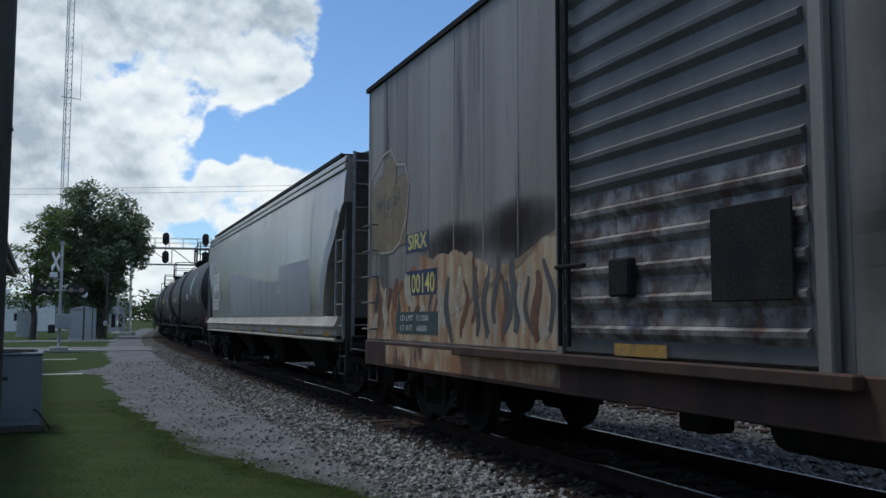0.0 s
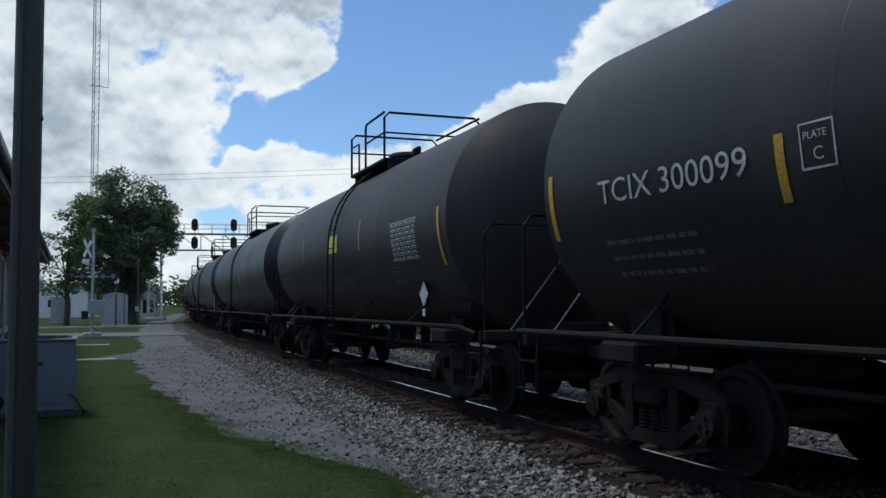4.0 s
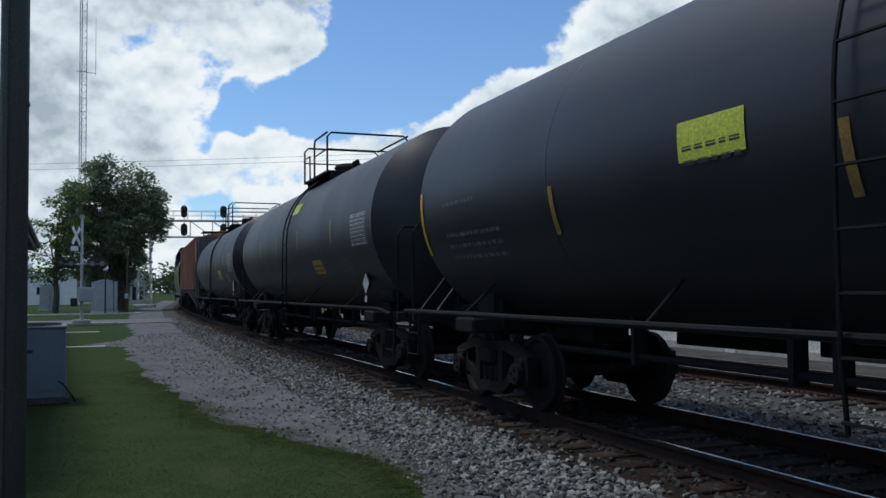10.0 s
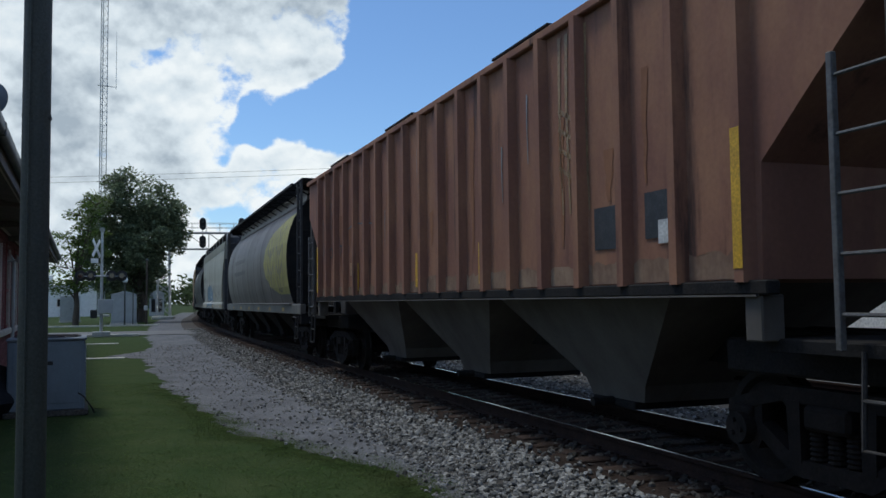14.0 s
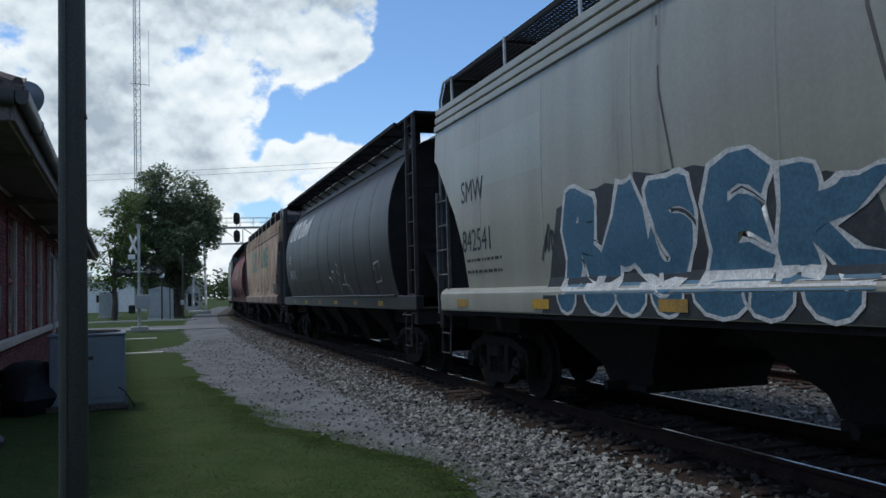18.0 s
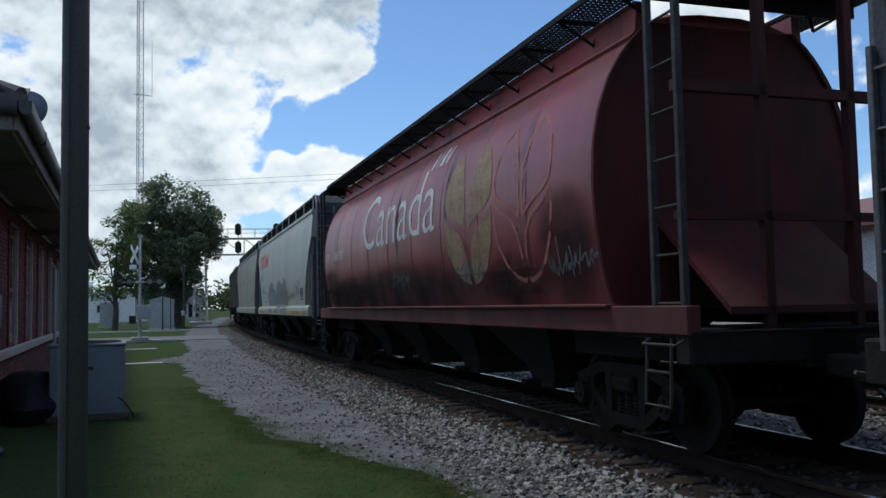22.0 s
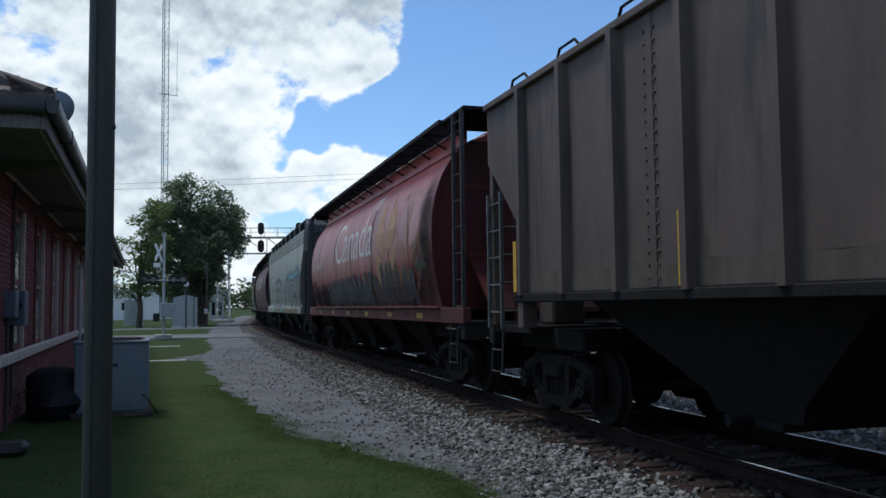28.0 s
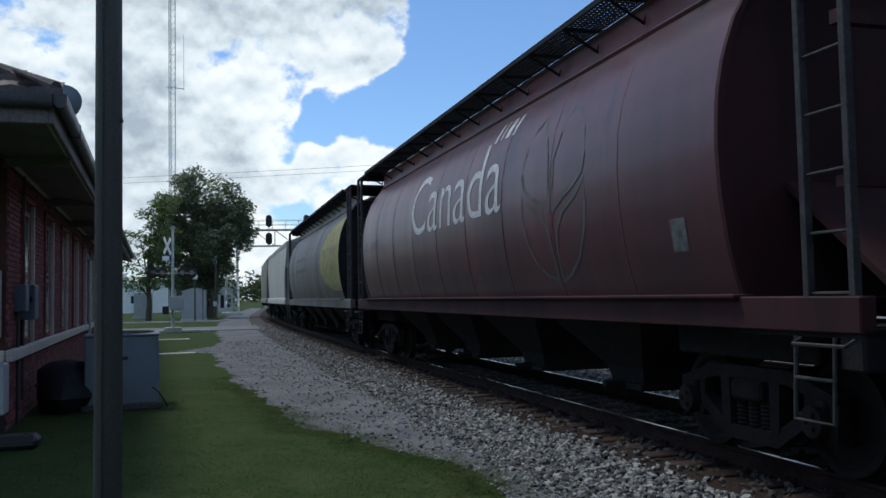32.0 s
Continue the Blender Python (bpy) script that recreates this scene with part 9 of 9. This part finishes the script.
    for pts, w in (([(44.75, 1.95), (44.45, 1.90), (44.4, 1.76)], 0.07), ([(44.3, 2.07), (44.02, 2.09), (44.06, 1.90)], 0.06), ([(43.62, 2.26), (43.42, 2.20), (43.56, 2.08), (43.36, 1.96)], 0.05), ([(43.5, 1.9), (43.52, 1.7), (43.44, 1.5)], 0.035), ([(42.62, 1.98), (42.72, 1.88), (42.68, 1.74)], 0.06), ([(43.2, 1.73), (42.8, 1.73), (42.4, 1.71)], 0.03), ([(42.5, 1.7), (42.2, 1.48)], 0.03)):
        c.stroke("chalk_mark", [(at(c, a), b) for a, b in pts], w, M_LETTER, "smeared chalk mark")
    c.stroke("chalk_box", [(at(c, 39.6), 2.1), (at(c, 39.1), 2.15), (at(c, 39.1), 1.75), (at(c, 39.6), 1.72), (at(c, 39.6), 2.1)], 0.04, M_LETTER)
    amber_strips(c)

    c = flat_hopper("rust-streaked cream covered hopper with green letter shapes", 55.0, 71.4, M_SOO, M_SOOSILL, eave=4, end_paint=M_ENDGREY)
    for k, (s, w, z0, z1) in enumerate(((67.45, 0.85, 2.77, 3.53), (66.28, 0.85, 2.77, 3.53), (65.15, 0.85, 2.77, 3.53))):
        x = at(c, s)
        curl = [(x - w / 2 - 0.36 * p, (z0 + z1) / 2 + 0.42 * q) for p, q in ((0.9, 0.6), (0.45, 0.96), (-0.1, 1.0), (-0.7, 0.8), (-0.85, 0.45), (-0.45, 0.15), (0.35, -0.12), (0.85, -0.45), (0.7, -0.82), (0.1, -1.0), (-0.5, -0.93), (-0.9, -0.6))]
        ring = [(x - w / 2 + 0.40 * math.cos(a), (z0 + z1) / 2 + 0.42 * math.sin(a)) for a in [2 * math.pi * i / 24 for i in range(25)]]
        c.stroke("wordmark_shape", ring if k else curl, 0.17, M_GREENINK, "green wordmark shape", 0.010)
    for s in (61.93, 61.17, 60.82, 60.18, 59.78):
        x = at(c, s)
        c.stroke("wordmark_shape", [(x, 3.60), (x, 3.2), (x, 2.76)], 0.24, M_GREENINK, lift=0.010)
    c.stroke("wordmark_shape", [(at(c, 61.9), 2.85), (at(c, 61.45), 2.85)], 0.18, M_GREENINK, lift=0.010)
    c.stroke("wordmark_shape", [(at(c, 60.86), 3.58), (at(c, 60.5), 3.18), (at(c, 60.14), 2.78)], 0.20, M_GREENINK, lift=0.010)
    for z in (3.52, 3.18, 2.85):
        c.stroke("wordmark_shape", [(at(c, 59.75), z), (at(c, 59.16), z)], 0.16, M_GREENINK, lift=0.010)
    # a faded ear of wheat on its stalk
    c.stroke("wheat_stalk", [(at(c, 58.68), 1.75), (at(c, 58.55), 2.5), (at(c, 58.38), 3.3)], 0.06, M_INKFADE, "faded wheat stalk", 0.009)
    for k in range(6):
        for sg in (-1, 1):
            z = 2.35 + 0.2 * k
            x = at(c, 58.58 - 0.035 * k)
            c.polygon("wheat_grain", [(x, z), (x + sg * 0.10, z + 0.12), (x + sg * 0.13, z + 0.30), (x + sg * 0.03, z + 0.18)], M_SPRAYPALE, "", 0.010)
    for k in range(4):
        c.stroke("wheat_beard", [(at(c, 58.55 - 0.10 * k), 3.35), (at(c, 58.45 - 0.16 * k), 3.75)], 0.03, M_SPRAYPALE, lift=0.010)
    c.patch("data_panel", at(c, 57.28), at(c, 56.4), 1.60, 2.02, M_INK, "black data panel with a white rule", 0.010)
    c.stroke("panel_border", [(at(c, 57.28), 1.6), (at(c, 57.28), 2.02), (at(c, 56.4), 2.02)], 0.03, M_LETTER, lift=0.016)
    c.stroke("panel_rule", [(at(c, 56.85), 1.6), (at(c, 56.85), 2.02)], 0.025, M_LETTER, lift=0.016)
    for pts in ([(58.3, 1.62), (58.05, 1.85), (58.0, 1.6), (58.25, 1.68)], [(57.85, 2.0), (57.8, 1.62), (57.55, 1.66)], [(57.35, 2.05), (57.55, 1.95), (57.4, 1.66)]):
        c.stroke("sprayed_mark", [(at(c, p), q) for p, q in pts], 0.05, M_INKFADE)
    c.text("SOO 74435", at(c, 70.8), 2.35, 0.27, M_INK, 1.1)
    for s in (68.4, 65.6, 61.3):
        c.lines(at(c, s), 2.35, 0.9, 6, M_INKFADE, 0.09, 0.04, int(s))
    for k in range(5):
        c.scrawl(at(c, 69.5 - 2.4 * k), 1.68, 0.6, 0.3, M_INKFADE if k % 2 else M_BOXRUST, 70 + k, 5, 0.03)
    c.scrawl(at(c, 60.5), 1.24, 1.2, 0.18, M_LETTER, 76, 4, 0.02)
    rnd = random.Random(31)
    for k in range(20):
        s, z, long, wide = rnd.uniform(56.8, 70.0), rnd.uniform(2.2, 3.85), rnd.uniform(0.4, 1.5), rnd.uniform(0.02, 0.09)
        z1 = max(1.62, z - long)
        c.stroke("rust_run", [(at(c, s) + 0.012 * rnd.uniform(-1, 1) - 0.02 * q, z + (z1 - z) * q / 5) for q in range(6)], lambda a, wide=wide: wide * (1 - 0.8 * a), M_SOORUN, "rust run", 0.007)
    # buckles shown only by painted dark lines, where their shade falls
    for s in (68.6, 66.4, 64.0, 61.9, 59.6, 57.4):
        c.stroke("dent_crease", [(at(c, s), 3.8), (at(c, s + 0.06), 3.1), (at(c, s - 0.04), 2.4), (at(c, s - 0.2), 1.65)], 0.028, M_BOXRUST, "crease down the side, its shade painted as a dark line", 0.008)

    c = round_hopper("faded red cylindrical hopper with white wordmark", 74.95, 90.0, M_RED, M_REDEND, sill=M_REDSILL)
    canada(c, at(c, 85.5))
    wheat(c, at(c, 78.75), M_WHEATFADE, M_RED, 1.0, True, 1.75)
    wheat(c, at(c, 76.8), M_RED, M_PALERED, 0.88, False, 1.75)
    c.text("CP", at(c, 89.75), 2.62, 0.32, M_LETTER, 0.9)
    # films low on the side: soot plus shade put in as colour
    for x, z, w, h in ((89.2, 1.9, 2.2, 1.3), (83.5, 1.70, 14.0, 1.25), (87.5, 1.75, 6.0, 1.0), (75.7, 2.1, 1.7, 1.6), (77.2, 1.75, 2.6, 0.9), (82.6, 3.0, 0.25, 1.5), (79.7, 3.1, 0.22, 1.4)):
        c.film(at(c, x), z, w, h, M_SOOTSHADE, "soot and painted shade darkening the red paint")
    c.text("606500", at(c, 88.7), 2.62, 0.32, M_LETTER, 0.95)
    for k, s in enumerate((83.2, 79.5, 76.2)):
        c.scrawl(at(c, s), 1.75, 1.2, 0.45, M_FADED, 80 + k, 8, 0.03)
    for s in (87.2, 84.4, 81.8, 77.0):
        c.stroke("dark_stain", [(at(c, s), 3.2), (at(c, s - 0.05), 2.4), (at(c, s), 1.6)], 0.10, M_MAROON, "dark stain down the side", 0.006)

    c = flat_hopper("off-white covered hopper with black sprayed letters", 92.4, 108.75, M_N, M_N, eave=1, cage=M_STEELPALE, end_paint=M_ENDGREY, seams=False)
    for k, (s, w, hh) in enumerate(((107.75, 0.62, 0.56), (107.0, 0.6, 0.56), (106.1, 0.62, 0.56), (105.45, 0.42, 0.38), (104.95, 0.18, 0.5), (104.7, 0.18, 0.56))):
        x = at(c, s)
        c.polygon("wordmark_shape", [(x, 3.22), (x - w * 0.8, 3.22), (x - w - 0.14, 3.22 + hh * 0.4), (x - w - 0.16, 3.22 + hh), (x - 0.2, 3.22 + hh), (x - 0.04, 3.22 + hh * 0.5)], M_REDINK, "red slanted wordmark shape" if k == 0 else "", 0.010)
        if w > 0.4:
            c.polygon("wordmark_gap", [(x - 0.18, 3.30), (x - w * 0.75, 3.30), (x - w * 0.95, 3.22 + hh * 0.75), (x - 0.3, 3.22 + hh * 0.75)], M_N, "", 0.014)
    c.text("SOO", at(c, 107.35), 2.65, 0.36, M_INK, 0.9)
    c.text("116658", at(c, 107.2), 2.15, 0.38, M_INK, 0.85)
    c.stroke("sprayed_mark", [(at(c, 105.4), 2.12), (at(c, 106.0), 2.12), (at(c, 106.0), 1.72), (at(c, 105.3), 1.74)], 0.06, M_INK)
    c.arches(at(c, 104.4), 1.54, 3.0, (0.62, 0.85, 0.95, 0.9, 0.7, 0.62), M_SILVER, M_INK, "silver sprayed loops outlined in black", 0.05)
    c.arches(at(c, 101.3), 1.54, 3.3, (0.75, 0.95, 0.9, 0.78, 1.0, 0.92, 0.6), M_SILVER, M_INK, "silver sprayed loops outlined in black", 0.055, 0.3)
    c.scrawl(at(c, 98.0), 1.6, 0.9, 0.45, M_INK, 36, 4, 0.045)
    c.scrawl(at(c, 96.9), 1.75, 0.8, 0.3, M_INK, 38, 3, 0.035)
    for k in range(9):
        x = at(c, 104.3) - 0.75 * k
        c.patch("sprayed_sill", x, x - 0.66, 1.23, 1.42, (M_SILVER, M_BLUE, M_ORANGE)[k % 3], lift=0.004)
    rnd = random.Random(77)
    for k in range(34):
        s, z = rnd.uniform(94, 106), rnd.uniform(2.0, 3.9)
        c.polygon("rust_blister", [(at(c, s) + 0.022 * (1 + k % 3) * 0.5 * math.cos(a), z + 0.03 * (1 + k % 2) * math.sin(a)) for a in [2 * math.pi * i / 7 for i in range(7)]], M_BOXCAR, "small dark rust blister" if k == 0 else "", 0.009)
    o = [(at(c, 94.76), 1.69), (at(c, 94.13), 1.69), (at(c, 94.13), 2.11), (at(c, 94.76), 2.11), (at(c, 94.76), 1.69)]
    c.stroke("panel_border", o, 0.025, M_LETTER, lift=0.012)
    c.stroke("panel_rule", [(at(c, 94.4), 1.78), (at(c, 94.4), 2.1)], 0.02, M_LETTER, lift=0.012)
    c.stroke("panel_rule", [(at(c, 94.75), 1.77), (at(c, 94.14), 1.77)], 0.02, M_LETTER, lift=0.012)
    c.patch("data_panel", at(c, 94.78), at(c, 94.14), 1.7, 2.1, M_INK, "black data panel", 0.006)
    c.stroke("sprayed_cross", [(at(c, 95.75), 1.85), (at(c, 95.3), 2.1), (at(c, 94.85), 2.32)], 0.05, M_INK, "black sprayed cross")
    c.stroke("sprayed_cross", [(at(c, 95.85), 2.2), (at(c, 95.4), 2.08), (at(c, 94.95), 1.92)], 0.04, M_INK)
    for k in range(20):
        s, z = 96.6 - 2.9 * (k / 25), 1.72 + rnd.uniform(0.0, 0.85)
        a, b = rnd.uniform(-0.09, 0.09), rnd.uniform(0.04, 0.16)
        c.stroke("flaked_stroke", [(at(c, s), z), (at(c, s) + a, z + b * 0.6), (at(c, s) + a * 0.3, z + b)], rnd.uniform(0.018, 0.04), M_INK)
    for s0, s1 in ((108.4, 104.5), (97.5, 92.9)):
        s, k = s0, 0
        while s > s1:
            wide = (0.8, 0.2, 0.2, 0.2, 0.2, 0.2, 0.2, 0.2, 0.2, 0.2, 0.2)[k % 11]
            c.patch("reflector_band", at(c, s), at(c, s - wide + 0.004), 1.25, 1.37, M_ORANGE if k % 11 == 0 else (M_REDRUST, M_SPRAYPALE)[k % 2], "faded red and amber reflector band" if k == 0 else "", lift=0.006)
            s, k = s - wide, k + 1

    c = flat_hopper("weathered grey streaked covered hopper", 110.2, 127.0, M_O, M_O, eave=1, end_paint=M_ENDGREY, seams=False)
    c.table(at(c, 113.8), 1.75, 0.42, 0.42, 1, M_LETTER)
    c.patch("data_panel", at(c, 113.82), at(c, 113.4), 1.78, 2.14, M_INK, "black data panel", 0.006)
    c.polygon("white_mark", [(at(c, 115.5), 2.7), (at(c, 115.35), 2.55), (at(c, 115.2), 2.7), (at(c, 115.35), 2.9)], M_LETTER, "small white painted mark")
    for k in range(8):
        s = 112 + 1.8 * k
        c.stroke("rust_streak", [(at(c, s), 3.9), (at(c, s + 0.05), 3.0), (at(c, s - 0.1), 1.7)], lambda a: 0.10 + 0.22 * a, M_SMW if k % 2 else M_HGREY, "long dirt streak", 0.005)
    c.stroke("orange_streak", [(at(c, 112.4), 2.9), (at(c, 112.1), 2.3), (at(c, 112.0), 1.7)], 0.12, M_TAN, lift=0.007)

    c = flat_hopper("dark brown ribbed covered hopper with yellow strips", 128.4, 147.5, M_P, M_P, ribs=14, eave=0, walks=False, bays=3, top=4.3)
    for s in (146.3, 142.4, 140.0, 137.5, 134.5, 131.5):
        c.patch("reflector_strip", at(c, s) - 0.055, at(c, s) + 0.055, 1.64, 2.3, M_YELLOW, "yellow reflector strip", 0.09)
    pitch = (2 * c.h - 2.7) / 13
    rivet = Shape().cyl((0, 1.545, 0), (0, 1.568, 0), 0.022, 0.016, 6).mesh("rivet", 0)
    rivet.materials.append(M_P)
    for k in range(13):
        x0 = -c.h + 1.35 + pitch * k
        top = [(x0 + 0.09 + (pitch - 0.18) * q / 5, 1.86 + 0.03 * math.sin(k + q)) for q in range(6)]
        c.polygon("pale_dust", [(x0 + 0.09, 1.63)] + top + [(x0 + pitch - 0.09, 1.63)], M_PDUST, "paler band along the panel foot" if k == 0 else "", 0.004, rows=0.5)
        if k in (3, 7, 10):
            part("joint_plate", Shape().box(x0 + pitch / 2 - 0.06, x0 + pitch / 2 + 0.06, 1.548, 1.562, 1.63, 4.25, 0.004), M_P, c.t)
            for j in range(20):
                for dx in (-0.09, 0.09):
                    part("rivet", rivet, None, c.t, at=pose(x0 + pitch / 2 + dx, 0, 1.72 + 0.125 * j))
    c.scrawl(at(c, 139.3), 1.9, 0.5, 0.7, M_FADED, 99, 5, 0.03)
    c.patch("paper_label", at(c, 138.3), at(c, 138.0), 2.05, 2.2, M_LETTER, "white paper label", 0.01)
    for k in range(12):
        x = at(c, 129.5 + 1.5 * k)
        part("roof_hoop", Shape().tube([(x, 1.5, 4.36), (x + 0.15, 1.52, 4.5), (x + 0.55, 1.52, 4.5), (x + 0.7, 1.5, 4.36)], 0.018, 6), M_RAILING, c.t)

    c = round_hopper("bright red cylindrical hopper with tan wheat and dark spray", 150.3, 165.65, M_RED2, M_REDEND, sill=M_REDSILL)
    canada(c, at(c, 160.75))
    wheat(c, at(c, 154.05), M_TAN, M_RED2, 0.98)
    wheat(c, at(c, 152.02), M_RED2, M_WHEATFADE, 0.9, False)
    c.text("CP", at(c, 165.4), 2.68, 0.32, M_LETTER, 0.9)
    # dark films for soot and for the painted shade of the lower side
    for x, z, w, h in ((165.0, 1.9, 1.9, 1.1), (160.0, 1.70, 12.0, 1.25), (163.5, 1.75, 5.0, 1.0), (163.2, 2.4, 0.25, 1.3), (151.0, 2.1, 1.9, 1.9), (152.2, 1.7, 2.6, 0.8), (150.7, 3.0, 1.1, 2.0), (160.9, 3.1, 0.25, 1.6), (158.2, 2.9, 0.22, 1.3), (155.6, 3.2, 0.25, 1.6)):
        c.film(at(c, x), z, w, h, M_SOOTSHADE, "soot and painted shade darkening the red paint")
    c.text("606472", at(c, 164.35), 2.68, 0.32, M_LETTER, 0.95)
    c.block_letters(at(c, 162.2), 1.47, 6.6, (0.62, 0.72, 0.80, 0.70, 0.86, 0.82, 0.84, 0.86, 0.80, 0.86), (M_INK, M_INK, M_SPRAYDEEP, M_INK, M_INK, M_SPRAYTEAL, M_SPRAYDEEP, M_INK, M_SPRAYTEAL), M_SILVER, "jagged black and dull green sprayed letters with thin pale outlines", 71, 0.034)
    for k in range(6):
        c.scrawl(at(c, 161.9 - 1.02 * k), 1.5, 1.0, 0.62, M_SILVER if k % 2 else M_SPRAYTEAL, 210 + k, 3, 0.024, lift=0.060)
    c.polygon("sprayed_spike", [(at(c, 155.75), 1.95), (at(c, 155.62), 2.55), (at(c, 155.42), 2.25), (at(c, 155.4), 1.9)], M_SPRAYTEAL, lift=0.010)
    c.block_letters(at(c, 155.8), 1.47, 4.1, (0.84, 0.70, 1.02, 0.78, 0.98, 0.76, 0.92), (M_SPRAYWINE, M_SPRAYWINE, M_INK, M_SPRAYWINE), M_WHEATFADE, "fat wine-dark sprayed letters with pale rims", 93, 0.04)
    c.scrawl(at(c, 151.6), 2.05, 0.8, 0.40, M_SPRAYOLIVE, 37, 9, 0.03, "olive green sprayed scribble")
    c.scrawl(at(c, 151.5), 2.10, 0.7, 0.32, M_SPRAYTEAL, 38, 8, 0.03)
    for k, s in enumerate((160.3, 158.6, 157.2, 155.2, 153.6, 152.4)):
        c.scrawl(at(c, s), 1.2, 0.9, 0.24, M_WHEATFADE, 140 + k, 3, 0.022)
    amber_strips(c)

    c = flat_hopper("pale grey covered hopper with silver and cyan sprayed letters", 168.3, 185.8, M_SMW2, M_SMW2, eave=4, end_paint=M_ENDGREY)
    c.patch("paint_patch", at(c, 183.5), at(c, 181.7), 2.75, 3.28, M_N, "paler paint patch", 0.004)
    c.text("SMW", at(c, 183.2), 2.88, 0.36, M_INK, 0.9)
    c.text("850510", at(c, 183.3), 2.20, 0.42, M_INK, 0.78)
    tops = lambda k: (0.0, 1.0 - 0.22 * abs(k - 0.55))
    top = [(175.69, 2.27), (175.47, 2.58), (175.15, 2.70), (174.73, 2.69), (174.68, 2.56), (174.3, 2.51), (174.09, 2.60), (173.74, 2.70), (173.66, 2.57), (173.27, 2.52), (173.14, 2.65), (172.78, 2.68), (172.4, 2.59), (172.2, 2.66), (172.01, 2.59), (171.72, 2.64), (171.32, 2.68), (171.15, 2.73), (170.9, 2.72), (170.55, 2.70), (170.3, 2.56), (170.05, 2.64), (169.6, 2.52), (169.45, 2.0), (169.4, 1.56)]
    top = [(at(c, s), z) for s, z in top]
    fine = [(a[0] + (b[0] - a[0]) * q / 4, a[1] + (b[1] - a[1]) * q / 4) for a, b in zip(top, top[1:]) for q in range(4)] + [top[-1]]
    c.stroke("cyan_edge", [(x, z + 0.075 + 0.03 * noise.noise((x * 5, 0, 3))) for x, z in fine[:-12]], lambda a: 0.13 + 0.06 * math.sin(a * 41), M_CYAN, "cyan sprayed edge along the letter tops", 0.008)
    for x, z, w, h in ((179.3, 2.55, 4.6, 0.9), (173.0, 2.72, 5.2, 0.7), (170.4, 2.75, 2.6, 0.9)):
        c.film(at(c, x), z, w, h, M_CYANHAZE, "thin cyan sprayed haze")
    c.sprayed_letters("SVEMK", at(c, 175.75), 1.54, 6.5, 1.10, ((0.070, M_INK), (-0.004, M_SILVER)), "tall silver sprayed letters with thick black outlines", lambda k: (0.0, 0.98 + 0.06 * math.sin(k * 9)), -0.03, 1.10)
    c.sprayed_letters("MERU", at(c, 181.75), 1.54, 5.3, 1.16, ((0.085, M_INK), (0.012, M_SMW2)), "blocky sprayed letters with thick black outlines", tops, -0.02, 1.12)
    c.scrawl(at(c, 176.5), 1.95, 0.5, 0.4, M_INK, 66, 3, 0.03)
    c.scrawl(at(c, 185.2), 2.5, 0.9, 0.7, M_N, 67, 5, 0.05)
    c.scrawl(at(c, 183.6), 1.62, 1.4, 0.3, M_HGREY, 68, 5, 0.04)
    for k, words in enumerate(("LD LMT  223500", "LT  WT    62500")):
        c.text(words, at(c, 182.9), 1.36 - 0.10 * k, 0.08, M_INK, 0.95)
    for k in range(12):
        x = at(c, 181.4) - 0.98 * k
        c.patch("sprayed_sill", x, x - 0.94, 1.22, 1.50, M_CYAN if k in (0, 4) else M_MUSTARD, lift=0.012)
        c.stroke("sill_line", [(x + 0.03, 1.22), (x, 1.36), (x - 0.06, 1.50)], lambda a: 0.11 - 0.06 * a, M_INK, lift=0.018)

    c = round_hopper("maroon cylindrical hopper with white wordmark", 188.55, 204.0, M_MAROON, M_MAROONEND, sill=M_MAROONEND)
    canada(c, at(c, 199.0))
    c.text("CP", at(c, 203.6), 2.62, 0.26, M_FADED, 0.9)
    c.text("607045", at(c, 202.9), 2.62, 0.26, M_FADED, 0.95)
    wheat(c, at(c, 192.0), M_MAROON, M_GOV, 0.95, False)
    for k in range(5):
        c.scrawl(at(c, 198.6 - 0.9 * k), 1.6, 0.7, 0.4, M_FADED, 130 + k, 3, 0.025)
    c.patch("pale_patch", at(c, 189.35), at(c, 189.1), 1.85, 2.15, M_FADED, "", 0.012)

    c = round_hopper("brown grey cylindrical hopper with a yellow wheat emblem", 208.0, 223.9, M_GOV, M_UNDER)
    grain_emblem(c, 208.0)
    c.lines(at(c, 220.5), 3.0, 3.5, 2, M_FADED, 0.45, 0.22, 25)

    flat_hopper("pale cream covered hopper", 225.9, 243.0, M_TAILGREY, M_TAILGREY, eave=2, walks=False)
    flat_hopper("weathered grey covered hopper", 244.4, 261.0, M_O, M_O, eave=1, walks=False)


consist()


# ---- what moves ----
def motions():
    """The train rolls past along the track; every wheelset turns with it."""
    times = [0.5 * k for k in range(65)]
    for car in CARS:
        rows = []
        for t in times:
            go = run(t)
            a = along(car.c + car.trucks[0] - go, CENTRE, RAIL)
            b = along(car.c + car.trucks[1] - go, CENTRE, RAIL)
            m = (a + b) / 2
            d = b - a
            rows.append((t, pose(m.x, m.y, RAIL, 0, 0, math.degrees(math.atan2(d.y, d.x)))))
        walk(car.t, rows)
    spin = [(k / FPS, pose(0, 0, 0, 0, -math.degrees((run(k / FPS) - run(0)) / 0.4575) % 360, 0)) for k in range(32 * FPS + 1)]
    first = WHEELS[0]
    walk(first, spin)
    for w in WHEELS[1:]:
        w.rotation_mode = "QUATERNION"
        keys = w.animation_data_create()
        keys.action = first.animation_data.action
        keys.action_slot = first.animation_data.action_slot


motions()
